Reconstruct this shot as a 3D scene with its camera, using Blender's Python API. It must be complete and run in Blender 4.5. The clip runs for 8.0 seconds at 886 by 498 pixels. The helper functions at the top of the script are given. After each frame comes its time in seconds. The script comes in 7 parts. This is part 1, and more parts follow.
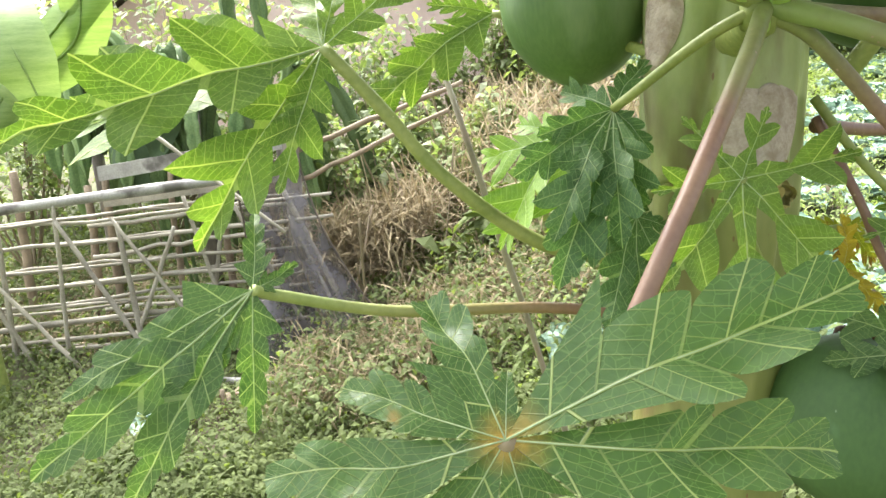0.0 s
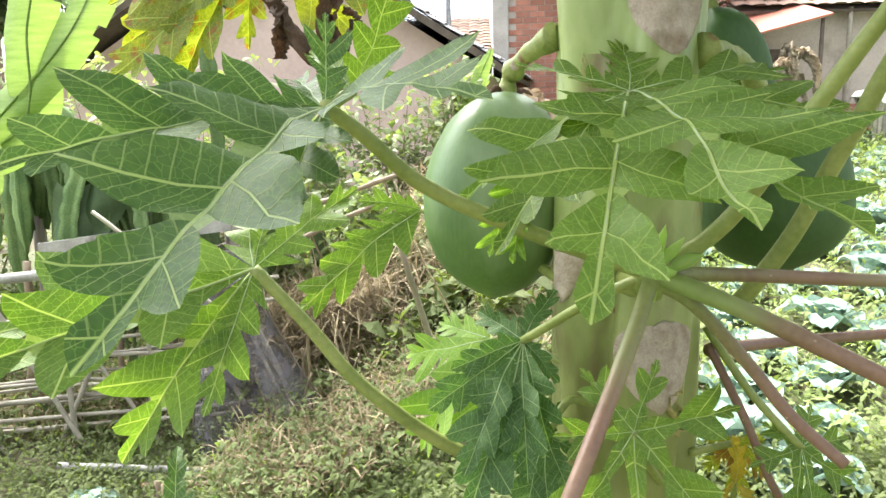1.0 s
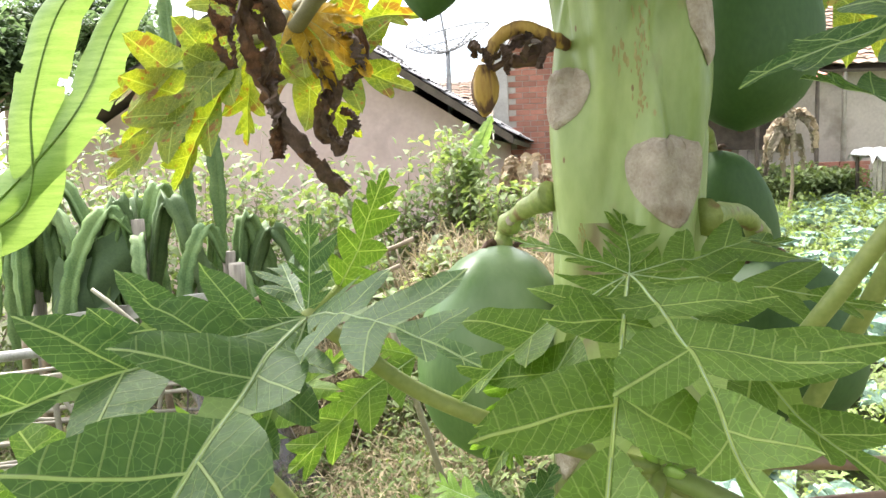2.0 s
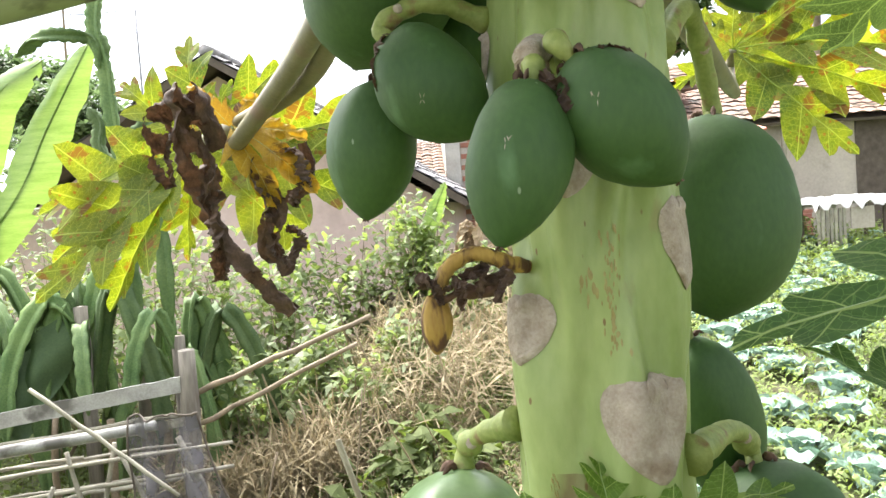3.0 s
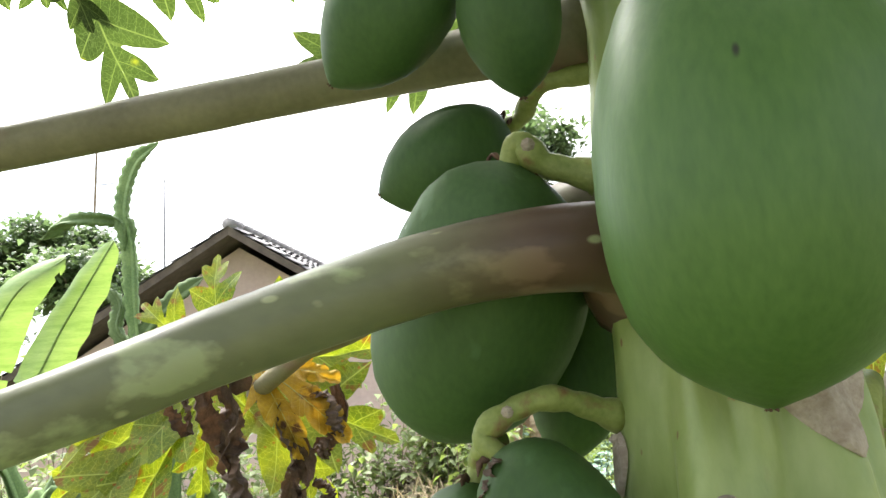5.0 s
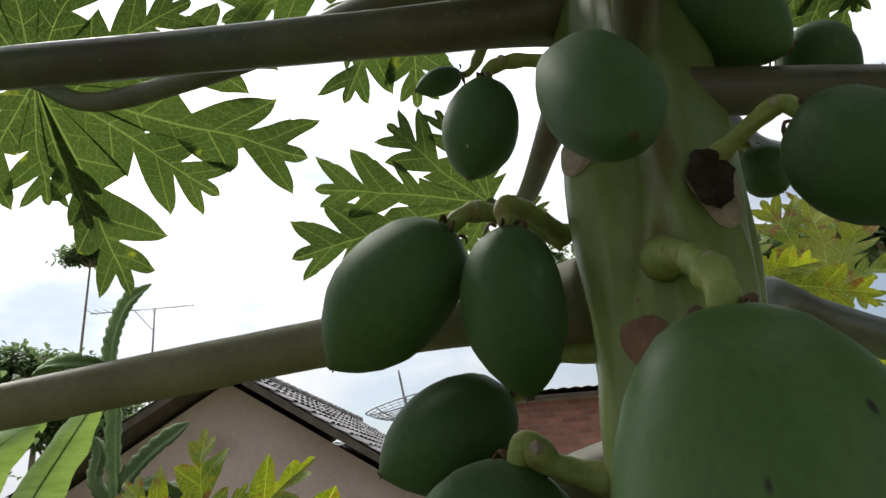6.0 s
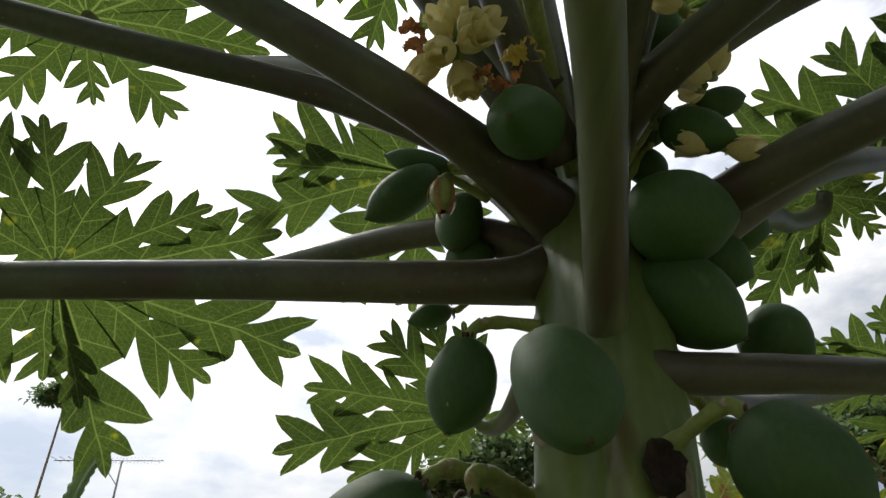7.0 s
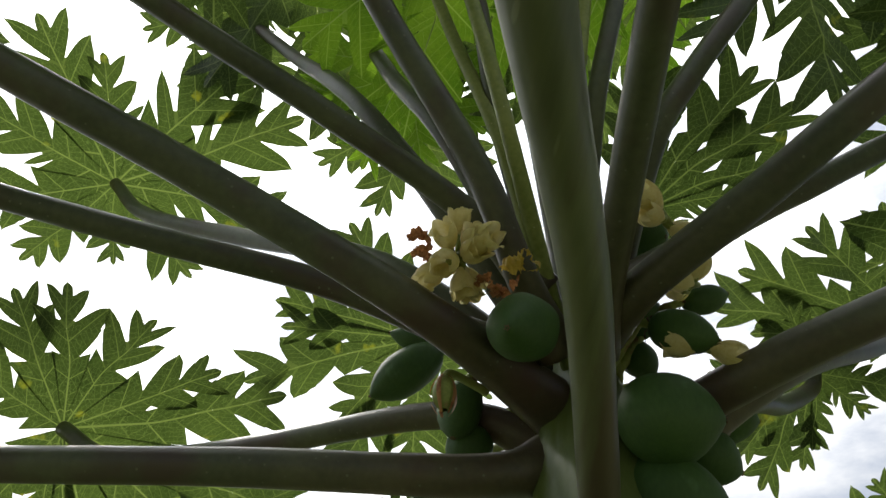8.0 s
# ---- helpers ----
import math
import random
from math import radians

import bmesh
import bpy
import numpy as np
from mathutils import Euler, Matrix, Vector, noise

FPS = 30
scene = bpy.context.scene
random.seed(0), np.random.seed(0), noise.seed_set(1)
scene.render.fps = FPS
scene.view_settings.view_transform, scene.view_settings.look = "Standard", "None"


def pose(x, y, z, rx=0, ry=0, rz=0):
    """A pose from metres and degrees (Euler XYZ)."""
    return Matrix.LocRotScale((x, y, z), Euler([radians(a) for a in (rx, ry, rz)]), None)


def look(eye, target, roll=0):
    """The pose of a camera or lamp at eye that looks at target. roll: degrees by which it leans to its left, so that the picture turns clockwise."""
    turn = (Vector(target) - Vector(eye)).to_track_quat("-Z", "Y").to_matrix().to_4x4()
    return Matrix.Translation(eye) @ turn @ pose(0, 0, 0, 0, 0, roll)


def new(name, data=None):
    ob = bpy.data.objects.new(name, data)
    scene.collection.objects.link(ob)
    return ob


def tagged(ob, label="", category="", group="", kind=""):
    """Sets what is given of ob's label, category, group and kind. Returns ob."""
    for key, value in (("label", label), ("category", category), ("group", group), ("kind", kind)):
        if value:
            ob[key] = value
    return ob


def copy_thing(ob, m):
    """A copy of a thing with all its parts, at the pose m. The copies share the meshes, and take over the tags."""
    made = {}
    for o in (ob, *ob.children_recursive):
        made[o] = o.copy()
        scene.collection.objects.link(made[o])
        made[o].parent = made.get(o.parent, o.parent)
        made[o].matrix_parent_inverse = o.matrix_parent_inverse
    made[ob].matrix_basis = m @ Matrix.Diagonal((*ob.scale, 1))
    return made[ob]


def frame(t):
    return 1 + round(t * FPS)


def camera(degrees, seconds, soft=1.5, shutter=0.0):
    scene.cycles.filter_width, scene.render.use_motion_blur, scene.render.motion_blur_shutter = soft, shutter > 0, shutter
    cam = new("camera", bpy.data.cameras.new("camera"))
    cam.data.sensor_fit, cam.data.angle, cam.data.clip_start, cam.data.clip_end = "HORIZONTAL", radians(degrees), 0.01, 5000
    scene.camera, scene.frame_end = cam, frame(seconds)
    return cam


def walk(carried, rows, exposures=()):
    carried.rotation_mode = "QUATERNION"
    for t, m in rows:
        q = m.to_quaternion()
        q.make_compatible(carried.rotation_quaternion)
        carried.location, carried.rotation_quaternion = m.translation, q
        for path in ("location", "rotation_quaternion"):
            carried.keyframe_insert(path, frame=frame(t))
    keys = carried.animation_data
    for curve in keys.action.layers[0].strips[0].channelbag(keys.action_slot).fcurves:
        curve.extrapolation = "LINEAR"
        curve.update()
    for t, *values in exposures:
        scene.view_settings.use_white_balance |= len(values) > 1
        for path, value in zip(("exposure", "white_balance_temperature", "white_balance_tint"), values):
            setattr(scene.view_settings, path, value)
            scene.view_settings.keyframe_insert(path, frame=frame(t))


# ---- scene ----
cam = camera(62.0, 8.0)
PATH = [
    (0, (0.071, -0.025, 1.883), (-0.169, 1.885, 1.341), -3.7),
    (0.5, (0.091, -0.04, 1.958), (-0.073, 1.908, 1.532), -3.0),
    (1, (0.105, -0.028, 2.023), (-0.001, 1.933, 1.642), -1.7),
    (1.5, (0.107, -0.008, 2.072), (-0.011, 1.962, 1.751), -1.9),
    (1.7, (0.111, -0.004, 2.089), (-0.017, 1.974, 1.819), -2.2),
    (2.8, (0.12, 0.098, 2.22), (0.111, 2.09, 2.048), -3.7),
    (3, (0.125, 0.109, 2.252), (0.137, 2.106, 2.155), -4.2),
    (3.5, (0.113, 0.154, 2.285), (0.154, 2.154, 2.298), -4.4),
    (4, (0.103, 0.2, 2.332), (0.134, 2.197, 2.439), -4.6),
    (4.5, (0.097, 0.233, 2.387), (0.11, 2.223, 2.587), -4.8),
    (4.7, (0.086, 0.244, 2.409), (0.081, 2.227, 2.669), -4.3),
    (5.8, (0.068, 0.245, 2.529), (0.13, 2.171, 3.064), -3.9),
    (6, (0.075, 0.232, 2.558), (0.128, 2.124, 3.203), -4.7),
    (6.5, (0.083, 0.188, 2.59), (0.146, 1.978, 3.481), -2.1),
    (7, (0.082, 0.153, 2.598), (0.165, 1.847, 3.658), 0.0),
    (7.5, (0.068, 0.106, 2.613), (0.145, 1.693, 3.826), -0.3),
    (8, (0.076, 0.071, 2.622), (0.142, 1.553, 3.963), 1.2),
]
EXPOSURES = [(0, 2.26), (1.0, 2.26), (1.7, 2.18), (2.8, 2.14), (3.5, 2.18), (4.7, 2.28), (5.8, 0.58), (6.0, 0.45), (6.5, 0.14), (7.0, 0.18), (8.0, 0.46)]
walk(cam, [(t, look(e, g, r)) for t, e, g, r in PATH], EXPOSURES)

# ---- world, sun, exposure ----
SUN_EL, SUN_AZ = 50.0, 318.0
wd = bpy.data.worlds.new("sky")
wd.use_nodes = True
scene.world = wd
nt = wd.node_tree
bgn = nt.nodes["Background"]
sky = nt.nodes.new("ShaderNodeTexSky")
sky.sky_type = "NISHITA"
sky.sun_disc = False
sky.sun_elevation = radians(SUN_EL)
sky.sun_rotation = radians(SUN_AZ)
tc = nt.nodes.new("ShaderNodeTexCoord")
mp = nt.nodes.new("ShaderNodeMapping")
mp.inputs["Scale"].default_value = (1.0, 1.0, 2.2)
nz = nt.nodes.new("ShaderNodeTexNoise")
nz.inputs["Scale"].default_value = 2.6
nz.inputs["Detail"].default_value = 7.0
nz.inputs["Roughness"].default_value = 0.6
cr = nt.nodes.new("ShaderNodeValToRGB")
cr.color_ramp.elements[0].position, cr.color_ramp.elements[0].color = 0.38, (0.30, 0.30, 0.30, 1)
cr.color_ramp.elements[1].position, cr.color_ramp.elements[1].color = 0.56, (0.97, 0.97, 0.97, 1)
nz2 = nt.nodes.new("ShaderNodeTexNoise")
nz2.inputs["Scale"].default_value = 1.7
nz2.inputs["Detail"].default_value = 5.0
cc = nt.nodes.new("ShaderNodeValToRGB")
cc.color_ramp.elements[0].position, cc.color_ramp.elements[0].color = 0.36, (8.2, 8.5, 9.3, 1)
cc.color_ramp.elements[1].position, cc.color_ramp.elements[1].color = 0.62, (13.0, 13.0, 13.0, 1)
mx = nt.nodes.new("ShaderNodeMix")
mx.data_type = "RGBA"
nt.links.new(tc.outputs["Generated"], mp.inputs["Vector"])
nt.links.new(mp.outputs["Vector"], nz.inputs["Vector"])
nt.links.new(mp.outputs["Vector"], nz2.inputs["Vector"])
nt.links.new(nz.outputs["Fac"], cr.inputs["Fac"])
nt.links.new(nz2.outputs["Fac"], cc.inputs["Fac"])
nt.links.new(cr.outputs["Color"], mx.inputs["Factor"])
nt.links.new(sky.outputs["Color"], mx.inputs["A"])
SUN_WAY = (math.sin(radians(SUN_AZ)) * math.cos(radians(SUN_EL)), math.cos(radians(SUN_AZ)) * math.cos(radians(SUN_EL)), math.sin(radians(SUN_EL)))
dot = nt.nodes.new("ShaderNodeVectorMath")
dot.operation = "DOT_PRODUCT"
dot.inputs[1].default_value = SUN_WAY
nt.links.new(tc.outputs["Generated"], dot.inputs[0])
halo = nt.nodes.new("ShaderNodeMapRange")
halo.inputs["From Min"].default_value, halo.inputs["From Max"].default_value = 0.2, 1.0
halo.inputs["To Min"].default_value, halo.inputs["To Max"].default_value = 0.52, 2.4
nt.links.new(dot.outputs["Value"], halo.inputs["Value"])
# the cloud bank thickens towards the horizon
sep = nt.nodes.new("ShaderNodeSeparateXYZ")
bank = nt.nodes.new("ShaderNodeMapRange")
bank.interpolation_type = "SMOOTHSTEP"
bank.inputs["From Min"].default_value, bank.inputs["From Max"].default_value = 0.15, 0.66
bank.inputs["To Min"].default_value, bank.inputs["To Max"].default_value = 0.45, 1.0
glare = nt.nodes.new("ShaderNodeMath")
glare.operation = "MULTIPLY"
nt.links.new(tc.outputs["Generated"], sep.inputs[0])
nt.links.new(sep.outputs["Z"], bank.inputs["Value"])
nt.links.new(halo.outputs["Result"], glare.inputs[0])
nt.links.new(bank.outputs["Result"], glare.inputs[1])
bright = nt.nodes.new("ShaderNodeVectorMath")
bright.operation = "SCALE"
nt.links.new(cc.outputs["Color"], bright.inputs[0])
nt.links.new(glare.outputs[0], bright.inputs["Scale"])
nt.links.new(bright.outputs["Vector"], mx.inputs["B"])
nt.links.new(mx.outputs["Result"], bgn.inputs["Color"])
bgn.inputs["Strength"].default_value = 0.085
sun_data = bpy.data.lights.new("sun", "SUN")
sun_data.energy, sun_data.angle, sun_data.color = 3.0, radians(14), (1.0, 0.96, 0.9)
sun = new("sun", sun_data)
sun.matrix_world = look(SUN_WAY, (0, 0, 0))


# ---- materials ----
def links_of(m):
    return m.node_tree.nodes, m.node_tree.links


def ramp(nodes, stops):
    r = nodes.new("ShaderNodeValToRGB")
    while len(r.color_ramp.elements) < len(stops):
        r.color_ramp.elements.new(0.5)
    for e, (p, c) in zip(r.color_ramp.elements, stops):
        e.position, e.color = p, (*c, 1)
    return r


def surface(name, dark, light, size=20.0, fine=160.0, rough=0.6, bump=0.15, glow_through=0.0, through_color=None,
            stretch=(1, 1, 1), per_piece=0.0, patch=None, metal=0.0, coat=0.0, net=0.0, patch_at=(0.6, 0.68), patch_size=9.0, net_mix=0.22, vein=None, speck=None, fade=None, hub=None):
    """A two-scale procedural surface: colour from coarse noise, grain from fine noise, bump from both."""
    m = bpy.data.materials.new(name)
    m.use_nodes = True
    n, l = links_of(m)
    b = n["Principled BSDF"]
    tex = n.new("ShaderNodeTexCoord")
    mapn = n.new("ShaderNodeMapping")
    mapn.inputs["Scale"].default_value = stretch
    l.new(tex.outputs["Object"], mapn.inputs["Vector"])
    info = n.new("ShaderNodeObjectInfo")
    add = n.new("ShaderNodeVectorMath")
    add.operation = "ADD"
    l.new(mapn.outputs["Vector"], add.inputs[0])
    l.new(info.outputs["Random"], add.inputs[1])
    a = n.new("ShaderNodeTexNoise")
    a.inputs["Scale"].default_value, a.inputs["Detail"].default_value = size, 4.0
    f = n.new("ShaderNodeTexNoise")
    f.inputs["Scale"].default_value, f.inputs["Detail"].default_value = fine, 3.0
    l.new(add.outputs[0], a.inputs["Vector"])
    l.new(add.outputs[0], f.inputs["Vector"])
    mixf = n.new("ShaderNodeMix")
    mixf.inputs["Factor"].default_value = 0.35
    l.new(a.outputs["Fac"], mixf.inputs["A"])
    l.new(f.outputs["Fac"], mixf.inputs["B"])
    r = ramp(n, [(0.32, dark), (0.68, light)])
    l.new(mixf.outputs["Result"], r.inputs["Fac"])
    col = r.outputs["Color"]
    if net > 0:
        vo = n.new("ShaderNodeTexVoronoi")
        vo.feature = "DISTANCE_TO_EDGE"
        vo.inputs["Scale"].default_value = net
        l.new(add.outputs[0], vo.inputs["Vector"])
        vr = ramp(n, [(0.0, (1, 1, 1)), (0.05, (0, 0, 0))])
        l.new(vo.outputs["Distance"], vr.inputs["Fac"])
        vm = n.new("ShaderNodeMix")
        vm.data_type = "RGBA"
        mul = n.new("ShaderNodeMath")
        mul.operation = "MULTIPLY"
        mul.inputs[1].default_value = net_mix
        l.new(vr.outputs["Color"], mul.inputs[0])
        l.new(mul.outputs[0], vm.inputs["Factor"])
        l.new(col, vm.inputs["A"])
        vm.inputs["B"].default_value = (*[min(1, c * 1.9 + 0.05) for c in light], 1)
        col = vm.outputs["Result"]
    if patch:
        pn = n.new("ShaderNodeTexNoise")
        pn.inputs["Scale"].default_value, pn.inputs["Detail"].default_value = patch_size, 5.0
        l.new(add.outputs[0], pn.inputs["Vector"])
        pr = ramp(n, [(patch_at[0], (0, 0, 0)), (patch_at[1], (1, 1, 1))])
        l.new(pn.outputs["Fac"], pr.inputs["Fac"])
        pm = n.new("ShaderNodeMix")
        pm.data_type = "RGBA"
        l.new(pr.outputs["Color"], pm.inputs["Factor"])
        l.new(col, pm.inputs["A"])
        pm.inputs["B"].default_value = (*patch, 1)
        col = pm.outputs["Result"]
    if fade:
        # stalk colour turning from the trunk outward; on upper bark, painted crown shade
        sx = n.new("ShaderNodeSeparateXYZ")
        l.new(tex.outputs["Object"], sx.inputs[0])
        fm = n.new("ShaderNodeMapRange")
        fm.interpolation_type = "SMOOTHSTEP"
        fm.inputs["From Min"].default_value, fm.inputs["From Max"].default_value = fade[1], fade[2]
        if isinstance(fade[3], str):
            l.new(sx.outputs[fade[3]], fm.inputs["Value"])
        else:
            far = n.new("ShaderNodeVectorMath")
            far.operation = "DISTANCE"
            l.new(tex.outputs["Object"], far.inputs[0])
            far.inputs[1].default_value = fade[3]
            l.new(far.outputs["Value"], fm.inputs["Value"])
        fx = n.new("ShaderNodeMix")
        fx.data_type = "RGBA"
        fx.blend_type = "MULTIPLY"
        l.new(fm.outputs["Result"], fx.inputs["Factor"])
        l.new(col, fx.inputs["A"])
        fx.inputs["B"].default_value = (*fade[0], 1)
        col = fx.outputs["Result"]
    if speck:
        vs = n.new("ShaderNodeTexVoronoi")
        vs.inputs["Scale"].default_value = speck[0]
        l.new(add.outputs[0], vs.inputs["Vector"])
        near = ramp(n, [(speck[1] * 0.6, (1, 1, 1)), (speck[1], (0, 0, 0))])
        l.new(vs.outputs["Distance"], near.inputs["Fac"])
        some = n.new("ShaderNodeMath")
        some.operation = "GREATER_THAN"
        some.inputs[1].default_value = 0.62
        l.new(vs.outputs["Color"], some.inputs[0])
        both = n.new("ShaderNodeMath")
        both.operation = "MULTIPLY"
        l.new(near.outputs["Color"], both.inputs[0])
        l.new(some.outputs[0], both.inputs[1])
        sm_ = n.new("ShaderNodeMix")
        sm_.data_type = "RGBA"
        l.new(both.outputs[0], sm_.inputs["Factor"])
        l.new(col, sm_.inputs["A"])
        sm_.inputs["B"].default_value = (*speck[2], 1)
        col = sm_.outputs["Result"]
    if vein:
        # midrib and side veins by the blade's own coordinates
        va = n.new("ShaderNodeAttribute")
        va.attribute_name = "vein"
        vx = n.new("ShaderNodeSeparateXYZ")
        l.new(va.outputs["Vector"], vx.inputs[0])

        def math_node(op, x, y):
            m_ = n.new("ShaderNodeMath")
            m_.operation = op
            l.new(x, m_.inputs[0])
            if isinstance(y, float):
                m_.inputs[1].default_value = y
            else:
                l.new(y, m_.inputs[1])
            return m_.outputs[0]

        def lines(x, half, strength):
            r_ = n.new("ShaderNodeMapRange")
            r_.inputs["From Min"].default_value, r_.inputs["From Max"].default_value = half * 0.5, half
            r_.inputs["To Min"].default_value, r_.inputs["To Max"].default_value = strength, 0.0
            l.new(x, r_.inputs["Value"])
            return r_.outputs["Result"]

        off_rib = math_node("PINGPONG", vx.outputs["X"], 0.5)
        from_rib = math_node("MULTIPLY", math_node("SUBTRACT", off_rib, 0.5), -1.0)
        main = lines(from_rib, 0.020, 0.95)
        seam = lines(off_rib, 0.022, 0.40)
        wander = math_node("ADD", math_node("MULTIPLY", a.outputs["Fac"], 1.6), math_node("MULTIPLY", vx.outputs["Y"], 25.0))
        chevron = math_node("SUBTRACT", wander, math_node("MULTIPLY", from_rib, 3.0))
        minor = lines(math_node("PINGPONG", chevron, 0.5), 0.060, 0.40)
        mid = lines(vx.outputs["Y"], 0.0075, 1.0)
        top = n.new("ShaderNodeMath")
        top.operation = "MAXIMUM"
        l.new(math_node("MAXIMUM", mid, seam), top.inputs[0])
        l.new(math_node("MAXIMUM", main, minor), top.inputs[1])
        amt = n.new("ShaderNodeMath")
        amt.operation = "MULTIPLY"
        amt.inputs[1].default_value = 0.85
        l.new(top.outputs[0], amt.inputs[0])
        vmx = n.new("ShaderNodeMix")
        vmx.data_type = "RGBA"
        l.new(amt.outputs[0], vmx.inputs["Factor"])
        l.new(col, vmx.inputs["A"])
        vmx.inputs["B"].default_value = (*vein, 1)
        col = vmx.outputs["Result"]
        if hub:
            hr = ramp(n, [(0.02, (1, 1, 1)), (0.15, (0, 0, 0))])
            l.new(vx.outputs["Z"], hr.inputs["Fac"])
            hm = n.new("ShaderNodeMix")
            hm.data_type = "RGBA"
            hw = n.new("ShaderNodeMath")
            hw.operation = "MULTIPLY"
            l.new(hr.outputs["Color"], hw.inputs[0])
            l.new(f.outputs["Fac"], hw.inputs[1])
            l.new(hw.outputs[0], hm.inputs["Factor"])
            l.new(col, hm.inputs["A"])
            hm.inputs["B"].default_value = (*hub, 1)
            col = hm.outputs["Result"]
    if per_piece > 0:
        hs = n.new("ShaderNodeHueSaturation")
        mr = n.new("ShaderNodeMapRange")
        mr.inputs["To Min"].default_value, mr.inputs["To Max"].default_value = 1 - per_piece, 1 + per_piece
        geo = n.new("ShaderNodeNewGeometry")
        sm = n.new("ShaderNodeMath")
        sm.operation = "ADD"
        fr = n.new("ShaderNodeMath")
        fr.operation = "FRACT"
        l.new(geo.outputs["Random Per Island"], sm.inputs[0])
        l.new(info.outputs["Random"], sm.inputs[1])
        l.new(sm.outputs[0], fr.inputs[0])
        l.new(fr.outputs[0], mr.inputs["Value"])
        l.new(mr.outputs["Result"], hs.inputs["Value"])
        l.new(col, hs.inputs["Color"])
        col = hs.outputs["Color"]
    l.new(col, b.inputs["Base Color"])
    b.inputs["Roughness"].default_value = rough
    b.inputs["Metallic"].default_value = metal
    b.inputs["Coat Weight"].default_value = coat
    b.inputs["Coat Roughness"].default_value = 0.25
    bp = n.new("ShaderNodeBump")
    bp.inputs["Strength"].default_value = bump
    bp.inputs["Distance"].default_value = 0.004
    height = mixf.outputs["Result"]
    if vein:
        sunk = n.new("ShaderNodeMath")
        sunk.operation = "SUBTRACT"
        l.new(height, sunk.inputs[0])
        l.new(top.outputs[0], sunk.inputs[1])
        height = sunk.outputs[0]
    l.new(height, bp.inputs["Height"])
    l.new(bp.outputs["Normal"], b.inputs["Normal"])
    if glow_through > 0:
        tr = n.new("ShaderNodeBsdfTranslucent")
        ms = n.new("ShaderNodeMixShader")
        ms.inputs["Fac"].default_value = glow_through
        tint = n.new("ShaderNodeMix")
        tint.data_type = "RGBA"
        tint.blend_type = "MULTIPLY"
        tint.inputs["Factor"].default_value = 1.0
        l.new(col, tint.inputs["A"])
        tint.inputs["B"].default_value = (*(through_color or (1, 1, 1)), 1)
        l.new(tint.outputs["Result"], tr.inputs["Color"])
        l.new(b.outputs["BSDF"], ms.inputs[1])
        l.new(tr.outputs["BSDF"], ms.inputs[2])
        l.new(ms.outputs["Shader"], n["Material Output"].inputs["Surface"])
    return m


GT = (1.6, 1.7, 0.7)
# upper trunk: crown shade multiplied into the bark colour from 2.46 m up
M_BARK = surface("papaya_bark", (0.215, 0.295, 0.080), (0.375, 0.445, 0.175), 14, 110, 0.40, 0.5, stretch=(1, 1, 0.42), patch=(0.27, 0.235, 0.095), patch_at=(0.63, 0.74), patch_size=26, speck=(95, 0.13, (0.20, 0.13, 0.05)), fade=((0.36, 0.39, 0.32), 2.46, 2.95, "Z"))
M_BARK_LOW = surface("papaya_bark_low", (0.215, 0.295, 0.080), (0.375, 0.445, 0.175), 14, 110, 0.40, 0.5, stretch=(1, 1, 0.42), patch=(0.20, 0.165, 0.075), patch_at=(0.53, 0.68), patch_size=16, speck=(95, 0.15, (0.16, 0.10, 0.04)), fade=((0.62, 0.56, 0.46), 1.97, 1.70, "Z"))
M_SCAR = surface("scar", (0.30, 0.235, 0.175), (0.52, 0.445, 0.37), 75, 420, 0.85, 1.0, patch=(0.185, 0.125, 0.075), patch_at=(0.56, 0.84), patch_size=55)
M_FRUIT = surface("green_fruit", (0.028, 0.075, 0.015), (0.058, 0.124, 0.028), 9, 260, 0.62, 0.06, patch=(0.105, 0.20, 0.085), patch_at=(0.64, 0.80), patch_size=30, stretch=(1, 1, 0.45), speck=(46, 0.055, (0.22, 0.29, 0.18)))
M_FRUIT_PALE = surface("pale_fruit", (0.042, 0.104, 0.017), (0.086, 0.172, 0.036), 8, 260, 0.48, 0.12, patch=(0.16, 0.23, 0.11), patch_at=(0.64, 0.78), patch_size=9, stretch=(1, 1, 0.3), speck=(40, 0.09, (0.02, 0.022, 0.014)))
M_FRUIT_BLOOM = surface("bloomed_fruit", (0.050, 0.118, 0.025), (0.110, 0.195, 0.055), 9, 260, 0.42, 0.12, patch=(0.27, 0.35, 0.20), patch_at=(0.58, 0.78), patch_size=9, stretch=(1, 1, 0.25), speck=(44, 0.07, (0.06, 0.07, 0.03)))
M_STALK_GREEN = surface("green_stalk", (0.165, 0.215, 0.045), (0.30, 0.335, 0.10), 25, 200, 0.5, 0.15, speck=(120, 0.12, (0.45, 0.48, 0.25)))
M_STALK_PINK = surface("pink_stalk", (0.160, 0.083, 0.058), (0.255, 0.155, 0.100), 16, 200, 0.5, 0.15, patch=(0.23, 0.19, 0.10), patch_at=(0.52, 0.7), speck=(110, 0.14, (0.32, 0.24, 0.16)), fade=((0.92, 1.75, 0.85), 0.13, 0.02, (0.234, 0.525, 1.89)))
M_STALK_PURPLE = surface("purple_stalk", (0.108, 0.114, 0.062), (0.190, 0.204, 0.108), 9, 90, 0.40, 0.15, patch=(0.30, 0.34, 0.18), patch_at=(0.53, 0.61), patch_size=30, stretch=(0.6, 1, 1), fade=((0.58, 0.31, 0.40), 0.02, 0.14, "X"), speck=(75, 0.26, (0.34, 0.36, 0.20)))
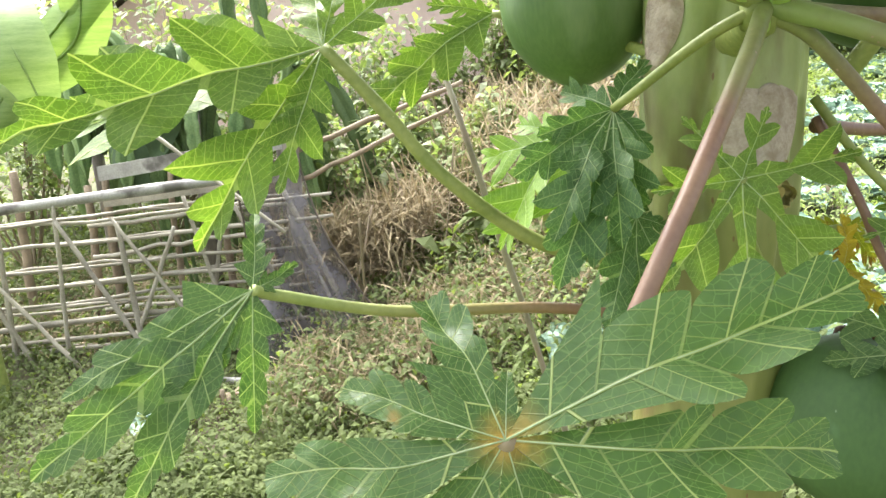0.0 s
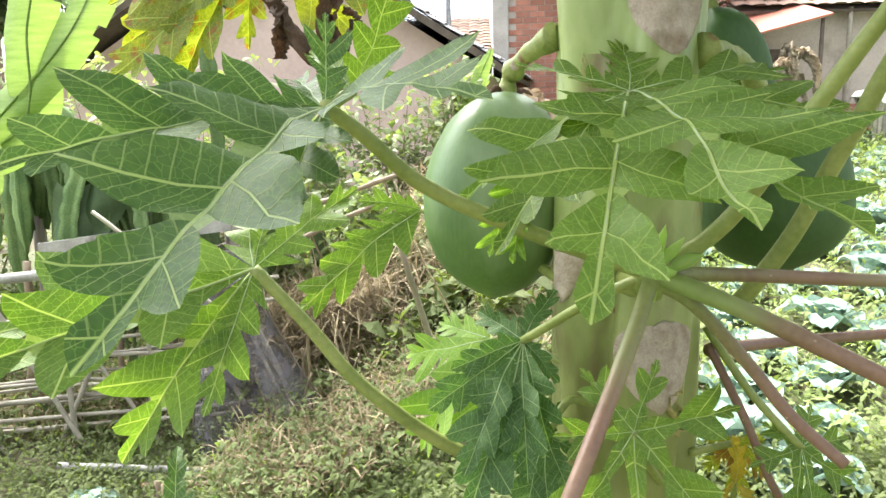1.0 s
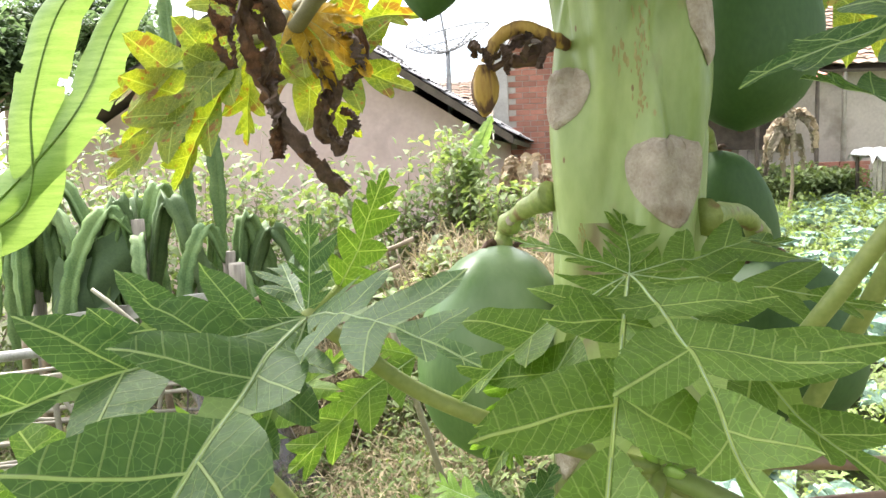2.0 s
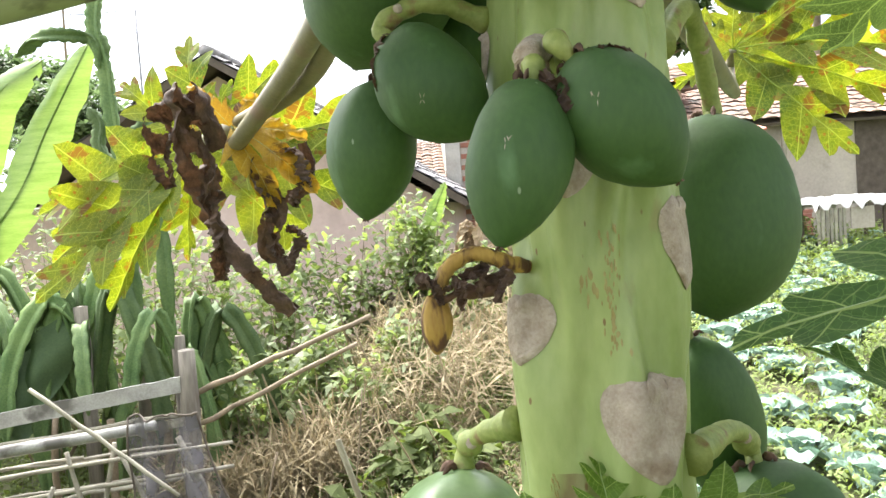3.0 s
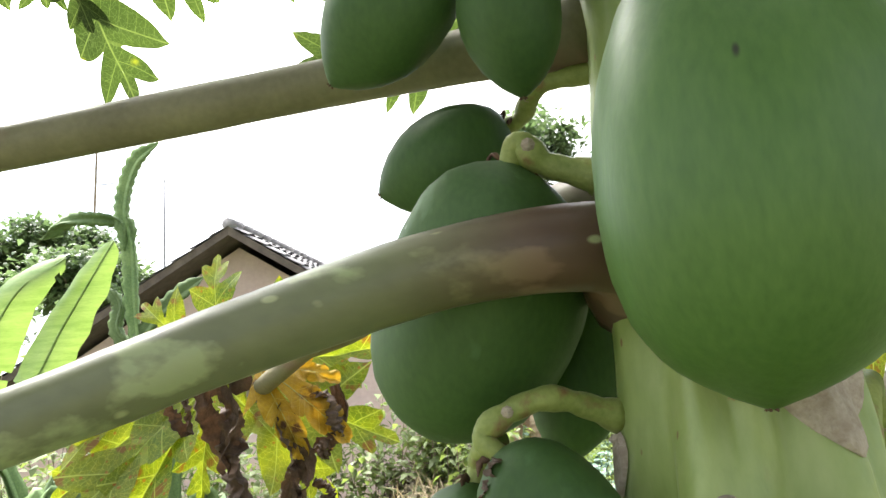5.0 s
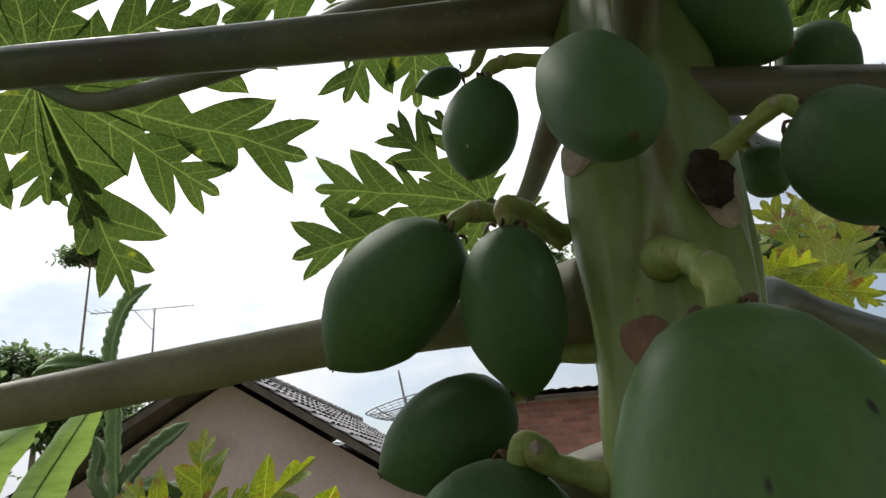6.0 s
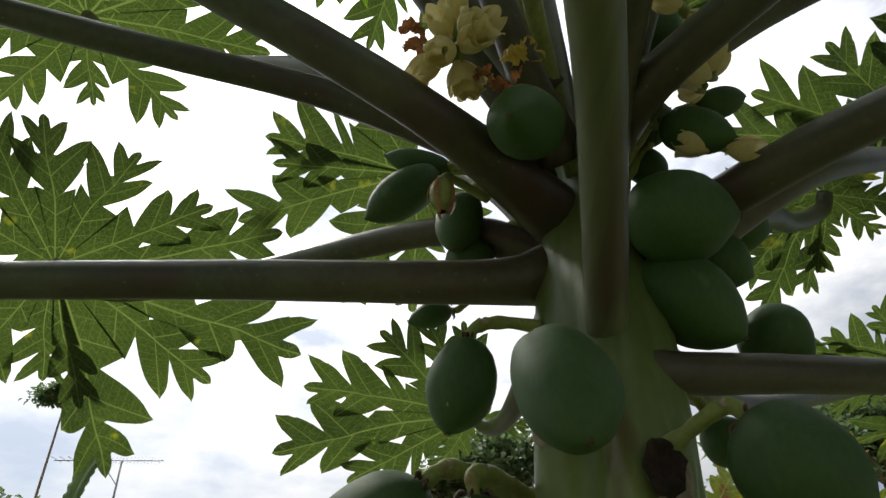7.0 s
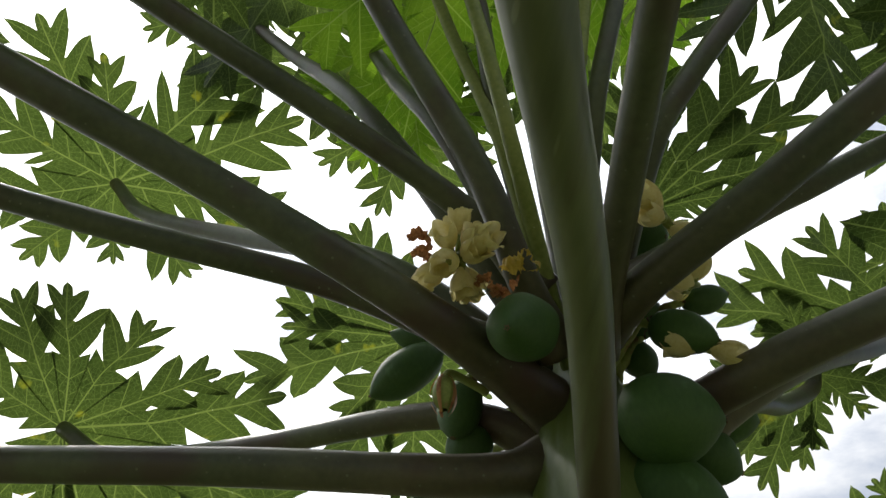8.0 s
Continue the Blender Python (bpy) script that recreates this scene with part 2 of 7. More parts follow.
M_STALK_BLUSH = surface("blushing_stalk", (0.20, 0.27, 0.06), (0.33, 0.38, 0.12), 18, 200, 0.5, 0.12, fade=((0.95, 0.40, 0.9), -0.12, 0.16, "X"))
M_STALK_GREY = surface("grey_stalk", (0.085, 0.10, 0.05), (0.16, 0.18, 0.09), 22, 110, 0.42, 0.2, stretch=(1, 0.12, 0.3), patch=(0.085, 0.070, 0.042), patch_at=(0.52, 0.64), patch_size=26, speck=(80, 0.16, (0.19, 0.21, 0.12)))
M_STALK_FRUIT = surface("fruit_stalk", (0.17, 0.225, 0.05), (0.34, 0.38, 0.12), 40, 260, 0.55, 0.4, patch=(0.22, 0.13, 0.06), patch_at=(0.58, 0.68), patch_size=45)
M_SCAR_FRESH = surface("fresh_scar", (0.20, 0.095, 0.06), (0.36, 0.22, 0.15), 50, 300, 0.8, 0.5, patch=(0.09, 0.03, 0.02), patch_at=(0.58, 0.66), patch_size=50)
M_ROT = surface("rotten_wood", (0.012, 0.008, 0.006), (0.055, 0.032, 0.022), 60, 300, 0.9, 0.8)
# crown stalks dimmed in base colour for backlight; purple near the trunk is theirs
M_STALK_BACKLIT = surface("backlit_stalk", (0.050, 0.060, 0.035), (0.100, 0.114, 0.063), 10, 120, 0.42, 0.15, patch=(0.066, 0.050, 0.038), patch_at=(0.50, 0.66), speck=(90, 0.16, (0.12, 0.13, 0.085)), fade=((1.02, 0.76, 0.82), 0.42, 0.14, (0.26, 0.79, 2.95)))
M_STALK_OLD = surface("old_stalk", (0.14, 0.125, 0.072), (0.235, 0.215, 0.13), 12, 140, 0.55, 0.2, patch=(0.20, 0.14, 0.10), patch_at=(0.58, 0.7))
M_LEAF_YOUNG = surface("young_leaf", (0.034, 0.082, 0.021), (0.092, 0.165, 0.040), 10, 150, 0.58, 0.7, 0.35, GT, net=170, net_mix=0.34, vein=(0.36, 0.45, 0.20))
M_LEAF_BRIGHT = surface("bright_leaf", (0.064, 0.126, 0.012), (0.140, 0.230, 0.033), 9, 140, 0.58, 0.7, 0.38, GT, net=170, net_mix=0.34, vein=(0.42, 0.50, 0.18))
M_LEAF_DARK = surface("dark_leaf", (0.036, 0.092, 0.022), (0.084, 0.168, 0.042), 12, 150, 0.62, 0.7, 0.30, GT, net=170, net_mix=0.34, vein=(0.32, 0.43, 0.18))
M_LEAF_SPOTTED = surface("spotted_leaf", (0.036, 0.088, 0.016), (0.082, 0.158, 0.032), 9, 150, 0.44, 0.7, 0.32, GT, net=170, net_mix=0.34, patch=(0.40, 0.20, 0.04), patch_at=(0.70, 0.76), patch_size=16, vein=(0.38, 0.45, 0.18), hub=(0.62, 0.34, 0.06))
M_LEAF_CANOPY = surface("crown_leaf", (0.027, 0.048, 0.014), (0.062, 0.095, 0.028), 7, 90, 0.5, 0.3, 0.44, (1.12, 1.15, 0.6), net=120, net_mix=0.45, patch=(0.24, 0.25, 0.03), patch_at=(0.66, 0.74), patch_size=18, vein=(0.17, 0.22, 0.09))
M_LEAF_LIME = surface("lime_leaf", (0.11, 0.23, 0.02), (0.24, 0.38, 0.05), 10, 120, 0.5, 0.2, 0.45, (1.4, 1.5, 0.6), net=260, net_mix=0.2, vein=(0.42, 0.55, 0.20))
M_LEAF_YELLOW = surface("yellowing_leaf", (0.075, 0.125, 0.015), (0.215, 0.225, 0.022), 5, 60, 0.72, 0.5, 0.56, (1.5, 1.5, 0.4), net=85, net_mix=0.45, patch=(0.16, 0.080, 0.022), patch_at=(0.585, 0.635), patch_size=22, vein=(0.33, 0.38, 0.11), speck=(55, 0.28, (0.24, 0.11, 0.02)))
M_LEAF_GOLD = surface("golden_leaf", (0.34, 0.27, 0.02), (0.56, 0.44, 0.03), 9, 120, 0.5, 0.3, 0.35, (1.2, 1.1, 0.5), patch=(0.22, 0.20, 0.03), patch_at=(0.55, 0.68), patch_size=30, vein=(0.55, 0.50, 0.12))
M_VEIN = surface("leaf_vein", (0.34, 0.45, 0.20), (0.50, 0.60, 0.34), 30, 200, 0.5, 0.05, 0.2)
M_VEIN_DARK = surface("crown_vein", (0.26, 0.33, 0.10), (0.40, 0.47, 0.20), 30, 200, 0.5, 0.05, 0.75, (1.5, 1.5, 0.8))
M_DEAD = surface("dead_leaf", (0.030, 0.018, 0.014), (0.135, 0.082, 0.055), 34, 220, 0.8, 0.9, 0.10, (1.3, 1, .7))
M_DEAD_GOLD = surface("golden_dead_leaf", (0.34, 0.19, 0.015), (0.62, 0.42, 0.03), 16, 140, 0.6, 0.8, 0.3, (1.2, 1, .6), patch=(0.10, 0.045, 0.02), patch_at=(0.56, 0.63), patch_size=17, vein=(0.60, 0.46, 0.10))
M_BUD = surface("withered_bud", (0.28, 0.15, 0.03), (0.52, 0.34, 0.08), 60, 240, 0.7, 0.6, patch=(0.10, 0.045, 0.025), patch_at=(0.53, 0.62), patch_size=95, stretch=(1, 1, 0.20))
M_RUST = surface("rusty_sap", (0.29, 0.235, 0.085), (0.40, 0.36, 0.145), 60, 240, 0.7, 0.5)
M_RUSTY = surface("rusty_petal", (0.24, 0.10, 0.05), (0.50, 0.27, 0.13), 60, 260, 0.7, 0.6, 0.3, (1.2, 1, .7))
M_PETAL = surface("petal", (0.72, 0.62, 0.25), (0.88, 0.81, 0.48), 40, 300, 0.5, 0.1, 0.45)
M_CALYX = surface("dry_calyx", (0.040, 0.022, 0.015), (0.17, 0.092, 0.058), 60, 300, 0.8, 0.6)
M_BANANA = surface("banana_leaf", (0.17, 0.28, 0.07), (0.31, 0.42, 0.15), 6, 60, 0.4, 0.3, 0.35, (1.2, 1.2, .7), stretch=(1, 1, 9))
M_BROAD = surface("broad_dull_leaf", (0.050, 0.092, 0.040), (0.105, 0.165, 0.072), 5, 70, 0.6, 0.25, 0.2)
M_CACTUS = surface("cactus", (0.050, 0.105, 0.030), (0.17, 0.245, 0.085), 5, 80, 0.7, 0.3, per_piece=0.35)
M_BAMBOO = surface("weathered_bamboo", (0.20, 0.178, 0.138), (0.41, 0.375, 0.30), 8, 90, 0.7, 0.3, per_piece=0.2)
M_WHITEWOOD = surface("whitewashed_wood", (0.22, 0.21, 0.195), (0.44, 0.43, 0.40), 7, 90, 0.7, 0.3, patch=(0.12, 0.11, 0.10), patch_at=(0.58, 0.64), patch_size=3)
M_POST = surface("grey_post", (0.13, 0.11, 0.09), (0.30, 0.265, 0.225), 22, 90, 0.9, 0.7, stretch=(1, 1, 0.12))
M_SOIL = surface("soil_and_weeds", (0.070, 0.082, 0.034), (0.150, 0.155, 0.072), 1.2, 14, 0.9, 0.6, patch=(0.095, 0.072, 0.045), patch_at=(0.50, 0.62), patch_size=0.8)
M_WEED = surface("weed_leaf", (0.078, 0.108, 0.030), (0.170, 0.205, 0.075), 2, 30, 0.8, 0.1, 0.45, (1.2, 1.3, .6), per_piece=0.22)
M_FIELD = surface("field_weed_leaf", (0.13, 0.18, 0.05), (0.30, 0.36, 0.14), 2, 30, 0.8, 0.1, 0.42, (1.2, 1.3, .6), per_piece=0.22)
M_STRAW = surface("dry_grass", (0.20, 0.155, 0.085), (0.41, 0.335, 0.20), 2, 30, 0.8, 0.1, 0.2, per_piece=0.22)
M_SHRUB = surface("shrub_leaf", (0.14, 0.185, 0.075), (0.29, 0.34, 0.165), 2, 30, 0.6, 0.1, 0.45, (1.2, 1.3, .6), per_piece=0.35)
M_TREELEAF = surface("tree_leaf", (0.055, 0.10, 0.04), (0.13, 0.18, 0.08), 2, 30, 0.5, 0.1, 0.5, (1.4, 1.4, 1.2), per_piece=0.3)
M_BRUSH = surface("dry_brush", (0.10, 0.085, 0.06), (0.27, 0.22, 0.15), 3, 40, 0.9, 0.2, per_piece=0.4)
M_DRYLEAF = surface("dry_banana_leaf", (0.26, 0.19, 0.12), (0.46, 0.36, 0.24), 10, 90, 0.85, 0.5, 0.15)
M_TWIG = surface("twig", (0.16, 0.12, 0.08), (0.32, 0.25, 0.17), 12, 90, 0.8, 0.3)
M_CABBAGE = surface("cabbage_leaf", (0.135, 0.225, 0.16), (0.29, 0.395, 0.315), 9, 60, 0.68, 0.25, 0.15, net=22, per_piece=0.16)
M_PINK = surface("pink_plaster", (0.58, 0.42, 0.38), (0.74, 0.58, 0.53), 0.8, 20, 0.9, 0.15, patch=(0.46, 0.34, 0.30), patch_at=(0.58, 0.75), patch_size=1.5)
M_PLASTER = surface("bare_plaster", (0.36, 0.31, 0.26), (0.54, 0.48, 0.41), 1.2, 25, 0.9, 0.2, patch=(0.28, 0.23, 0.18), patch_at=(0.56, 0.72), patch_size=1.8)
M_BRICK = surface("brick", (0.30, 0.12, 0.085), (0.44, 0.20, 0.14), 8, 90, 0.85, 0.3, per_piece=0.25)
M_MORTAR = surface("mortar", (0.40, 0.36, 0.32), (0.52, 0.47, 0.42), 8, 90, 0.9, 0.3)
M_TILE = surface("clay_roof_tile", (0.20, 0.12, 0.085), (0.36, 0.23, 0.165), 5, 50, 0.85, 0.3, per_piece=0.3, patch=(0.14, 0.12, 0.10), patch_at=(0.55, 0.68), patch_size=3)
M_GREYROOF = surface("grey_roof_tile", (0.14, 0.13, 0.13), (0.27, 0.26, 0.26), 5, 50, 0.85, 0.3, per_piece=0.25)
M_DARKWOOD = surface("dark_timber", (0.06, 0.045, 0.035), (0.14, 0.11, 0.085), 8, 80, 0.8, 0.3)
M_REDSHEET = surface("red_sheet", (0.52, 0.17, 0.11), (0.66, 0.26, 0.18), 3, 40, 0.6, 0.1)
M_CLOTH = surface("white_cloth", (0.46, 0.45, 0.43), (0.60, 0.59, 0.56), 12, 150, 0.9, 0.2)
M_STEEL = surface("dull_metal", (0.24, 0.24, 0.25), (0.42, 0.42, 0.43), 20, 120, 0.45, 0.1, metal=0.7)
M_CONCRETE = surface("concrete", (0.34, 0.32, 0.29), (0.50, 0.48, 0.44), 3, 40, 0.9, 0.3)

# dark shade netting: fine woven threads with open gaps
M_NET = bpy.data.materials.new("shade_net")
M_NET.use_nodes = True
n_, l_ = links_of(M_NET)
nb = n_["Principled BSDF"]
nb.inputs["Base Color"].default_value = (0.115, 0.105, 0.115, 1)
nb.inputs["Roughness"].default_value = 0.7
tcn = n_.new("ShaderNodeTexCoord")
nn = n_.new("ShaderNodeTexNoise")
nn.inputs["Scale"].default_value, nn.inputs["Detail"].default_value = 9.0, 8.0
l_.new(tcn.outputs["Object"], nn.inputs["Vector"])
nr = ramp(n_, [(0.36, (0.16, 0.16, 0.16)), (0.64, (0.88, 0.88, 0.88))])
l_.new(nn.outputs["Fac"], nr.inputs["Fac"])
trn = n_.new("ShaderNodeBsdfTransparent")
msn = n_.new("ShaderNodeMixShader")
l_.new(nr.outputs["Color"], msn.inputs["Fac"])
l_.new(trn.outputs["BSDF"], msn.inputs[1])
l_.new(nb.outputs["BSDF"], msn.inputs[2])
l_.new(msn.outputs["Shader"], n_["Material Output"].inputs["Surface"])


# ---- building helpers ----
def mesh_of(name, verts, faces, mats, slots=None, smooth=True):
    me = bpy.data.meshes.new(name)
    me.from_pydata([tuple(v) for v in verts], [], faces)
    for m in (mats if isinstance(mats, (list, tuple)) else [mats]):
        me.materials.append(m)
    if slots is not None:
        me.polygons.foreach_set("material_index", slots)
    if smooth:
        me.polygons.foreach_set("use_smooth", [True] * len(me.polygons))
    me.update()
    return me


def part(name, me, parent=None, label="", at=None):
    ob = new(name, me)
    if parent is not None:
        ob.parent = parent
        if parent.type == "EMPTY" and at is None:
            ob.matrix_parent_inverse = Matrix.Translation(parent.location).inverted()
    if at is not None:
        ob.matrix_basis = at
    if label:
        tagged(ob, label)
    return ob


def empty(name, place, label, category, group="", kind=""):
    ob = new(name)
    ob.location = place
    ob.empty_display_size = 0.05
    return tagged(ob, label, category, group, kind)


class Geo:
    """Collects vertices and faces with a material slot for each face."""

    def __init__(self):
        self.v, self.f, self.s, self.q = [], [], [], {}

    def tube(self, pts, radii, seg=10, slot=0, flat=1.0):
        pts = [Vector(p) for p in pts]
        base, n = len(self.v), len(pts)
        side = None
        for i, p in enumerate(pts):
            d = (pts[min(i + 1, n - 1)] - pts[max(i - 1, 0)]).normalized()
            if side is None:
                side = d.orthogonal().normalized()
            side = (side - d * side.dot(d)).normalized()
            up = d.cross(side)
            r = radii[i]
            for k in range(seg):
                a = 2 * math.pi * k / seg
                self.v.append(p + side * (math.cos(a) * r) + up * (math.sin(a) * r * flat))
        for i in range(n - 1):
            for k in range(seg):
                a, b = base + i * seg + k, base + i * seg + (k + 1) % seg
                self.f.append((a, b, b + seg, a + seg))
                self.s.append(slot)
        for row, turn in ((0, -1), (n - 1, 1)):
            ring = [base + row * seg + k for k in range(seg)]
            self.f.append(tuple(ring[::turn]))
            self.s.append(slot)

    def box(self, lo, hi, slot=0):
        b = len(self.v)
        for z in (lo[2], hi[2]):
            for x, y in ((lo[0], lo[1]), (hi[0], lo[1]), (hi[0], hi[1]), (lo[0], hi[1])):
                self.v.append(Vector((x, y, z)))
        for q in ((0, 3, 2, 1), (4, 5, 6, 7), (0, 1, 5, 4), (1, 2, 6, 5), (2, 3, 7, 6), (3, 0, 4, 7)):
            self.f.append(tuple(b + i for i in q))
            self.s.append(slot)

    def grid(self, rows, cols, at, slot=0, wrap=False):
        b = len(self.v)
        for i in range(rows):
            for j in range(cols):
                self.v.append(Vector(at(i, j)))
        for i in range(rows - 1):
            for j in range(cols if wrap else cols - 1):
                k = (j + 1) % cols
                self.f.append((b + i * cols + j, b + i * cols + k, b + (i + 1) * cols + k, b + (i + 1) * cols + j))
                self.s.append(slot)

    def mesh(self, name, mats, smooth=True):
        return mesh_of(name, self.v, self.f, mats, self.s, smooth)


def spline(pts, steps=8):
    """A smooth line through the points."""
    p = [Vector(q) for q in pts]
    if len(p) == 2:
        return [p[0].lerp(p[1], i / steps) for i in range(steps + 1)]
    p = [p[0] * 2 - p[1]] + p + [p[-1] * 2 - p[-2]]
    res = []
    for i in range(1, len(p) - 2):
        a, b, c, d = p[i - 1], p[i], p[i + 1], p[i + 2]
        for k in range(steps):
            t = k / steps
            res.append(0.5 * (2 * b + (c - a) * t + (2 * a - 5 * b + 4 * c - d) * t * t + (3 * b - a - 3 * c + d) * t ** 3))
    res.append(p[-2])
    return res


def lerp_table(table, x):
    for (a, b), (c, d) in zip(table, table[1:]):
        if x <= c:
            return b + (d - b) * (x - a) / (c - a) if c > a else d
    return table[-1][1]


# ---- ground ----
def smooth(a, b, x):
    t = min(1.0, max(0.0, (x - a) / (b - a)))
    return t * t * (3 - 2 * t)


def ground_z(x, y):
    far = min(y, 14.0)
    right = 0.45 + 0.095 * (far - 3)
    left = max(-0.05, 0.06 * (far - 4))
    s = smooth(-1.1, 0.4, x + 0.12 * (far - 4))
    return left + (right - left) * s + 0.02 * max(0.0, min(y, 60) - 14) + 0.03 * noise.noise(Vector((x * 0.9, y * 0.9, 0)))


g = Geo()
line = sorted({round(v, 3) for v in [-3000, -800, -200, -80, -40, -25, 25, 40, 80, 200, 800, 3000] + [-16 + 0.4 * i for i in range(81)]})
g.grid(len(line), len(line), lambda i, j: (line[j], line[i] + 8, ground_z(line[j], line[i] + 8)))
tagged(part("ground", g.mesh("ground", M_SOIL)), "rising garden soil with patchy weeds and dry grass", "ground", kind="structure")

# ---- main papaya tree ----
AXIS = [(0.0, 0.225, 0.62, 0.085), (1.75, 0.238, 0.655, 0.068), (2.1, 0.243, 0.675, 0.066), (2.35, 0.248, 0.69, 0.065),
        (2.6, 0.243, 0.735, 0.058), (2.7, 0.250, 0.745, 0.062), (2.8, 0.258, 0.762, 0.063), (2.95, 0.272, 0.80, 0.060), (3.15, 0.282, 0.84, 0.040), (3.22, 0.285, 0.85, 0.02)]
AX_X, AX_Y, AX_R = ([(a[0], a[k]) for a in AXIS] for k in (1, 2, 3))
papaya = empty("papaya_tree", (0.225, 0.62, ground_z(0.225, 0.62)), "fruiting papaya tree with pale green scarred trunk and hanging green fruit", "tree")


SCARS = [(-74, 2.094, 0.069, 0.071), (-76, 1.794, 0.078, 0.078), (-146, 2.164, 0.046, 0.050), (-113, 2.274, 0.036, 0.036), (-43, 2.219, 0.047, 0.068), (-70, 2.413, 0.053, 0.061), (-127, 2.342, 0.019, 0.036), (-152, 2.791, 0.039, 0.035), (-70, 2.737, 0.045, 0.053), (169, 2.375, 0.022, 0.040), (-145, 1.880, 0.041, 0.067)]


# fluted grooves left by old leaf stalks: angle, height, half length
GROOVES = [(-118, 2.43, 0.09), (-96, 2.40, 0.07), (-68, 2.22, 0.10), (-104, 2.10, 0.07), (-72, 2.50, 0.07), (-128, 2.24, 0.09), (-84, 2.02, 0.06), (-112, 2.62, 0.08), (-78, 2.66, 0.07), (-60, 2.40, 0.08)]


def trunk_skin(a, z, extra=0.0):
    r = lerp_table(AX_R, z)
    w = 1 + 0.05 * noise.noise(Vector((math.cos(a) * 1.6, math.sin(a) * 1.6, z * 5))) + 0.055 * math.sin(5 * a + 3 * math.sin(z * 4) + 2 * noise.noise(Vector((0, 0, z * 7)))) * smooth(1.9, 2.2, z)
    for sa, sz, sw, sh in SCARS:
        if abs(z - sz) < 0.2:
            da = (a - radians(sa) + math.pi) % (2 * math.pi) - math.pi
            w += 0.165 * math.exp(-(da / 0.42) ** 2 - ((z - sz + 0.04) / 0.075) ** 2) - 0.165 * math.exp(-((abs(da) - 0.60 + 2.2 * (sz - z - 0.03)) / 0.13) ** 2 - ((z - sz + 0.06) / 0.075) ** 2)
    for ga, gz, gl in GROOVES:
        if abs(z - gz) < 0.25:
            da = (a - radians(ga) + 0.06 * math.sin(z * 23) + math.pi) % (2 * math.pi) - math.pi
            w += (0.075 * math.exp(-((abs(da) - 0.26) / 0.13) ** 2) - 0.115 * math.exp(-(da / 0.11) ** 2)) * math.exp(-((z - gz) / gl) ** 2)
    w += 0.020 * noise.noise(Vector((math.cos(a) * 6, math.sin(a) * 6, z * 9))) + 0.007 * noise.noise(Vector((math.cos(a) * 16, math.sin(a) * 16, z * 22)))
    return Vector((lerp_table(AX_X, z) + math.cos(a) * (r * w + extra), lerp_table(AX_Y, z) + math.sin(a) * (r * w + extra), z))


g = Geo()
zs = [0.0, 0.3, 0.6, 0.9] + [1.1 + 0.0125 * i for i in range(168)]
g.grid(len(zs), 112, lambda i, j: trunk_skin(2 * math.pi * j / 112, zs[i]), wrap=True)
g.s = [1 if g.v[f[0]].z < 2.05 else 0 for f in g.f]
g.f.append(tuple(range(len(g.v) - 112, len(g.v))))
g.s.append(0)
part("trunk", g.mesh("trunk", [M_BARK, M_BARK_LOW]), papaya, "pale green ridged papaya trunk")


def leaf_scar(angle, z, wide, tall, mat=None):
    """A heart-shaped corky scar that sits 2 to 3 mm proud of the bark, with a bundle mark on top."""
    g = Geo()
    a0 = radians(angle)
    r = lerp_table(AX_R, z)
    rows, cols = 15, 13
    heart = [(-1, 0.05), (-0.85, 0.26), (-0.6, 0.52), (-0.25, 0.78), (0.1, 0.95), (0.4, 1.0), (0.65, 0.96), (0.82, 0.84), (0.93, 0.64), (1, 0.42)]

    def spot(u, v, lift):
        wob = 1 + 0.05 * noise.noise(Vector((u * 3, v * 3, z * 40)))
        return trunk_skin(a0 + u * lerp_table(heart, v) * wob * wide / 2 / r, z + (v - 0.10 * max(0.0, v - 0.5) * (1 - abs(u))) * tall / 2, lift)

    g.grid(rows, cols, lambda i, j: spot(-1 + 2 * j / (cols - 1), -1 + 2 * i / (rows - 1), 0.0008 + 0.0032 * (1 - abs(-1 + 2 * j / (cols - 1)) ** 8) * (1 - abs(-1 + 2 * i / (rows - 1)) ** 8)))
    # round scar of the fruit stalk above the heart
    rad = 0.15 * min(wide, tall)
    g.grid(6, 20, lambda i, j: trunk_skin(a0 + 0.06 * wide / r + rad * math.sin(math.pi * i / 10) * math.cos(j * math.pi / 10) / r, z + 0.38 * tall + rad * math.sin(math.pi * i / 10) * math.sin(j * math.pi / 10), 0.0012 + 0.0052 * math.cos(math.pi * i / 10) ** 0.5 - 0.0014 * math.exp(-((i - 2.6) / 0.8) ** 2)), wrap=True)
    part("leaf_scar", g.mesh("leaf_scar", mat or M_SCAR), papaya, "fresh reddish-brown leaf scar" if mat else "grey corky heart-shaped leaf scar")


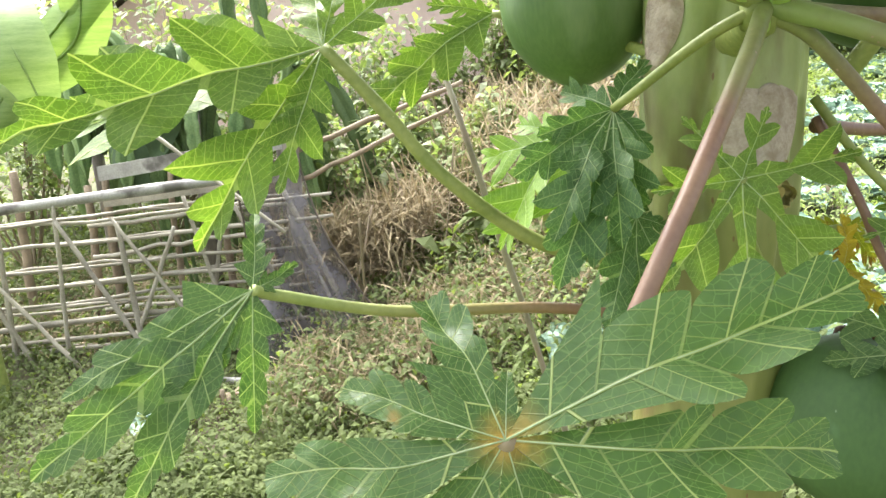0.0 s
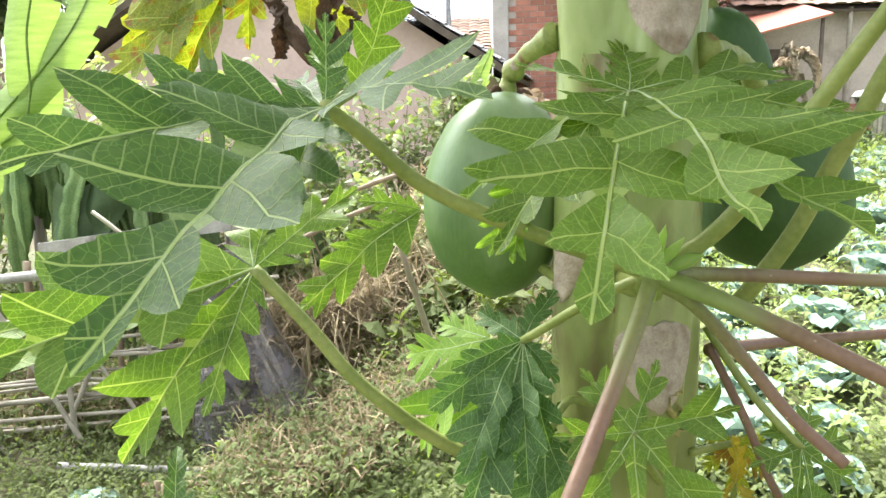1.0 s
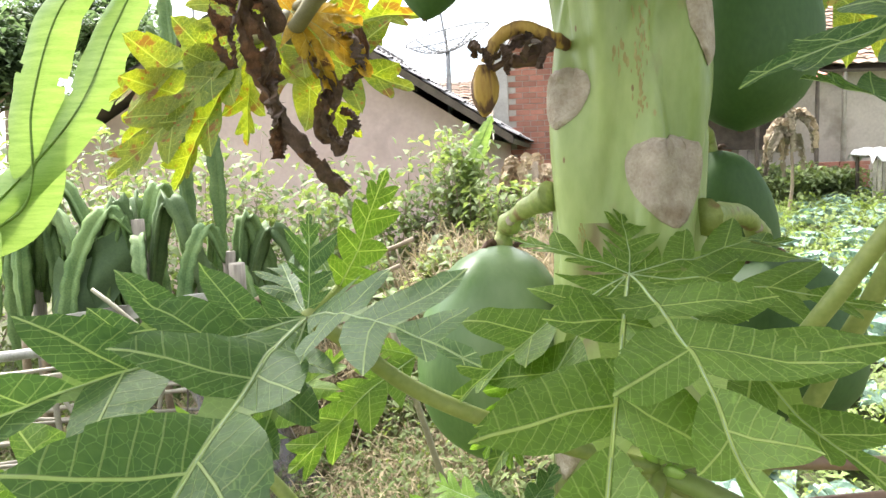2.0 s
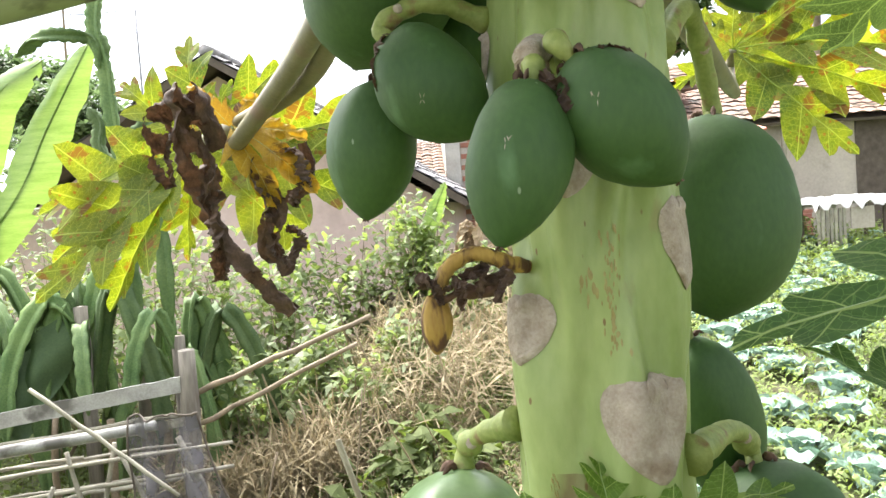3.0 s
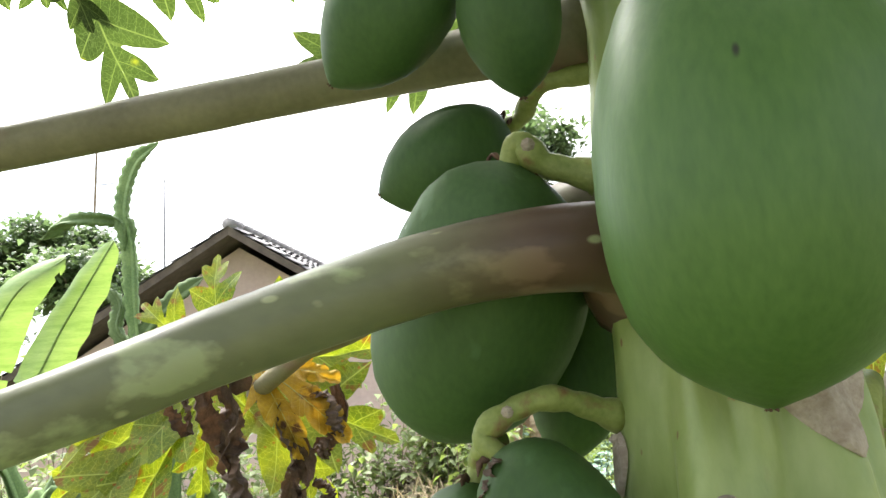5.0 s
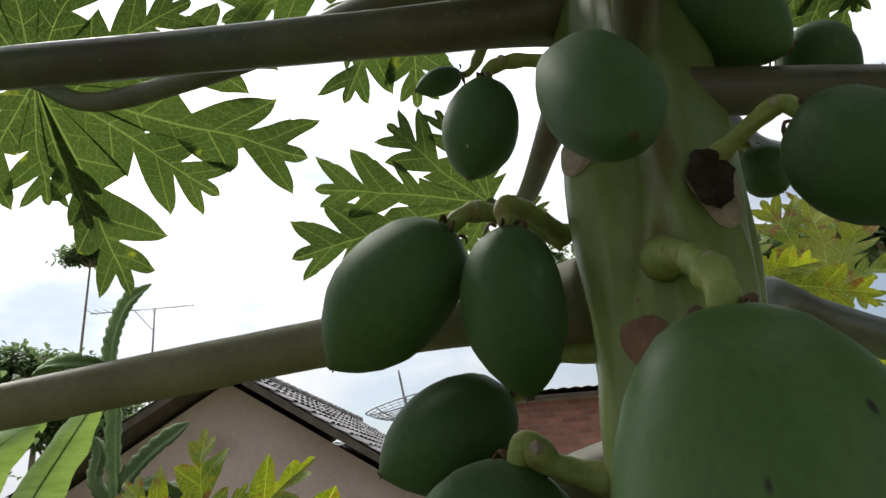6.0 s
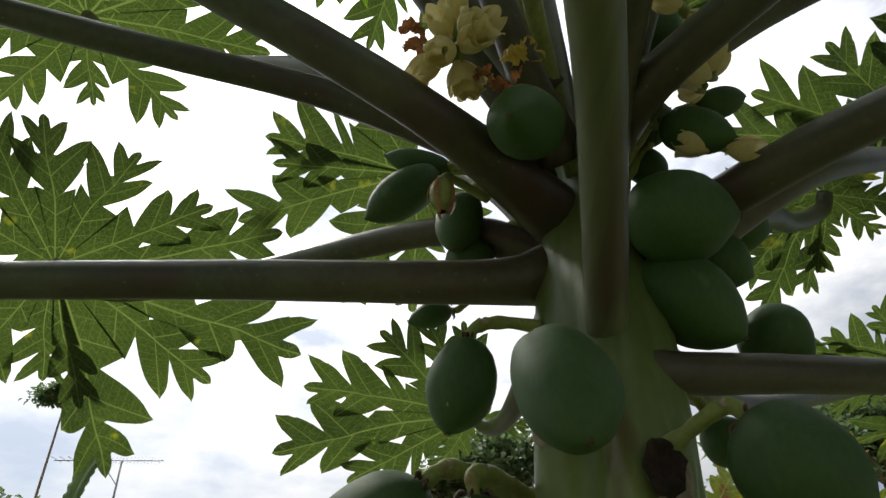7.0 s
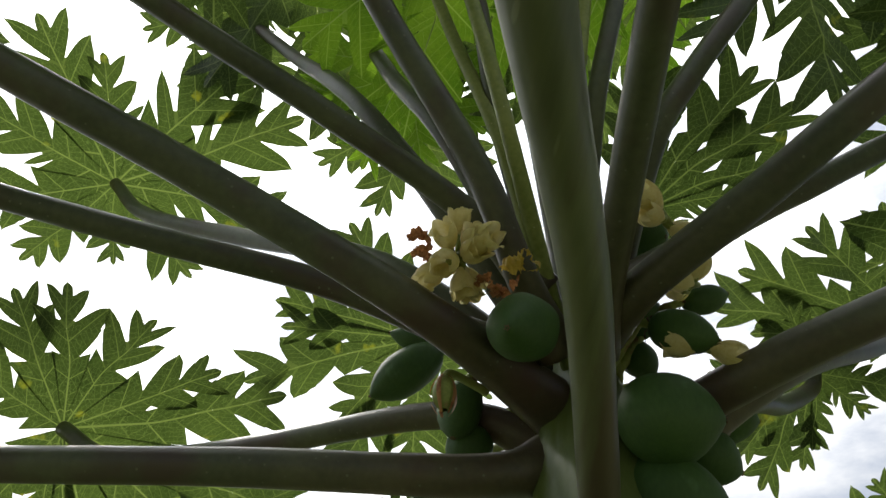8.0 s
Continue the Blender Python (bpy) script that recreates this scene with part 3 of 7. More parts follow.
def sap_streak(angle, z0, z1, wide, count=26):
    """Stippled flecks of dried sap in a run down the bark."""
    g = Geo()
    rng = random.Random(int(angle * 7 + z0 * 1000))
    for q in range(count):
        t = (q + rng.random()) / count
        zc = z0 + (z1 - z0) * t
        r = lerp_table(AX_R, zc)
        ac = radians(angle) + rng.gauss(0, 0.33) * wide / r
        h, w = rng.uniform(0.25, 0.9) * abs(z1 - z0) / count * 1.9 + 0.0008, rng.uniform(0.08, 0.24) * wide
        sd = rng.uniform(0, 50)
        g.grid(5, 4, lambda i, j: trunk_skin(ac + (j / 3 - 0.5) * w / r * (1 - 0.7 * abs(i / 2 - 1) ** 2) * (1 + 0.5 * noise.noise(Vector((i, j, sd)))), zc + (i / 4 - 0.5) * 2 * h, 0.0004 + 0.0005 * (1 - abs(j / 1.5 - 1))))
    part("sap_streak", g.mesh("sap_streak", M_RUST), papaya, "dried rusty streak of sap on the bark")


FRUIT_PROFILE = [(0.0, 0.10), (0.02, 0.30), (0.07, 0.56), (0.16, 0.78), (0.30, 0.94), (0.45, 1.0), (0.58, 0.97), (0.70, 0.87), (0.82, 0.66), (0.91, 0.42), (0.97, 0.18), (1.0, 0.02)]
BLUNT_PROFILE = [(0.0, 0.10), (0.02, 0.30), (0.07, 0.56), (0.16, 0.78), (0.30, 0.93), (0.45, 1.0), (0.60, 0.99), (0.72, 0.93), (0.83, 0.79), (0.91, 0.58), (0.965, 0.30), (1.0, 0.02)]
FRUIT, FRUIT_PALE, FRUIT_BLOOM = M_FRUIT, M_FRUIT_PALE, M_FRUIT_BLOOM
fruit_seed = 0


def fruit(neck, tip, r, root, mat, arch=0.14):
    """One hanging papaya with five shallow ridges at the neck, a short stalk from the trunk and dry sepals."""
    global fruit_seed
    fruit_seed += 1
    sd = fruit_seed * 7.31
    neck, tip, root = Vector(neck), Vector(tip), Vector(root)
    d = (tip - neck)
    length = d.length
    d.normalize()
    s = d.orthogonal().normalized()
    u = d.cross(s)
    g = Geo()
    rows, cols = 26, 36

    def skin(i, j):
        v = i / (rows - 1)
        v = v - 0.06 * math.sin(2 * math.pi * v)
        a = 2 * math.pi * j / cols
        w = lerp_table(BLUNT_PROFILE if r > 0.06 else FRUIT_PROFILE, v) * r
        w *= 1 + 0.045 * math.cos(5 * a + sd) * (1 - v) ** 1.5 + 0.05 * noise.noise(Vector((math.cos(a), math.sin(a), v * 2 + sd)))
        bend = 0.10 * r * math.sin(math.pi * v)
        return neck + d * (length * v) + s * (math.cos(a) * w + bend * math.cos(sd)) + u * (math.sin(a) * w + bend * math.sin(sd))

    g.grid(rows, cols, skin, wrap=True)
    g.f.append(tuple(range(cols))[::-1])
    g.f.append(tuple(range(len(g.v) - cols, len(g.v))))
    g.s += [0, 0]
    ob = part("fruit", g.mesh("fruit", mat), papaya, "unripe green papaya fruit" if mat is M_FRUIT else "pale green papaya fruit")
    k = Geo()
    gap = (root - neck).length
    mid = root.lerp(neck, 0.6) + Vector((0, 0, arch * gap + 0.003))
    path = spline([root, mid, neck - d * min(0.014, 0.25 * gap), neck + d * 0.006], 8)
    rr = min(0.0095, 0.004 + r * 0.07) if r < 0.085 else 0.0125
    k.tube(path, [rr * (1.10 - 0.25 * i / len(path) + (0.55 if r > 0.038 else 0.10) * math.exp(-i / 1.3) + 0.22 * math.exp(-((i - len(path) * 0.55) / 1.6) ** 2) + 0.36 * noise.noise(p * 80)) for i, p in enumerate(path)], 12)
    if len(path) > 8:
        c = path[len(path) // 2]
        k.tube([c, c + Vector((-0.1, -1, 0.15)).normalized() * rr * 1.25], [rr * 0.6, rr * 0.55], 8, slot=1)
    part("fruit_stalk", k.mesh("fruit_stalk", [M_STALK_FRUIT, M_SCAR]), ob, "pale green knotted stalk")
    c = Geo()
    rng = random.Random(fruit_seed)
    for q in range(4):
        a = rng.uniform(0, 6.28)
        o = (s * math.cos(a) + u * math.sin(a))
        p0 = neck + o * rr
        p = [p0, p0 + o * rr * 0.8 - d * rr * 0.3, p0 + o * rr * rng.uniform(0.9, 1.9) + Vector((0, 0, -rng.uniform(0.1, 1.6) * rr))]
        c.tube(spline(p, 3), [rr * 0.34 * x for x in (0.8, 1.2, 1.3, 0.8, 1.1, 0.6, 0.2)], 5, flat=0.35)
    part("calyx", c.mesh("calyx", M_CALYX), ob, "withered brown sepals")
    c = Geo()
    e = tip - d * 0.002
    for q in range(5):
        a = q * 1.26 + sd
        o = s * math.cos(a) + u * math.sin(a)
        c.tube([e, e + o * 0.003 + d * 0.0025], [0.0014, 0.0006], 4)
    part("blossom_scar", c.mesh("blossom_scar", M_CALYX), ob)


STALK_GREEN, STALK_PINK, STALK_PURPLE, STALK_BACKLIT, STALK_OLD, STALK_BLUSH, STALK_GREY = M_STALK_GREEN, M_STALK_PINK, M_STALK_PURPLE, M_STALK_BACKLIT, M_STALK_OLD, M_STALK_BLUSH, M_STALK_GREY
STALK_WORDS = {"green_stalk": "smooth pale green leaf stalk", "pink_stalk": "dull pink leaf stalk", "purple_stalk": "thick purple-green mottled leaf stalk",
               "backlit_stalk": "green-grey leaf stalk darkened in colour as backlit", "blushing_stalk": "thin leaf stalk turning from green to red", "grey_stalk": "grey-green upright leaf stalk", "old_stalk": "old yellowish-grey leaf stalk"}


def stalk(pts, r0, r1, mat, owner=None):
    path = spline(pts, 8)
    g = Geo()
    n = len(path) - 1
    g.tube(path, [(r0 + (r1 - r0) * i / n) * (1 + 0.62 * max(0, 1 - i / 9) ** 1.7 * (r0 > 0.015 and mat is not M_STALK_GREY) + 0.03 * noise.noise(p * 25)) for i, p in enumerate(path)], 14)
    return part("leaf_stalk", g.mesh("leaf_stalk", mat), owner or papaya, STALK_WORDS[mat.name])


LEAF_BRIGHT, LEAF_YOUNG, LEAF_DARK, LEAF_CANOPY, LEAF_LIME, LEAF_YELLOW, LEAF_SPOTTED, LEAF_GOLD = M_LEAF_BRIGHT, M_LEAF_YOUNG, M_LEAF_DARK, M_LEAF_CANOPY, M_LEAF_LIME, M_LEAF_YELLOW, M_LEAF_SPOTTED, M_LEAF_GOLD
LEAF_WORDS = {"bright_leaf": "bright yellow-green lobed leaf with pale veins", "young_leaf": "fresh green deeply lobed leaf with pale veins", "dark_leaf": "drooping dark green lobed leaf", "spotted_leaf": "broad green leaf with orange hub and rusty spots", "crown_leaf": "large deeply lobed papaya leaf seen from beneath",
              "lime_leaf": "lime green lobed young leaf", "golden_leaf": "small golden yellow dying leaf", "golden_dead_leaf": "golden brown drying leaf with shrivelled edges", "yellowing_leaf": "yellowing lobed papaya leaf with brown blotches"}


# lobe styles: reach of the web round the hub; side fingers as (start, end, relative length) along the midrib; neck half width; longest finger
LOBES = {
    "crown": (0.42, ((0.22, 0.455, 0.88), (0.465, 0.69, 1.0), (0.70, 0.86, 0.72)), 0.108, 0.37),
    "young": (0.17, ((0.15, 0.37, 0.90), (0.40, 0.645, 1.0), (0.67, 0.84, 0.52)), 0.075, 0.335),
    "forked": (0.16, ((0.36, 0.70, 1.0), (0.74, 0.88, 0.30)), 0.062, 0.36),
    "drooping": (0.30, ((0.26, 0.50, 0.80), (0.51, 0.74, 0.92), (0.75, 0.88, 0.45)), 0.120, 0.30),
    "broad": (0.42, ((0.24, 0.52, 0.92), (0.52, 0.74, 0.96), (0.74, 0.89, 0.70)), 0.195, 0.225),
}


def draw_lobe(g, hub, e1, nrm, size, ln, halves, rng, seed, droop, crumple, cut, wide, vein=1.0, style="crown"):
    """One lobe of a papaya leaf from the hub along e1: two half blades of slanting rays from the midrib, cut into pointed fingers."""
    e2 = nrm.cross(e1)
    web, fingers, neck, most = LOBES[style]
    tilt, sway, fold = rng.uniform(-0.12, 0.12), rng.uniform(-0.22, 0.22), rng.uniform(0.04, 0.30)
    ph = rng.uniform(0, 9)
    web *= size / ln * 0.5 + 0.5
    bend = rng.uniform(-0.10, 0.16)

    def place(s, sgn, reach):
        lean = radians(66 - 30 * min(1.0, s * 1.15))
        x = (s + reach * math.cos(lean)) * ln
        y = sgn * reach * math.sin(lean) * ln
        free = smooth(web * 0.75 * ln, web * 1.5 * ln, x)
        y += sway * ln * s * s * (1 - s * 0.5) * free
        r = math.hypot(x, y) / size
        z = -droop * size * (r * r - r * ln / size) * 1.6 + fold * abs(reach) * ln * (0.25 + 0.75 * free) - bend * ln * s * s * free
        z += free * 0.040 * size * noise.noise(Vector((x / size * 5 + ph, y / size * 5, seed)))
        z += free * (0.012 * size + crumple) * noise.noise(Vector((x / size * 13 + ph, y / size * 13, seed + 5)))
        return hub + e1 * x + e2 * y + nrm * (z + tilt * y * free)

    def reach_to(s, y_of_x):
        lean = radians(66 - 30 * min(1.0, s * 1.15))
        return s * y_of_x / max(0.15, math.sin(lean) - math.cos(lean) * y_of_x)

    for sgn, half in zip((-1, 1), halves):
        th = math.tan(min(half, 0.75))
        kn, ph_kn = [(0.0, 0.0)], [(0.0, -1.0)]
        s_web = web / (1 + 0.45 * th) * rng.uniform(0.88, 1.10)
        while reach_to(s_web, th) > (0.36 if style == "broad" else 0.24) and s_web > 0.05:
            s_web *= 0.93
        n_w = 5
        kn += [(s_web * i / n_w, reach_to(s_web * i / n_w, th * 1.04)) for i in range(1, n_w + 1)]
        start = s_web + 0.022
        for k, (a, b, rel) in enumerate(fingers):
            m = rng.uniform(-0.018, 0.018)
            a, b = a + m, b + m * 0.5
            if b - start < 0.07:
                continue
            a = max(a, start)
            d = b - a
            f = wide * neck * (1.12 - 0.75 * a)
            top = rel * most * rng.uniform(0.78, 1.16)
            top = min(top, (2.1 if style == "young" else 1.5) * reach_to((a + b) / 2, th) + 0.03)
            p = max(f * 1.15, f + cut * (top - f))
            sharp = 0.56 + 0.10 * rng.random()
            tooth = rng.random() < 0.45
            kn.append((a, f * 0.90))
            for u in (0.05, 0.13, 0.24, 0.38, 0.46, 0.58, 0.74, 0.88, 1.0):
                nick = 0.10 if tooth and u == 0.46 else 0.0
                kn.append((a + (0.012 + (sharp - 0.012) * u) * d, f + (p - f) * ((0.86 - nick) * (1 - (1 - u) ** 3.2) + 0.14 * u ** 6)))
            for v in (0.08, 0.22, 0.40, 0.58, 0.74, 0.88, 0.96):
                kn.append((a + (sharp + (0.985 - sharp) * v) * d, f + (p - f) * (0.16 * (1 - v) ** 6 + 0.84 * (1 - v ** 2.3))))
            kn.append((b, f * 0.90))
            ph_kn += [(a, float(k)), (a + sharp * d, k + 0.5), (b, k + 1.0)]
            start = b + 0.004
        kn += [(0.905, max(0.055, 0.85 * f)), (0.93, max(0.048, 0.62 * f)), (0.96, 0.030), (0.982, 0.013), (1.0, 0.0)]
        ph_kn += [(0.93, len(fingers) + 0.5), (1.0, len(fingers) + 1.0)]
        ss = sorted({q[0] for q in kn} | {i / 24 for i in range(25)})
        cols = (0.0, 0.3, 0.62, 0.86, 1.0)
        first_vert = len(g.v)
        g.grid(len(ss), len(cols), lambda i, j: place(ss[i], sgn, cols[j] * lerp_table(kn, ss[i])))
        if sgn < 0:
            for q in range(len(g.f) - (len(ss) - 1) * (len(cols) - 1), len(g.f)):
                g.f[q] = g.f[q][::-1]
        for i, s in enumerate(ss):
            for j, c in enumerate(cols):
                g.q[first_vert + i * len(cols) + j] = (lerp_table(ph_kn, s) + 4.0, c * lerp_table(kn, s), (g.v[first_vert + i * len(cols) + j] - hub).length / size)
    if vein > 0.7:
        ss = [0.97 * c / 11 for c in range(12)]
        g.tube([place(s, 1, 0) for s in ss], [0.0036 * size * vein * (1 - 0.85 * s) for s in ss], 5, 1)


def neighbour_halves(dirs, i, nrm, widest=0.62):
    """Half the angle from one lobe to the next on either side, in the blade's plane."""
    d = dirs[i]
    e2 = nrm.cross(d)
    left, right = 2 * widest, 2 * widest
    for k, o in enumerate(dirs):
        if k != i:
            a = math.atan2(o.dot(e2), o.dot(d))
            if a < 0:
                left = min(left, -a)
            else:
                right = min(right, a)
    return max(0.14, left / 2), max(0.14, right / 2)


def finish_leaf(g, parent, mat):
    veins = M_VEIN_DARK if mat in (M_LEAF_CANOPY, M_LEAF_YELLOW) else M_VEIN
    me = g.mesh("leaf_blade", [mat, veins])
    flat = [x for i in range(len(g.v)) for x in g.q.get(i, (0.25, 1.0, 1.0))]
    me.attributes.new("vein", "FLOAT_VECTOR", "POINT").data.foreach_set("vector", flat)
    part("leaf_blade", me, parent, LEAF_WORDS[mat.name])


def leaf(parent, hub, tip, up, mat, lobes=9, spread=290, droop=0.06, seed=1, side=1.0, crumple=0.0, cut=1.0, taper=1.2, wide=1.0, style="crown"):
    """A palmate papaya leaf with evenly spread lobes, the middle one reaching to tip."""
    rng = random.Random(seed)
    hub, tip, up = Vector(hub), Vector(tip), Vector(up)
    e1 = tip - hub
    size = e1.length
    e1.normalize()
    nrm = (up - e1 * up.dot(e1)).normalized()
    e2 = nrm.cross(e1)
    step = radians(spread) / (lobes - 1)
    g = Geo()
    rows = []
    for i in range(lobes):
        k = i - (lobes - 1) / 2
        th = k * step + rng.uniform(-0.10, 0.10) * step
        far = abs(k) / ((lobes - 1) / 2)
        ln = size * (1 - (1 - 0.62 * side) * far ** taper) * rng.uniform(0.90, 1.08) if k else size
        rows.append(((e1 * math.cos(th) + e2 * math.sin(th) - nrm * (droop + rng.uniform(-0.05, 0.05))).normalized(), ln))
    dirs = [r[0] for r in rows]
    for i, (d, ln) in enumerate(rows):
        draw_lobe(g, hub, d, (nrm - d * nrm.dot(d)).normalized(), size, ln, neighbour_halves(dirs, i, nrm), rng, seed, droop, crumple, cut, wide, 0.7 if mat is M_LEAF_CANOPY else 1.0, style)
    finish_leaf(g, parent, mat)


def leaf_of(parent, hub, tips, up, mat, seed=1, droop=0.10, cut=0.9, wide=1.1, crumple=0.0, style="crown"):
    """A leaf whose lobes differ: each one reaches to a tip of its own."""
    rng = random.Random(seed)
    hub, up = Vector(hub), Vector(up)
    size = max((Vector(t) - hub).length for t in tips)
    dirs = [(Vector(t) - hub).normalized() for t in tips]
    g = Geo()
    for i, (t, d) in enumerate(zip(tips, dirs)):
        ln = (Vector(t) - hub).length
        nrm = (up - d * up.dot(d)).normalized()
        draw_lobe(g, hub, d, nrm, size * 0.4 + ln * 0.6, ln, neighbour_halves(dirs, i, nrm), rng, seed, droop, crumple, cut, wide, 0.7 if mat is M_LEAF_CANOPY else 0.95, style)
    finish_leaf(g, parent, mat)


def flower_cluster(place, count, seed):
    """A bunch of cream papaya flowers with waxy, cupped and curled petals on short green stalks."""
    rng = random.Random(seed)
    c = Vector(place)
    for q in range(count):
        o = Vector((rng.uniform(-1, 1), rng.uniform(-1, 1), rng.uniform(-0.9, 0.9)))
        o = o.normalized() * (0.006 + 0.0014 * count) * rng.uniform(0.5, 1.0)
        ax = (o.normalized() + Vector((rng.uniform(-0.5, 0.5), -0.5, rng.uniform(-0.4, 0.4)))).normalized()
        s = ax.orthogonal().normalized()
        u = ax.cross(s)
        g = Geo()
        ln, rad, twist = rng.uniform(0.033, 0.042), rng.uniform(0.0105, 0.0130), rng.uniform(0.3, 0.8)
        for p in range(5):
            a = 2 * math.pi * p / 5 + seed + q
            curl = rng.uniform(-0.1, 0.7)

            def petal(i, j):
                t, v = i / 10, j / 6 * 2 - 1
                ang = a + v * 0.92 * (0.55 + 0.45 * math.sin(math.pi * min(1.0, 0.15 + 0.75 * t))) * (1 - 0.65 * t ** 5) + twist * t
                out_ = max(0.0, t - 0.66) / 0.34
                rr = rad * (0.34 + 0.80 * math.sin(math.pi * min(0.92, t * 0.80) + 0.12)) + 0.0015 * v + rad * 1.1 * curl * out_ ** 1.4 - 0.0012 * v * v
                return c + o + ax * (ln * t - ln * 0.30 * curl * out_ ** 2) + (s * math.cos(ang) + u * math.sin(ang)) * rr

            g.grid(11, 7, petal)
        g.tube([c + o + ax * 0.004, c + o - ax * 0.004, c + o * 0.5 - ax * 0.01], [0.006, 0.005, 0.003], 7, 1)
        part("flower", g.mesh("flower", [M_PETAL, M_STALK_GREEN]), papaya, "cream papaya flower with curled petals")


fruit((0.134, 0.730, 2.034), (0.115, 0.690, 1.832), 0.072, (0.176, 0.681, 2.083), FRUIT_BLOOM)
fruit((0.390, 0.750, 2.012), (0.418, 0.720, 1.849), 0.077, (0.298, 0.637, 2.063), FRUIT)
fruit((0.353, 0.800, 2.117), (0.398, 0.820, 1.947), 0.048, (0.283, 0.721, 2.137), FRUIT)
fruit((0.388, 0.8, 2.325), (0.376, 0.78, 2.135), 0.066, (0.303, 0.675, 2.367), FRUIT, 0.42)
fruit((0.188, 0.560, 2.327), (0.160, 0.530, 2.229), 0.031, (0.195, 0.604, 2.336), FRUIT, 0.02)
fruit((0.213, 0.560, 2.340), (0.272, 0.550, 2.260), 0.035, (0.219, 0.640, 2.349), FRUIT, 0.02)
fruit((0.100, 0.690, 2.390), (0.163, 0.660, 2.308), 0.0395, (0.177, 0.712, 2.404), FRUIT, 0.24)
fruit((0.087, 0.740, 2.367), (0.066, 0.730, 2.250), 0.039, (0.098, 0.708, 2.394), FRUIT)
fruit((0.194, 0.840, 2.496), (0.156, 0.820, 2.362), 0.040, (0.224, 0.770, 2.516), FRUIT)
fruit((0.128, 0.742, 2.578), (0.060, 0.800, 2.390), 0.072, (0.185, 0.733, 2.562), FRUIT, 0.0)
fruit((0.227, 0.600, 2.639), (0.214, 0.574, 2.412), 0.077, (0.230, 0.687, 2.696), FRUIT_PALE)
fruit((0.136, 0.830, 2.634), (0.029, 0.820, 2.580), 0.043, (0.205, 0.774, 2.654), FRUIT)
fruit((0.097, 0.750, 2.750), (0.001, 0.770, 2.655), 0.045, (0.184, 0.766, 2.742), FRUIT)
fruit((0.132, 0.700, 2.731), (0.138, 0.720, 2.616), 0.036, (0.184, 0.766, 2.742), FRUIT)
fruit((0.138, 0.770, 2.885), (0.115, 0.760, 2.794), 0.031, (0.214, 0.781, 2.905), FRUIT)
fruit((0.184, 0.680, 2.840), (0.193, 0.590, 2.736), 0.037, (0.228, 0.734, 2.860), FRUIT)
fruit((0.289, 0.740, 3.011), (0.385, 0.700, 2.985), 0.047, (0.284, 0.768, 3.031), FRUIT)
fruit((0.309, 0.780, 2.970), (0.382, 0.740, 2.879), 0.042, (0.314, 0.776, 2.990), FRUIT)
fruit((0.435, 0.850, 2.948), (0.494, 0.830, 2.898), 0.038, (0.324, 0.818, 2.968), FRUIT)
fruit((0.322, 0.650, 2.774), (0.368, 0.610, 2.692), 0.040, (0.273, 0.696, 2.761), FRUIT)
fruit((0.385, 0.850, 2.841), (0.395, 0.830, 2.793), 0.024, (0.311, 0.806, 2.861), FRUIT)
fruit((0.384, 0.740, 2.499), (0.405, 0.720, 2.397), 0.040, (0.298, 0.728, 2.519), FRUIT)
fruit((0.437, 0.950, 2.535), (0.423, 0.950, 2.487), 0.018, (0.279, 0.767, 2.555), FRUIT)
fruit((0.214, 0.720, 3.103), (0.161, 0.620, 3.025), 0.035, (0.257, 0.792, 3.100), FRUIT)
fruit((0.115, 0.970, 3.236), (0.019, 0.970, 3.153), 0.033, (0.246, 0.858, 3.100), FRUIT)
fruit((0.147, 0.860, 3.113), (0.126, 0.840, 3.027), 0.027, (0.237, 0.840, 3.100), FRUIT)
fruit((0.344, 0.740, 3.126), (0.401, 0.700, 3.079), 0.025, (0.305, 0.794, 3.100), FRUIT)
fruit((0.397, 0.760, 3.176), (0.459, 0.760, 3.196), 0.018, (0.317, 0.808, 3.100), FRUIT)
fruit((0.343, 0.780, 3.315), (0.390, 0.740, 3.268), 0.037, (0.314, 0.803, 3.100), FRUIT)
fruit((0.135, 0.970, 3.241), (0.039, 0.970, 3.263), 0.020, (0.248, 0.861, 3.100), FRUIT)
fruit((0.133, 0.970, 3.021), (0.079, 0.970, 3.002), 0.016, (0.244, 0.853, 3.041), FRUIT)
fruit((0.370, 0.800, 3.392), (0.369, 0.760, 3.255), 0.033, (0.321, 0.816, 3.100), FRUIT)
# this small fruit is a filler for dark massed stems beside the crown
fruit((0.344, 0.820, 3.251), (0.358, 0.800, 3.152), 0.023, (0.323, 0.823, 3.100), FRUIT)
fruit((0.324, 0.800, 3.170), (0.374, 0.770, 3.181), 0.030, (0.316, 0.805, 3.100), FRUIT)
# another filler fruit, set where there are only dark stems
fruit((0.335, 0.820, 3.155), (0.360, 0.800, 3.096), 0.022, (0.323, 0.822, 3.100), FRUIT)
fruit((0.423, 0.860, 3.090), (0.499, 0.850, 3.071), 0.033, (0.322, 0.839, 3.100), FRUIT)
fruit((0.374, 0.800, 3.008), (0.436, 0.800, 2.979), 0.031, (0.324, 0.808, 3.028), FRUIT)
fruit((0.170, 0.880, 3.056), (0.124, 0.880, 3.012), 0.027, (0.238, 0.846, 3.076), FRUIT)
fruit((0.348, 0.600, 1.619), (0.331, 0.560, 1.472), 0.065, (0.293, 0.626, 1.639), FRUIT)


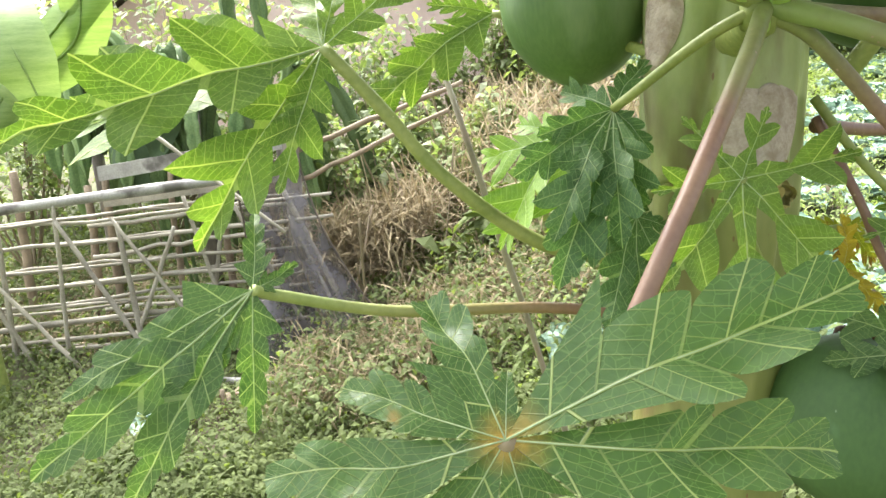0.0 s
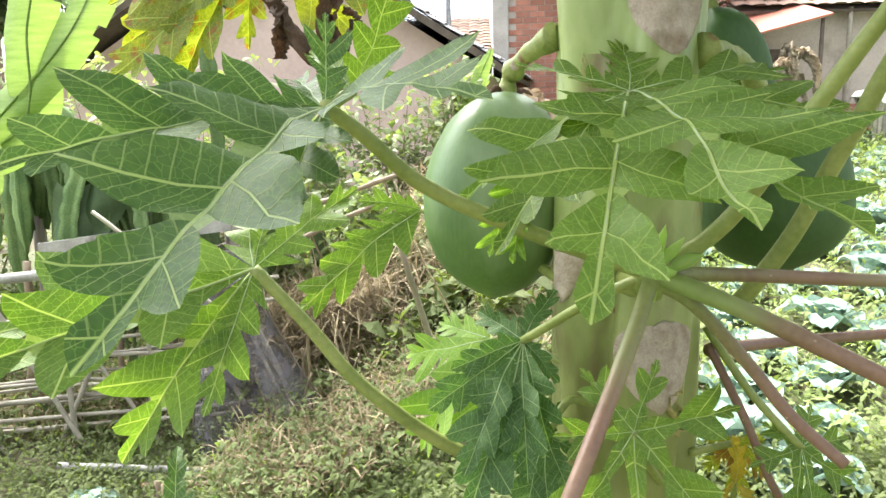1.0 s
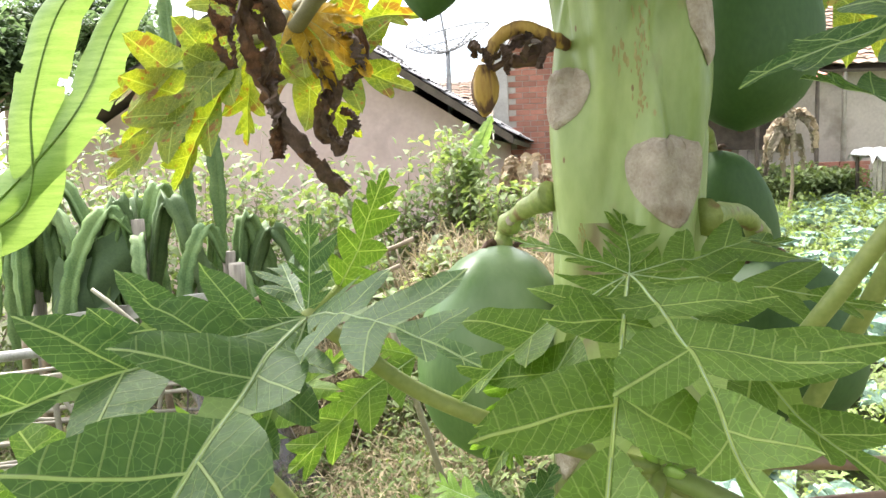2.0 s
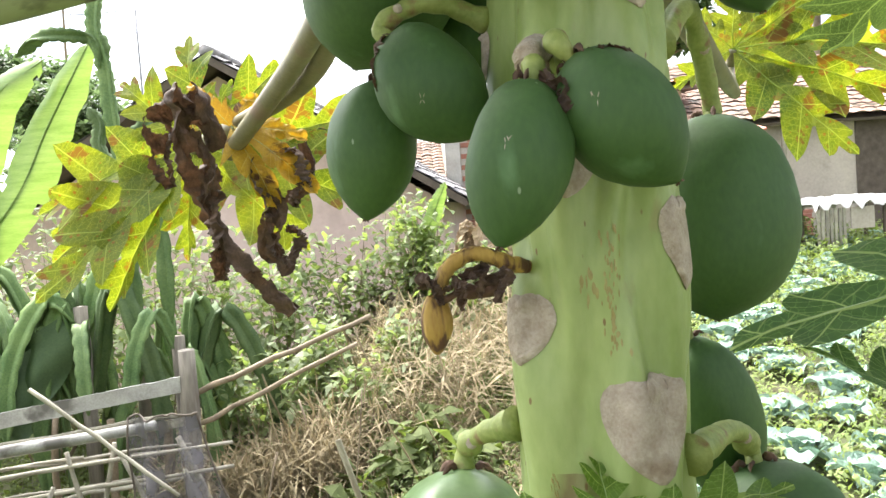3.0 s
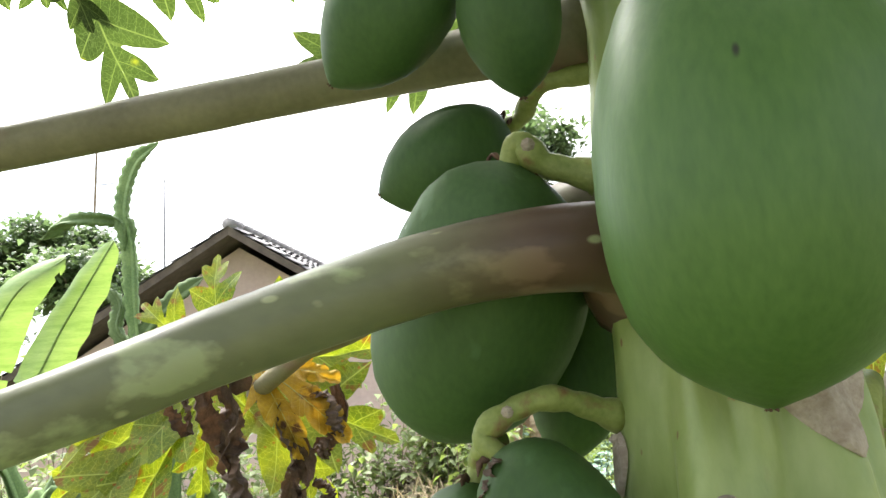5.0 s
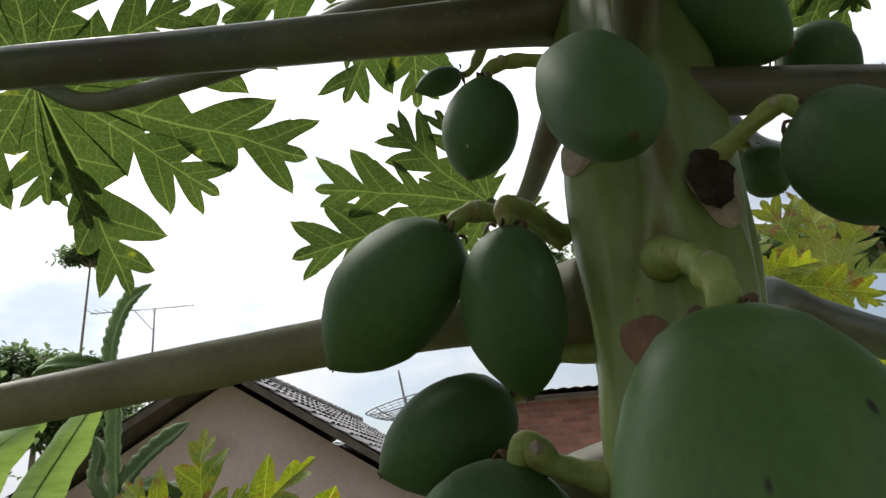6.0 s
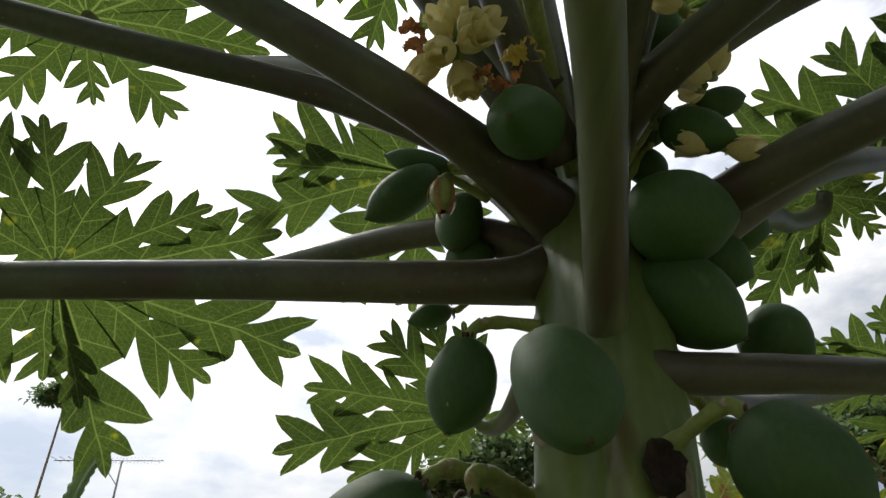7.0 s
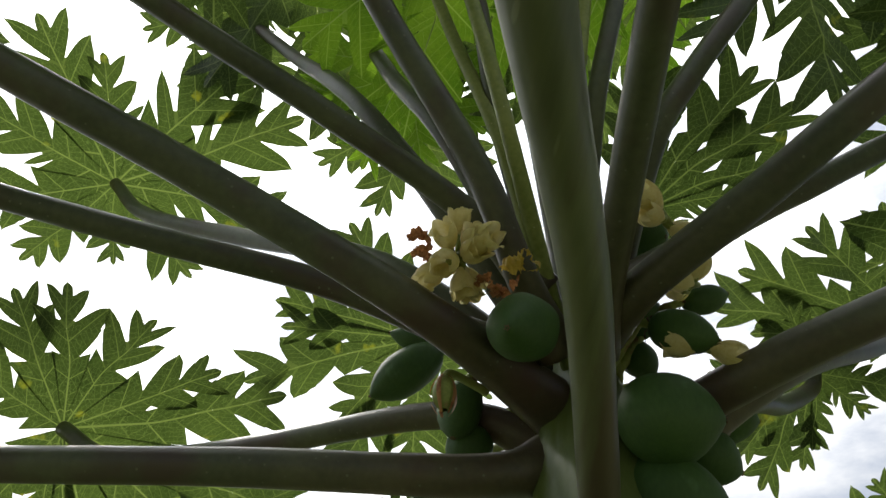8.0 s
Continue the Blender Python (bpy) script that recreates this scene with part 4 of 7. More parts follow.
def skin_nick(p, wide, tall, seed):
    """A few pale dried scratches that lie on a fruit's skin."""
    fruit_ = near_fruit(Vector(p))
    rng = random.Random(seed)
    g = Geo()
    me = fruit_.data
    c = min(me.polygons, key=lambda f: (f.center - Vector(p)).length)
    nrm = c.normal.copy()
    s = nrm.cross(Vector((0, 0, 1))).normalized()
    u = s.cross(nrm)
    for q in range(4):
        o = s * rng.uniform(-wide, wide) + u * rng.uniform(-tall, tall)
        hit, at_, n2, face = fruit_.closest_point_on_mesh(Vector(p) + o)
        a = rng.uniform(-0.8, 0.8)
        w_ = s * math.cos(a) + u * math.sin(a)
        t_ = u * math.cos(a) - s * math.sin(a)
        g.grid(4, 3, lambda i, j: at_ + n2 * (0.0002 + 0.0003 * (j == 1)) + w_ * (j - 1) * wide * 0.13 * math.sin(math.pi * (i + 0.4) / 3.8) + t_ * (i / 3 - 0.5) * tall * rng.uniform(0.7, 1.3))
    part("skin_nick", g.mesh("skin_nick", M_SCAR), fruit_, "pale dried nick in the skin")


def near_fruit(p):
    return min((o for o in papaya.children if o.name.startswith("fruit")), key=lambda o: min((v.co - p).length for v in o.data.vertices))


skin_nick((0.168, 0.517, 2.287), 0.0022, 0.0032, 0)
skin_nick((0.121, 0.639, 2.334), 0.0022, 0.0032, 1)
skin_nick((0.221, 0.528, 2.309), 0.0022, 0.0032, 2)
for row in SCARS:
    leaf_scar(*row)
leaf_scar(-126, 2.640, 0.031, 0.039, M_SCAR_FRESH)
# side shoot low on the trunk
stalk([(0.240, 0.662, 1.860), (0.234, 0.545, 1.882)], 0.016, 0.012, STALK_GREEN)
g = Geo()
g.grid(11, 20, lambda i, j: Vector((0.234, 0.530, 1.888)) + Vector((math.sin(math.pi * i / 10) * math.cos(j * math.pi / 10), math.sin(math.pi * i / 10) * math.sin(j * math.pi / 10), math.cos(math.pi * i / 10))) * 0.0135 * (1 + 0.55 * noise.noise(Vector((math.sin(math.pi * i / 10) * math.cos(j * math.pi / 10) * 1.7, math.sin(math.pi * i / 10) * math.sin(j * math.pi / 10) * 1.7, math.cos(math.pi * i / 10) * 1.7)))), wrap=True)
node = part("shoot_node", g.mesh("shoot_node", M_STALK_GREEN), papaya, "knobbly pale green node of a side shoot")
for dx_, dy_, dz_, rb in ((0.034, -0.014, 0.020, 0.0050), (0.018, -0.020, 0.034, 0.0038), (-0.016, -0.012, 0.030, 0.0042), (0.004, -0.022, 0.044, 0.0034), (-0.026, -0.016, 0.012, 0.0034), (0.012, -0.026, 0.010, 0.0040), (-0.006, -0.024, -0.016, 0.0036)):
    g = Geo()
    d = Vector((dx_, dy_, dz_))
    c = Vector((0.234, 0.528, 1.890))
    g.tube(spline([c + d * 0.1, c + d * 0.45 + Vector((0, 0, 0.002)), c + d * 0.8, c + d], 3), [rb * k for k in (1.0, 1.0, 1.05, 1.15, 1.2, 1.1, 0.9, 0.6, 0.3, 0.1)], 9)
    part("bud", g.mesh("bud", M_LEAF_LIME), node, "closed lime green bud")
s = stalk([(0.234, 0.525, 1.893), (0.212, 0.561, 1.962), (0.220, 0.556, 2.030)], 0.006, 0.005, STALK_GREEN)
leaf_of(s, (0.220, 0.556, 2.030), [(0.150, 0.283, 1.945), (0.088, 0.480, 1.972), (0.222, 0.290, 1.994), (0.315, 0.360, 1.949), (0.139, 0.600, 2.061), (0.365, 0.600, 2.049), (0.237, 0.630, 2.084), (0.108, 0.440, 1.945), (0.387, 0.520, 1.995)], (0.000, -0.450, 1.000), LEAF_BRIGHT, seed=3, cut=0.95, wide=0.85, droop=0.08, style="young")
s = stalk([(0.234, 0.525, 1.893), (0.141, 0.500, 1.931), (0.067, 0.490, 1.967), (0.025, 0.470, 2.007), (0.003, 0.463, 2.024)], 0.0062, 0.0050, STALK_GREEN)
leaf_of(s, (0.003, 0.463, 2.024), [(-0.044, 0.200, 1.958), (-0.135, 0.310, 2.000), (-0.127, 0.420, 2.026), (0.107, 0.340, 2.053), (0.007, 0.490, 2.087), (-0.001, 0.360, 1.966), (-0.044, 0.550, 2.050)], (0.215, -0.972, 0.798), LEAF_YOUNG, seed=5, cut=0.95, wide=0.95, style="young")
s = stalk([(0.003, 0.463, 2.024), (0.016, 0.500, 2.035)], 0.005, 0.004, STALK_GREEN)
leaf_of(s, (0.016, 0.500, 2.035), [(0.066, 0.460, 2.115), (-0.019, 0.550, 2.074)], (0.215, -0.972, 0.098), LEAF_BRIGHT, seed=6, cut=0.5, wide=0.7)
s = stalk([(0.179, 0.619, 1.684), (0.083, 0.620, 1.701), (-0.003, 0.610, 1.768), (-0.057, 0.610, 1.834), (-0.101, 0.613, 1.884)], 0.0070, 0.0056, STALK_GREEN)
leaf_of(s, (-0.101, 0.613, 1.884), [(-0.307, 0.450, 1.816), (-0.135, 0.550, 1.769), (-0.219, 0.540, 1.731), (-0.098, 0.670, 1.954), (-0.138, 0.700, 1.946), (-0.010, 0.660, 1.956), (-0.382, 0.660, 1.833)], (0.280, -0.954, 0.609), LEAF_BRIGHT, seed=7, cut=0.8, wide=1.0, style="young")
s = stalk([(0.180, 0.631, 1.861), (0.100, 0.780, 1.892), (0.037, 0.800, 1.908)], 0.005, 0.004, STALK_GREEN)
leaf_of(s, (0.037, 0.800, 1.908), [(-0.100, 0.720, 1.825), (-0.032, 0.800, 1.925), (-0.056, 0.760, 1.857)], (0.064, -0.996, 0.460), LEAF_BRIGHT, seed=8, cut=0.7, wide=1.0)
s = stalk([(0.182, 0.612, 1.633), (0.079, 0.580, 1.656), (-0.038, 0.520, 1.678), (-0.111, 0.468, 1.711), (-0.125, 0.448, 1.723)], 0.0052, 0.0042, STALK_BLUSH)
leaf_of(s, (-0.125, 0.448, 1.723), [(-0.128, 0.420, 1.625), (-0.173, 0.410, 1.642), (-0.249, 0.400, 1.670), (-0.255, 0.360, 1.618), (-0.206, 0.370, 1.606), (-0.133, 0.500, 1.769), (-0.101, 0.490, 1.727)], (0.366, -0.882, 0.696), LEAF_YOUNG, seed=11, cut=0.30, wide=1.05, droop=0.06, style="drooping")
s = stalk([(0.234, 0.525, 1.893), (0.196, 0.540, 1.872), (0.139, 0.585, 1.822)], 0.0046, 0.0038, STALK_GREEN)
leaf_of(s, (0.139, 0.585, 1.822), [(0.075, 0.560, 1.808), (0.059, 0.545, 1.772), (0.078, 0.510, 1.746), (0.103, 0.500, 1.699), (0.132, 0.510, 1.730), (0.156, 0.530, 1.755), (0.171, 0.570, 1.791), (0.165, 0.620, 1.864), (0.097, 0.630, 1.842)], (-0.200, -1.000, 0.300), LEAF_DARK, seed=13, cut=0.9, wide=1.25, droop=0.1, style="drooping")
s = stalk([(0.208, 0.606, 1.752), (0.180, 0.600, 1.760), (0.158, 0.585, 1.733)], 0.004, 0.0035, STALK_GREEN)
leaf_of(s, (0.158, 0.585, 1.733), [(0.120, 0.580, 1.746), (0.103, 0.560, 1.700), (0.120, 0.540, 1.651), (0.151, 0.535, 1.638), (0.182, 0.550, 1.679), (0.191, 0.570, 1.725), (0.175, 0.600, 1.759)], (-0.100, -1.000, 0.250), LEAF_DARK, seed=17, cut=0.9, wide=1.25, droop=0.08, style="drooping")
s = stalk([(0.215, 0.606, 1.700), (0.190, 0.605, 1.690), (0.188, 0.600, 1.650)], 0.004, 0.0035, STALK_GREEN)
leaf_of(s, (0.188, 0.600, 1.650), [(0.140, 0.580, 1.636), (0.130, 0.560, 1.597), (0.174, 0.550, 1.581), (0.212, 0.560, 1.596), (0.224, 0.585, 1.643), (0.195, 0.610, 1.688), (0.154, 0.610, 1.672)], (-0.100, -1.000, 0.250), LEAF_BRIGHT, seed=21, cut=0.95, wide=1.2, droop=0.08, style="forked")
s = stalk([(0.170, 0.560, 2.001), (0.142, 0.520, 1.988)], 0.003, 0.0025, STALK_GREEN)
leaf_of(s, (0.142, 0.520, 1.988), [(0.107, 0.500, 1.915), (0.122, 0.490, 1.912), (0.134, 0.500, 1.935), (0.153, 0.510, 1.959)], (-0.300, -1.000, 0.200), LEAF_LIME, seed=18, cut=0.7, wide=0.5, droop=0.1, crumple=0.006)
s = stalk([(0.262, 0.590, 1.684), (0.234, 0.545, 1.735), (0.216, 0.495, 1.779)], 0.0036, 0.003, STALK_GREEN)
leaf_of(s, (0.216, 0.495, 1.779), [(0.215, 0.465, 1.659), (0.281, 0.475, 1.713), (0.299, 0.500, 1.794), (0.236, 0.525, 1.828), (0.180, 0.520, 1.821), (0.156, 0.500, 1.770), (0.160, 0.470, 1.702)], (0.000, -1.000, 0.150), LEAF_BRIGHT, seed=19, cut=1.0, wide=1.15, droop=0.05, style="forked")
s = stalk([(0.179, 0.625, 1.788), (0.145, 0.660, 1.790), (0.112, 0.680, 1.793)], 0.004, 0.003, STALK_GREEN)
leaf(s, (0.112, 0.680, 1.793), (0.025, 0.640, 1.706), (-0.200, -0.600, 0.600), LEAF_LIME, lobes=5, spread=150, droop=0.15, seed=23, side=0.8)
s = stalk([(0.222, 0.581, 1.480), (0.102, 0.400, 1.539), (0.057, 0.262, 1.714)], 0.005, 0.0045, STALK_PINK)
leaf_of(s, (0.057, 0.262, 1.714), [(0.196, 0.268, 1.787), (0.201, 0.270, 1.695), (-0.020, 0.270, 1.735), (0.022, 0.330, 1.763), (0.058, 0.280, 1.739), (-0.051, 0.250, 1.687), (0.076, 0.240, 1.645), (0.012, 0.240, 1.643)], (0.043, -0.761, 0.856), LEAF_SPOTTED, seed=29, cut=0.9, wide=1.0, droop=0.04, style="broad")
s = stalk([(0.291, 0.612, 1.703), (0.335, 0.620, 1.709)], 0.004, 0.003, STALK_GREEN)
leaf(s, (0.335, 0.620, 1.709), (0.335, 0.600, 1.665), (0.000, -1.000, 0.200), LEAF_YELLOW, lobes=5, spread=200, droop=0.2, seed=31)
s = stalk([(0.314, 0.629, 1.660), (0.329, 0.610, 1.646), (0.330, 0.600, 1.679)], 0.003, 0.0025, STALK_GREEN)
leaf_of(s, (0.330, 0.600, 1.679), [(0.328, 0.600, 1.726), (0.306, 0.580, 1.679), (0.329, 0.570, 1.673), (0.352, 0.575, 1.643)], (0.300, -1.000, 0.200), LEAF_GOLD, seed=33, cut=0.6, wide=1.3, droop=0.25, crumple=0.004)

s = stalk([(0.234, 0.525, 1.893), (0.285, 0.520, 1.932), (0.326, 0.495, 2.004), (0.363, 0.465, 2.076), (0.384, 0.440, 2.115)], 0.0068, 0.0055, STALK_GREEN)
leaf(s, (0.384, 0.440, 2.115), (0.544, 0.460, 2.065), (0.000, -0.500, 1.000), LEAF_YOUNG, cut=0.9, wide=1.1, lobes=7, spread=240, droop=0.12, seed=37, style="young")
s = stalk([(0.329, 0.620, 1.838), (0.366, 0.600, 1.905), (0.397, 0.580, 1.986), (0.440, 0.540, 2.090), (0.560, 0.460, 2.200)], 0.008, 0.007, STALK_GREEN)
leaf_of(s, (0.560, 0.460, 2.200), [(0.287, 0.520, 2.166), (0.620, 0.420, 2.300), (0.680, 0.460, 2.160)], (0.000, -0.500, 1.000), LEAF_YOUNG, seed=41, cut=0.7, wide=1.2, style="young")
stalk([(0.234, 0.525, 1.893), (0.208, 0.470, 1.860), (0.155, 0.380, 1.790), (0.115, 0.330, 1.727)], 0.0062, 0.0054, STALK_PINK)
stalk([(0.234, 0.525, 1.893), (0.307, 0.560, 1.883), (0.436, 0.580, 1.871), (0.601, 0.600, 1.857)], 0.006, 0.0055, STALK_PINK)
stalk([(0.234, 0.525, 1.893), (0.287, 0.500, 1.874), (0.377, 0.460, 1.833), (0.445, 0.430, 1.801)], 0.0078, 0.0056, STALK_PINK)
stalk([(0.234, 0.525, 1.888), (0.264, 0.520, 1.870), (0.305, 0.515, 1.824), (0.333, 0.500, 1.788), (0.365, 0.480, 1.759)], 0.0056, 0.0046, STALK_PINK)
stalk([(0.312, 0.634, 1.794), (0.403, 0.700, 1.779), (0.517, 0.720, 1.780), (0.667, 0.750, 1.781)], 0.006, 0.005, STALK_PINK)
s = stalk([(0.308, 0.630, 1.818), (0.339, 0.600, 1.767), (0.378, 0.580, 1.723)], 0.0042, 0.0032, STALK_GREEN)
leaf_of(s, (0.378, 0.580, 1.723), [(0.350, 0.600, 1.741), (0.329, 0.570, 1.712), (0.351, 0.540, 1.648), (0.382, 0.540, 1.663), (0.414, 0.560, 1.694), (0.427, 0.600, 1.729), (0.397, 0.620, 1.747)], (0.000, -0.900, 0.450), LEAF_BRIGHT, seed=43, cut=0.95, wide=1.2, droop=0.1, style="forked")
s = stalk([(0.310, 0.630, 1.802), (0.337, 0.600, 1.739), (0.359, 0.580, 1.681), (0.401, 0.560, 1.620)], 0.0042, 0.0034, STALK_PINK)
leaf_of(s, (0.401, 0.560, 1.620), [(0.381, 0.600, 1.630), (0.309, 0.580, 1.644), (0.302, 0.550, 1.618), (0.339, 0.520, 1.609), (0.378, 0.500, 1.607), (0.438, 0.550, 1.611), (0.444, 0.600, 1.632)], (0.000, -0.800, 0.500), LEAF_YOUNG, seed=47, cut=0.9, wide=1.2, droop=0.08, style="drooping")
# upper crown
s = stalk([(0.290, 0.760, 2.520), (0.429, 0.950, 2.437), (0.825, 1.800, 2.476), (0.965, 2.164, 2.579), (0.965, 2.134, 2.639)], 0.016, 0.011, STALK_OLD)
leaf_of(s, (0.965, 2.134, 2.639), [(0.8, 2.189, 2.569), (0.861, 2.204, 2.778), (0.982, 2.17, 2.862), (1.126, 2.101, 2.812), (1.273, 2.039, 2.808), (1.395, 1.956, 2.639), (1.308, 1.956, 2.455), (1.189, 1.978, 2.311), (1.085, 2.056, 2.493)], (-0.377, -0.910, 0.176), LEAF_YELLOW, seed=55, cut=0.95, wide=1.35, droop=0.08, style="young")
s = stalk([(0.300, 0.800, 2.580), (0.533, 1.350, 2.805), (0.796, 1.900, 2.983)], 0.014, 0.01, STALK_BACKLIT)
leaf_of(s, (0.796, 1.900, 2.983), [(0.913, 1.950, 3.134), (1.026, 1.900, 3.051), (1.104, 1.850, 2.943), (1.009, 1.800, 2.820), (0.873, 1.800, 2.767), (0.741, 1.800, 2.771), (0.689, 1.850, 2.880)], (-0.376, -0.903, 0.143), LEAF_YELLOW, seed=57, cut=0.75, wide=1.0, droop=0.06)
s = stalk([(0.310, 0.800, 2.600), (0.690, 1.500, 2.759), (1.312, 2.400, 3.097)], 0.014, 0.01, STALK_BACKLIT)
leaf_of(s, (1.312, 2.4, 3.097), [(1.246, 2.637, 3.429), (1.09, 2.584, 3.236), (1.04, 2.476, 3.029), (1.114, 2.369, 2.908), (1.245, 2.313, 2.911), (1.386, 2.296, 2.982), (1.522, 2.332, 3.136), (1.526, 2.473, 3.364), (1.442, 2.589, 3.491)], (-0.348, -0.795, 0.497), LEAF_YELLOW, seed=58, cut=0.95, wide=1.0, droop=0.02)
stalk([(0.207, 0.717, 2.492), (0.167, 0.672, 2.504), (0.076, 0.674, 2.498), (-0.041, 0.659, 2.465), (-0.140, 0.631, 2.430), (-0.253, 0.590, 2.392)], 0.029, 0.0175, STALK_PURPLE)
stalk([(0.211, 0.779, 2.695), (0.109, 0.834, 2.700), (-0.023, 0.860, 2.694), (-0.297, 0.874, 2.663), (-0.538, 0.886, 2.636)], 0.024, 0.019, STALK_OLD)
stalk([(0.235, 0.790, 2.570), (0.043, 1.000, 2.532), (-0.116, 1.400, 2.509), (-0.322, 1.764, 2.420)], 0.0195, 0.0185, STALK_OLD)
s = stalk([(0.245, 0.830, 2.550), (0.051, 1.050, 2.535), (-0.115, 1.500, 2.505), (-0.467, 1.980, 2.461)], 0.0195, 0.0185, STALK_OLD)
leaf_of(s, (-0.467, 1.98, 2.461), [(-0.936, 2.025, 2.382), (-0.879, 1.961, 2.233), (-0.827, 1.899, 2.088), (-0.702, 1.879, 2.087), (-0.502, 1.887, 2.194), (-0.181, 1.841, 2.206), (-0.025, 1.864, 2.337), (-0.03, 1.937, 2.531), (-0.197, 2.011, 2.66), (-0.357, 2.023, 2.624), (-0.502, 2.104, 2.782), (-0.674, 2.091, 2.673)], (-0.150, -0.950, 0.350), LEAF_YELLOW, seed=53, cut=0.95, wide=1.35, droop=0.06, style="young")
s = stalk([(0.241, 0.839, 2.999), (0.151, 0.794, 2.961), (-0.111, 0.830, 2.977), (-0.338, 0.830, 2.970), (-0.621, 0.840, 2.965), (-0.771, 0.846, 2.962)], 0.024, 0.017, STALK_BACKLIT)
# unseen blades 301 to 311 end these stalks, added to shade the fruit
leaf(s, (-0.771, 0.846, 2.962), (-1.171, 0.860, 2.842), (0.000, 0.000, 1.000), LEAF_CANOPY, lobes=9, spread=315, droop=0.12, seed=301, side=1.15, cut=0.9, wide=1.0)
s = stalk([(0.245, 0.877, 3.039), (0.114, 0.897, 3.088), (-0.173, 1.077, 3.120), (-0.390, 1.187, 3.150), (-0.503, 1.223, 3.217)], 0.019, 0.013, STALK_BACKLIT)
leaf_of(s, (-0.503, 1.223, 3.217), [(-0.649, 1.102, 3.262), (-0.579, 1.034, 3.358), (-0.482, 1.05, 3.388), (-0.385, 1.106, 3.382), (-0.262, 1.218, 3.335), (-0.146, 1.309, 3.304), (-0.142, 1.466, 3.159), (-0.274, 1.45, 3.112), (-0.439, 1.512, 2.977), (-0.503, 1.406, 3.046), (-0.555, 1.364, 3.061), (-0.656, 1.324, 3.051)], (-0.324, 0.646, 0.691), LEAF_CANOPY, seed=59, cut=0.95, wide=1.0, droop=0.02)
s = stalk([(0.257, 0.831, 3.056), (0.090, 0.670, 3.072), (-0.122, 0.598, 3.162), (-0.337, 0.505, 3.225), (-0.582, 0.399, 3.300), (-0.847, 0.285, 3.381)], 0.023, 0.017, STALK_BACKLIT)
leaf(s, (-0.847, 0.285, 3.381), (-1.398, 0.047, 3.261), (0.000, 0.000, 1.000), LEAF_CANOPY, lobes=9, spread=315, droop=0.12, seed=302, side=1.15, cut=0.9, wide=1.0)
s = stalk([(0.208, 0.760, 3.083), (-0.022, 0.752, 3.170), (-0.216, 0.724, 3.201), (-0.412, 0.694, 3.233), (-0.737, 0.643, 3.294), (-1.029, 0.598, 3.348)], 0.017, 0.014, STALK_BACKLIT)
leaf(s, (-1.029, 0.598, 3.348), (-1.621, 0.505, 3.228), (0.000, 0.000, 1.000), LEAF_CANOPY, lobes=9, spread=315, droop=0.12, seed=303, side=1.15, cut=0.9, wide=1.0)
s = stalk([(0.240, 0.840, 3.100), (0.028, 0.867, 3.305), (-0.235, 1.043, 3.505), (-0.474, 1.159, 3.659), (-0.585, 1.199, 3.785)], 0.02, 0.013, STALK_BACKLIT)
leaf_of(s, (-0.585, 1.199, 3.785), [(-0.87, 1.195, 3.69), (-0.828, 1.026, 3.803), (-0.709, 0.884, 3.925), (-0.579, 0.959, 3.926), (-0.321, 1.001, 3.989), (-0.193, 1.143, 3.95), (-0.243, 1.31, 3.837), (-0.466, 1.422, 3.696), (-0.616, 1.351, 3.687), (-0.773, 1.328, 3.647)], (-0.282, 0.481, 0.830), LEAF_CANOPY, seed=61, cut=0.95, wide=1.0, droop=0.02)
s = stalk([(0.224, 0.744, 3.169), (0.126, 0.688, 3.247), (-0.053, 0.613, 3.328), (-0.243, 0.525, 3.394), (-0.483, 0.427, 3.500), (-0.740, 0.322, 3.614)], 0.017, 0.014, STALK_BACKLIT)
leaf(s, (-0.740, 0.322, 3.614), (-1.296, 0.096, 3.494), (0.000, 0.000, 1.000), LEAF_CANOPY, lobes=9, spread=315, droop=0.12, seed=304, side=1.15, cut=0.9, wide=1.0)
s = stalk([(0.232, 0.749, 3.092), (0.186, 0.671, 3.139), (0.133, 0.609, 3.238), (0.029, 0.534, 3.392), (-0.069, 0.446, 3.538), (-0.219, 0.311, 3.760)], 0.019, 0.014, STALK_BACKLIT)
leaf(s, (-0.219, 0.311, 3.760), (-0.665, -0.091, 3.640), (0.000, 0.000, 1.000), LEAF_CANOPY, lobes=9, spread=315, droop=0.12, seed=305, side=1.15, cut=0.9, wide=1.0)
s = stalk([(0.260, 0.830, 3.150), (0.114, 0.712, 3.388), (0.016, 0.753, 3.607), (-0.090, 0.808, 3.918), (-0.172, 0.786, 4.144)], 0.015, 0.011, STALK_BACKLIT)
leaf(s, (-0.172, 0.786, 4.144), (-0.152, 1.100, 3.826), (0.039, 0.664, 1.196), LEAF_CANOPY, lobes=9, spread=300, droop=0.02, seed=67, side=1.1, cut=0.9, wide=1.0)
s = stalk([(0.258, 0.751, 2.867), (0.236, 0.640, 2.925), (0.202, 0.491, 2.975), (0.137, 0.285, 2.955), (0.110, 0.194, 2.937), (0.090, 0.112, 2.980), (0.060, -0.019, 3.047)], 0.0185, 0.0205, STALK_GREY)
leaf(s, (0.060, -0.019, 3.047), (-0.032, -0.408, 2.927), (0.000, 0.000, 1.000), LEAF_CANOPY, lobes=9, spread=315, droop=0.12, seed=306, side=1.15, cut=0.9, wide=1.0)
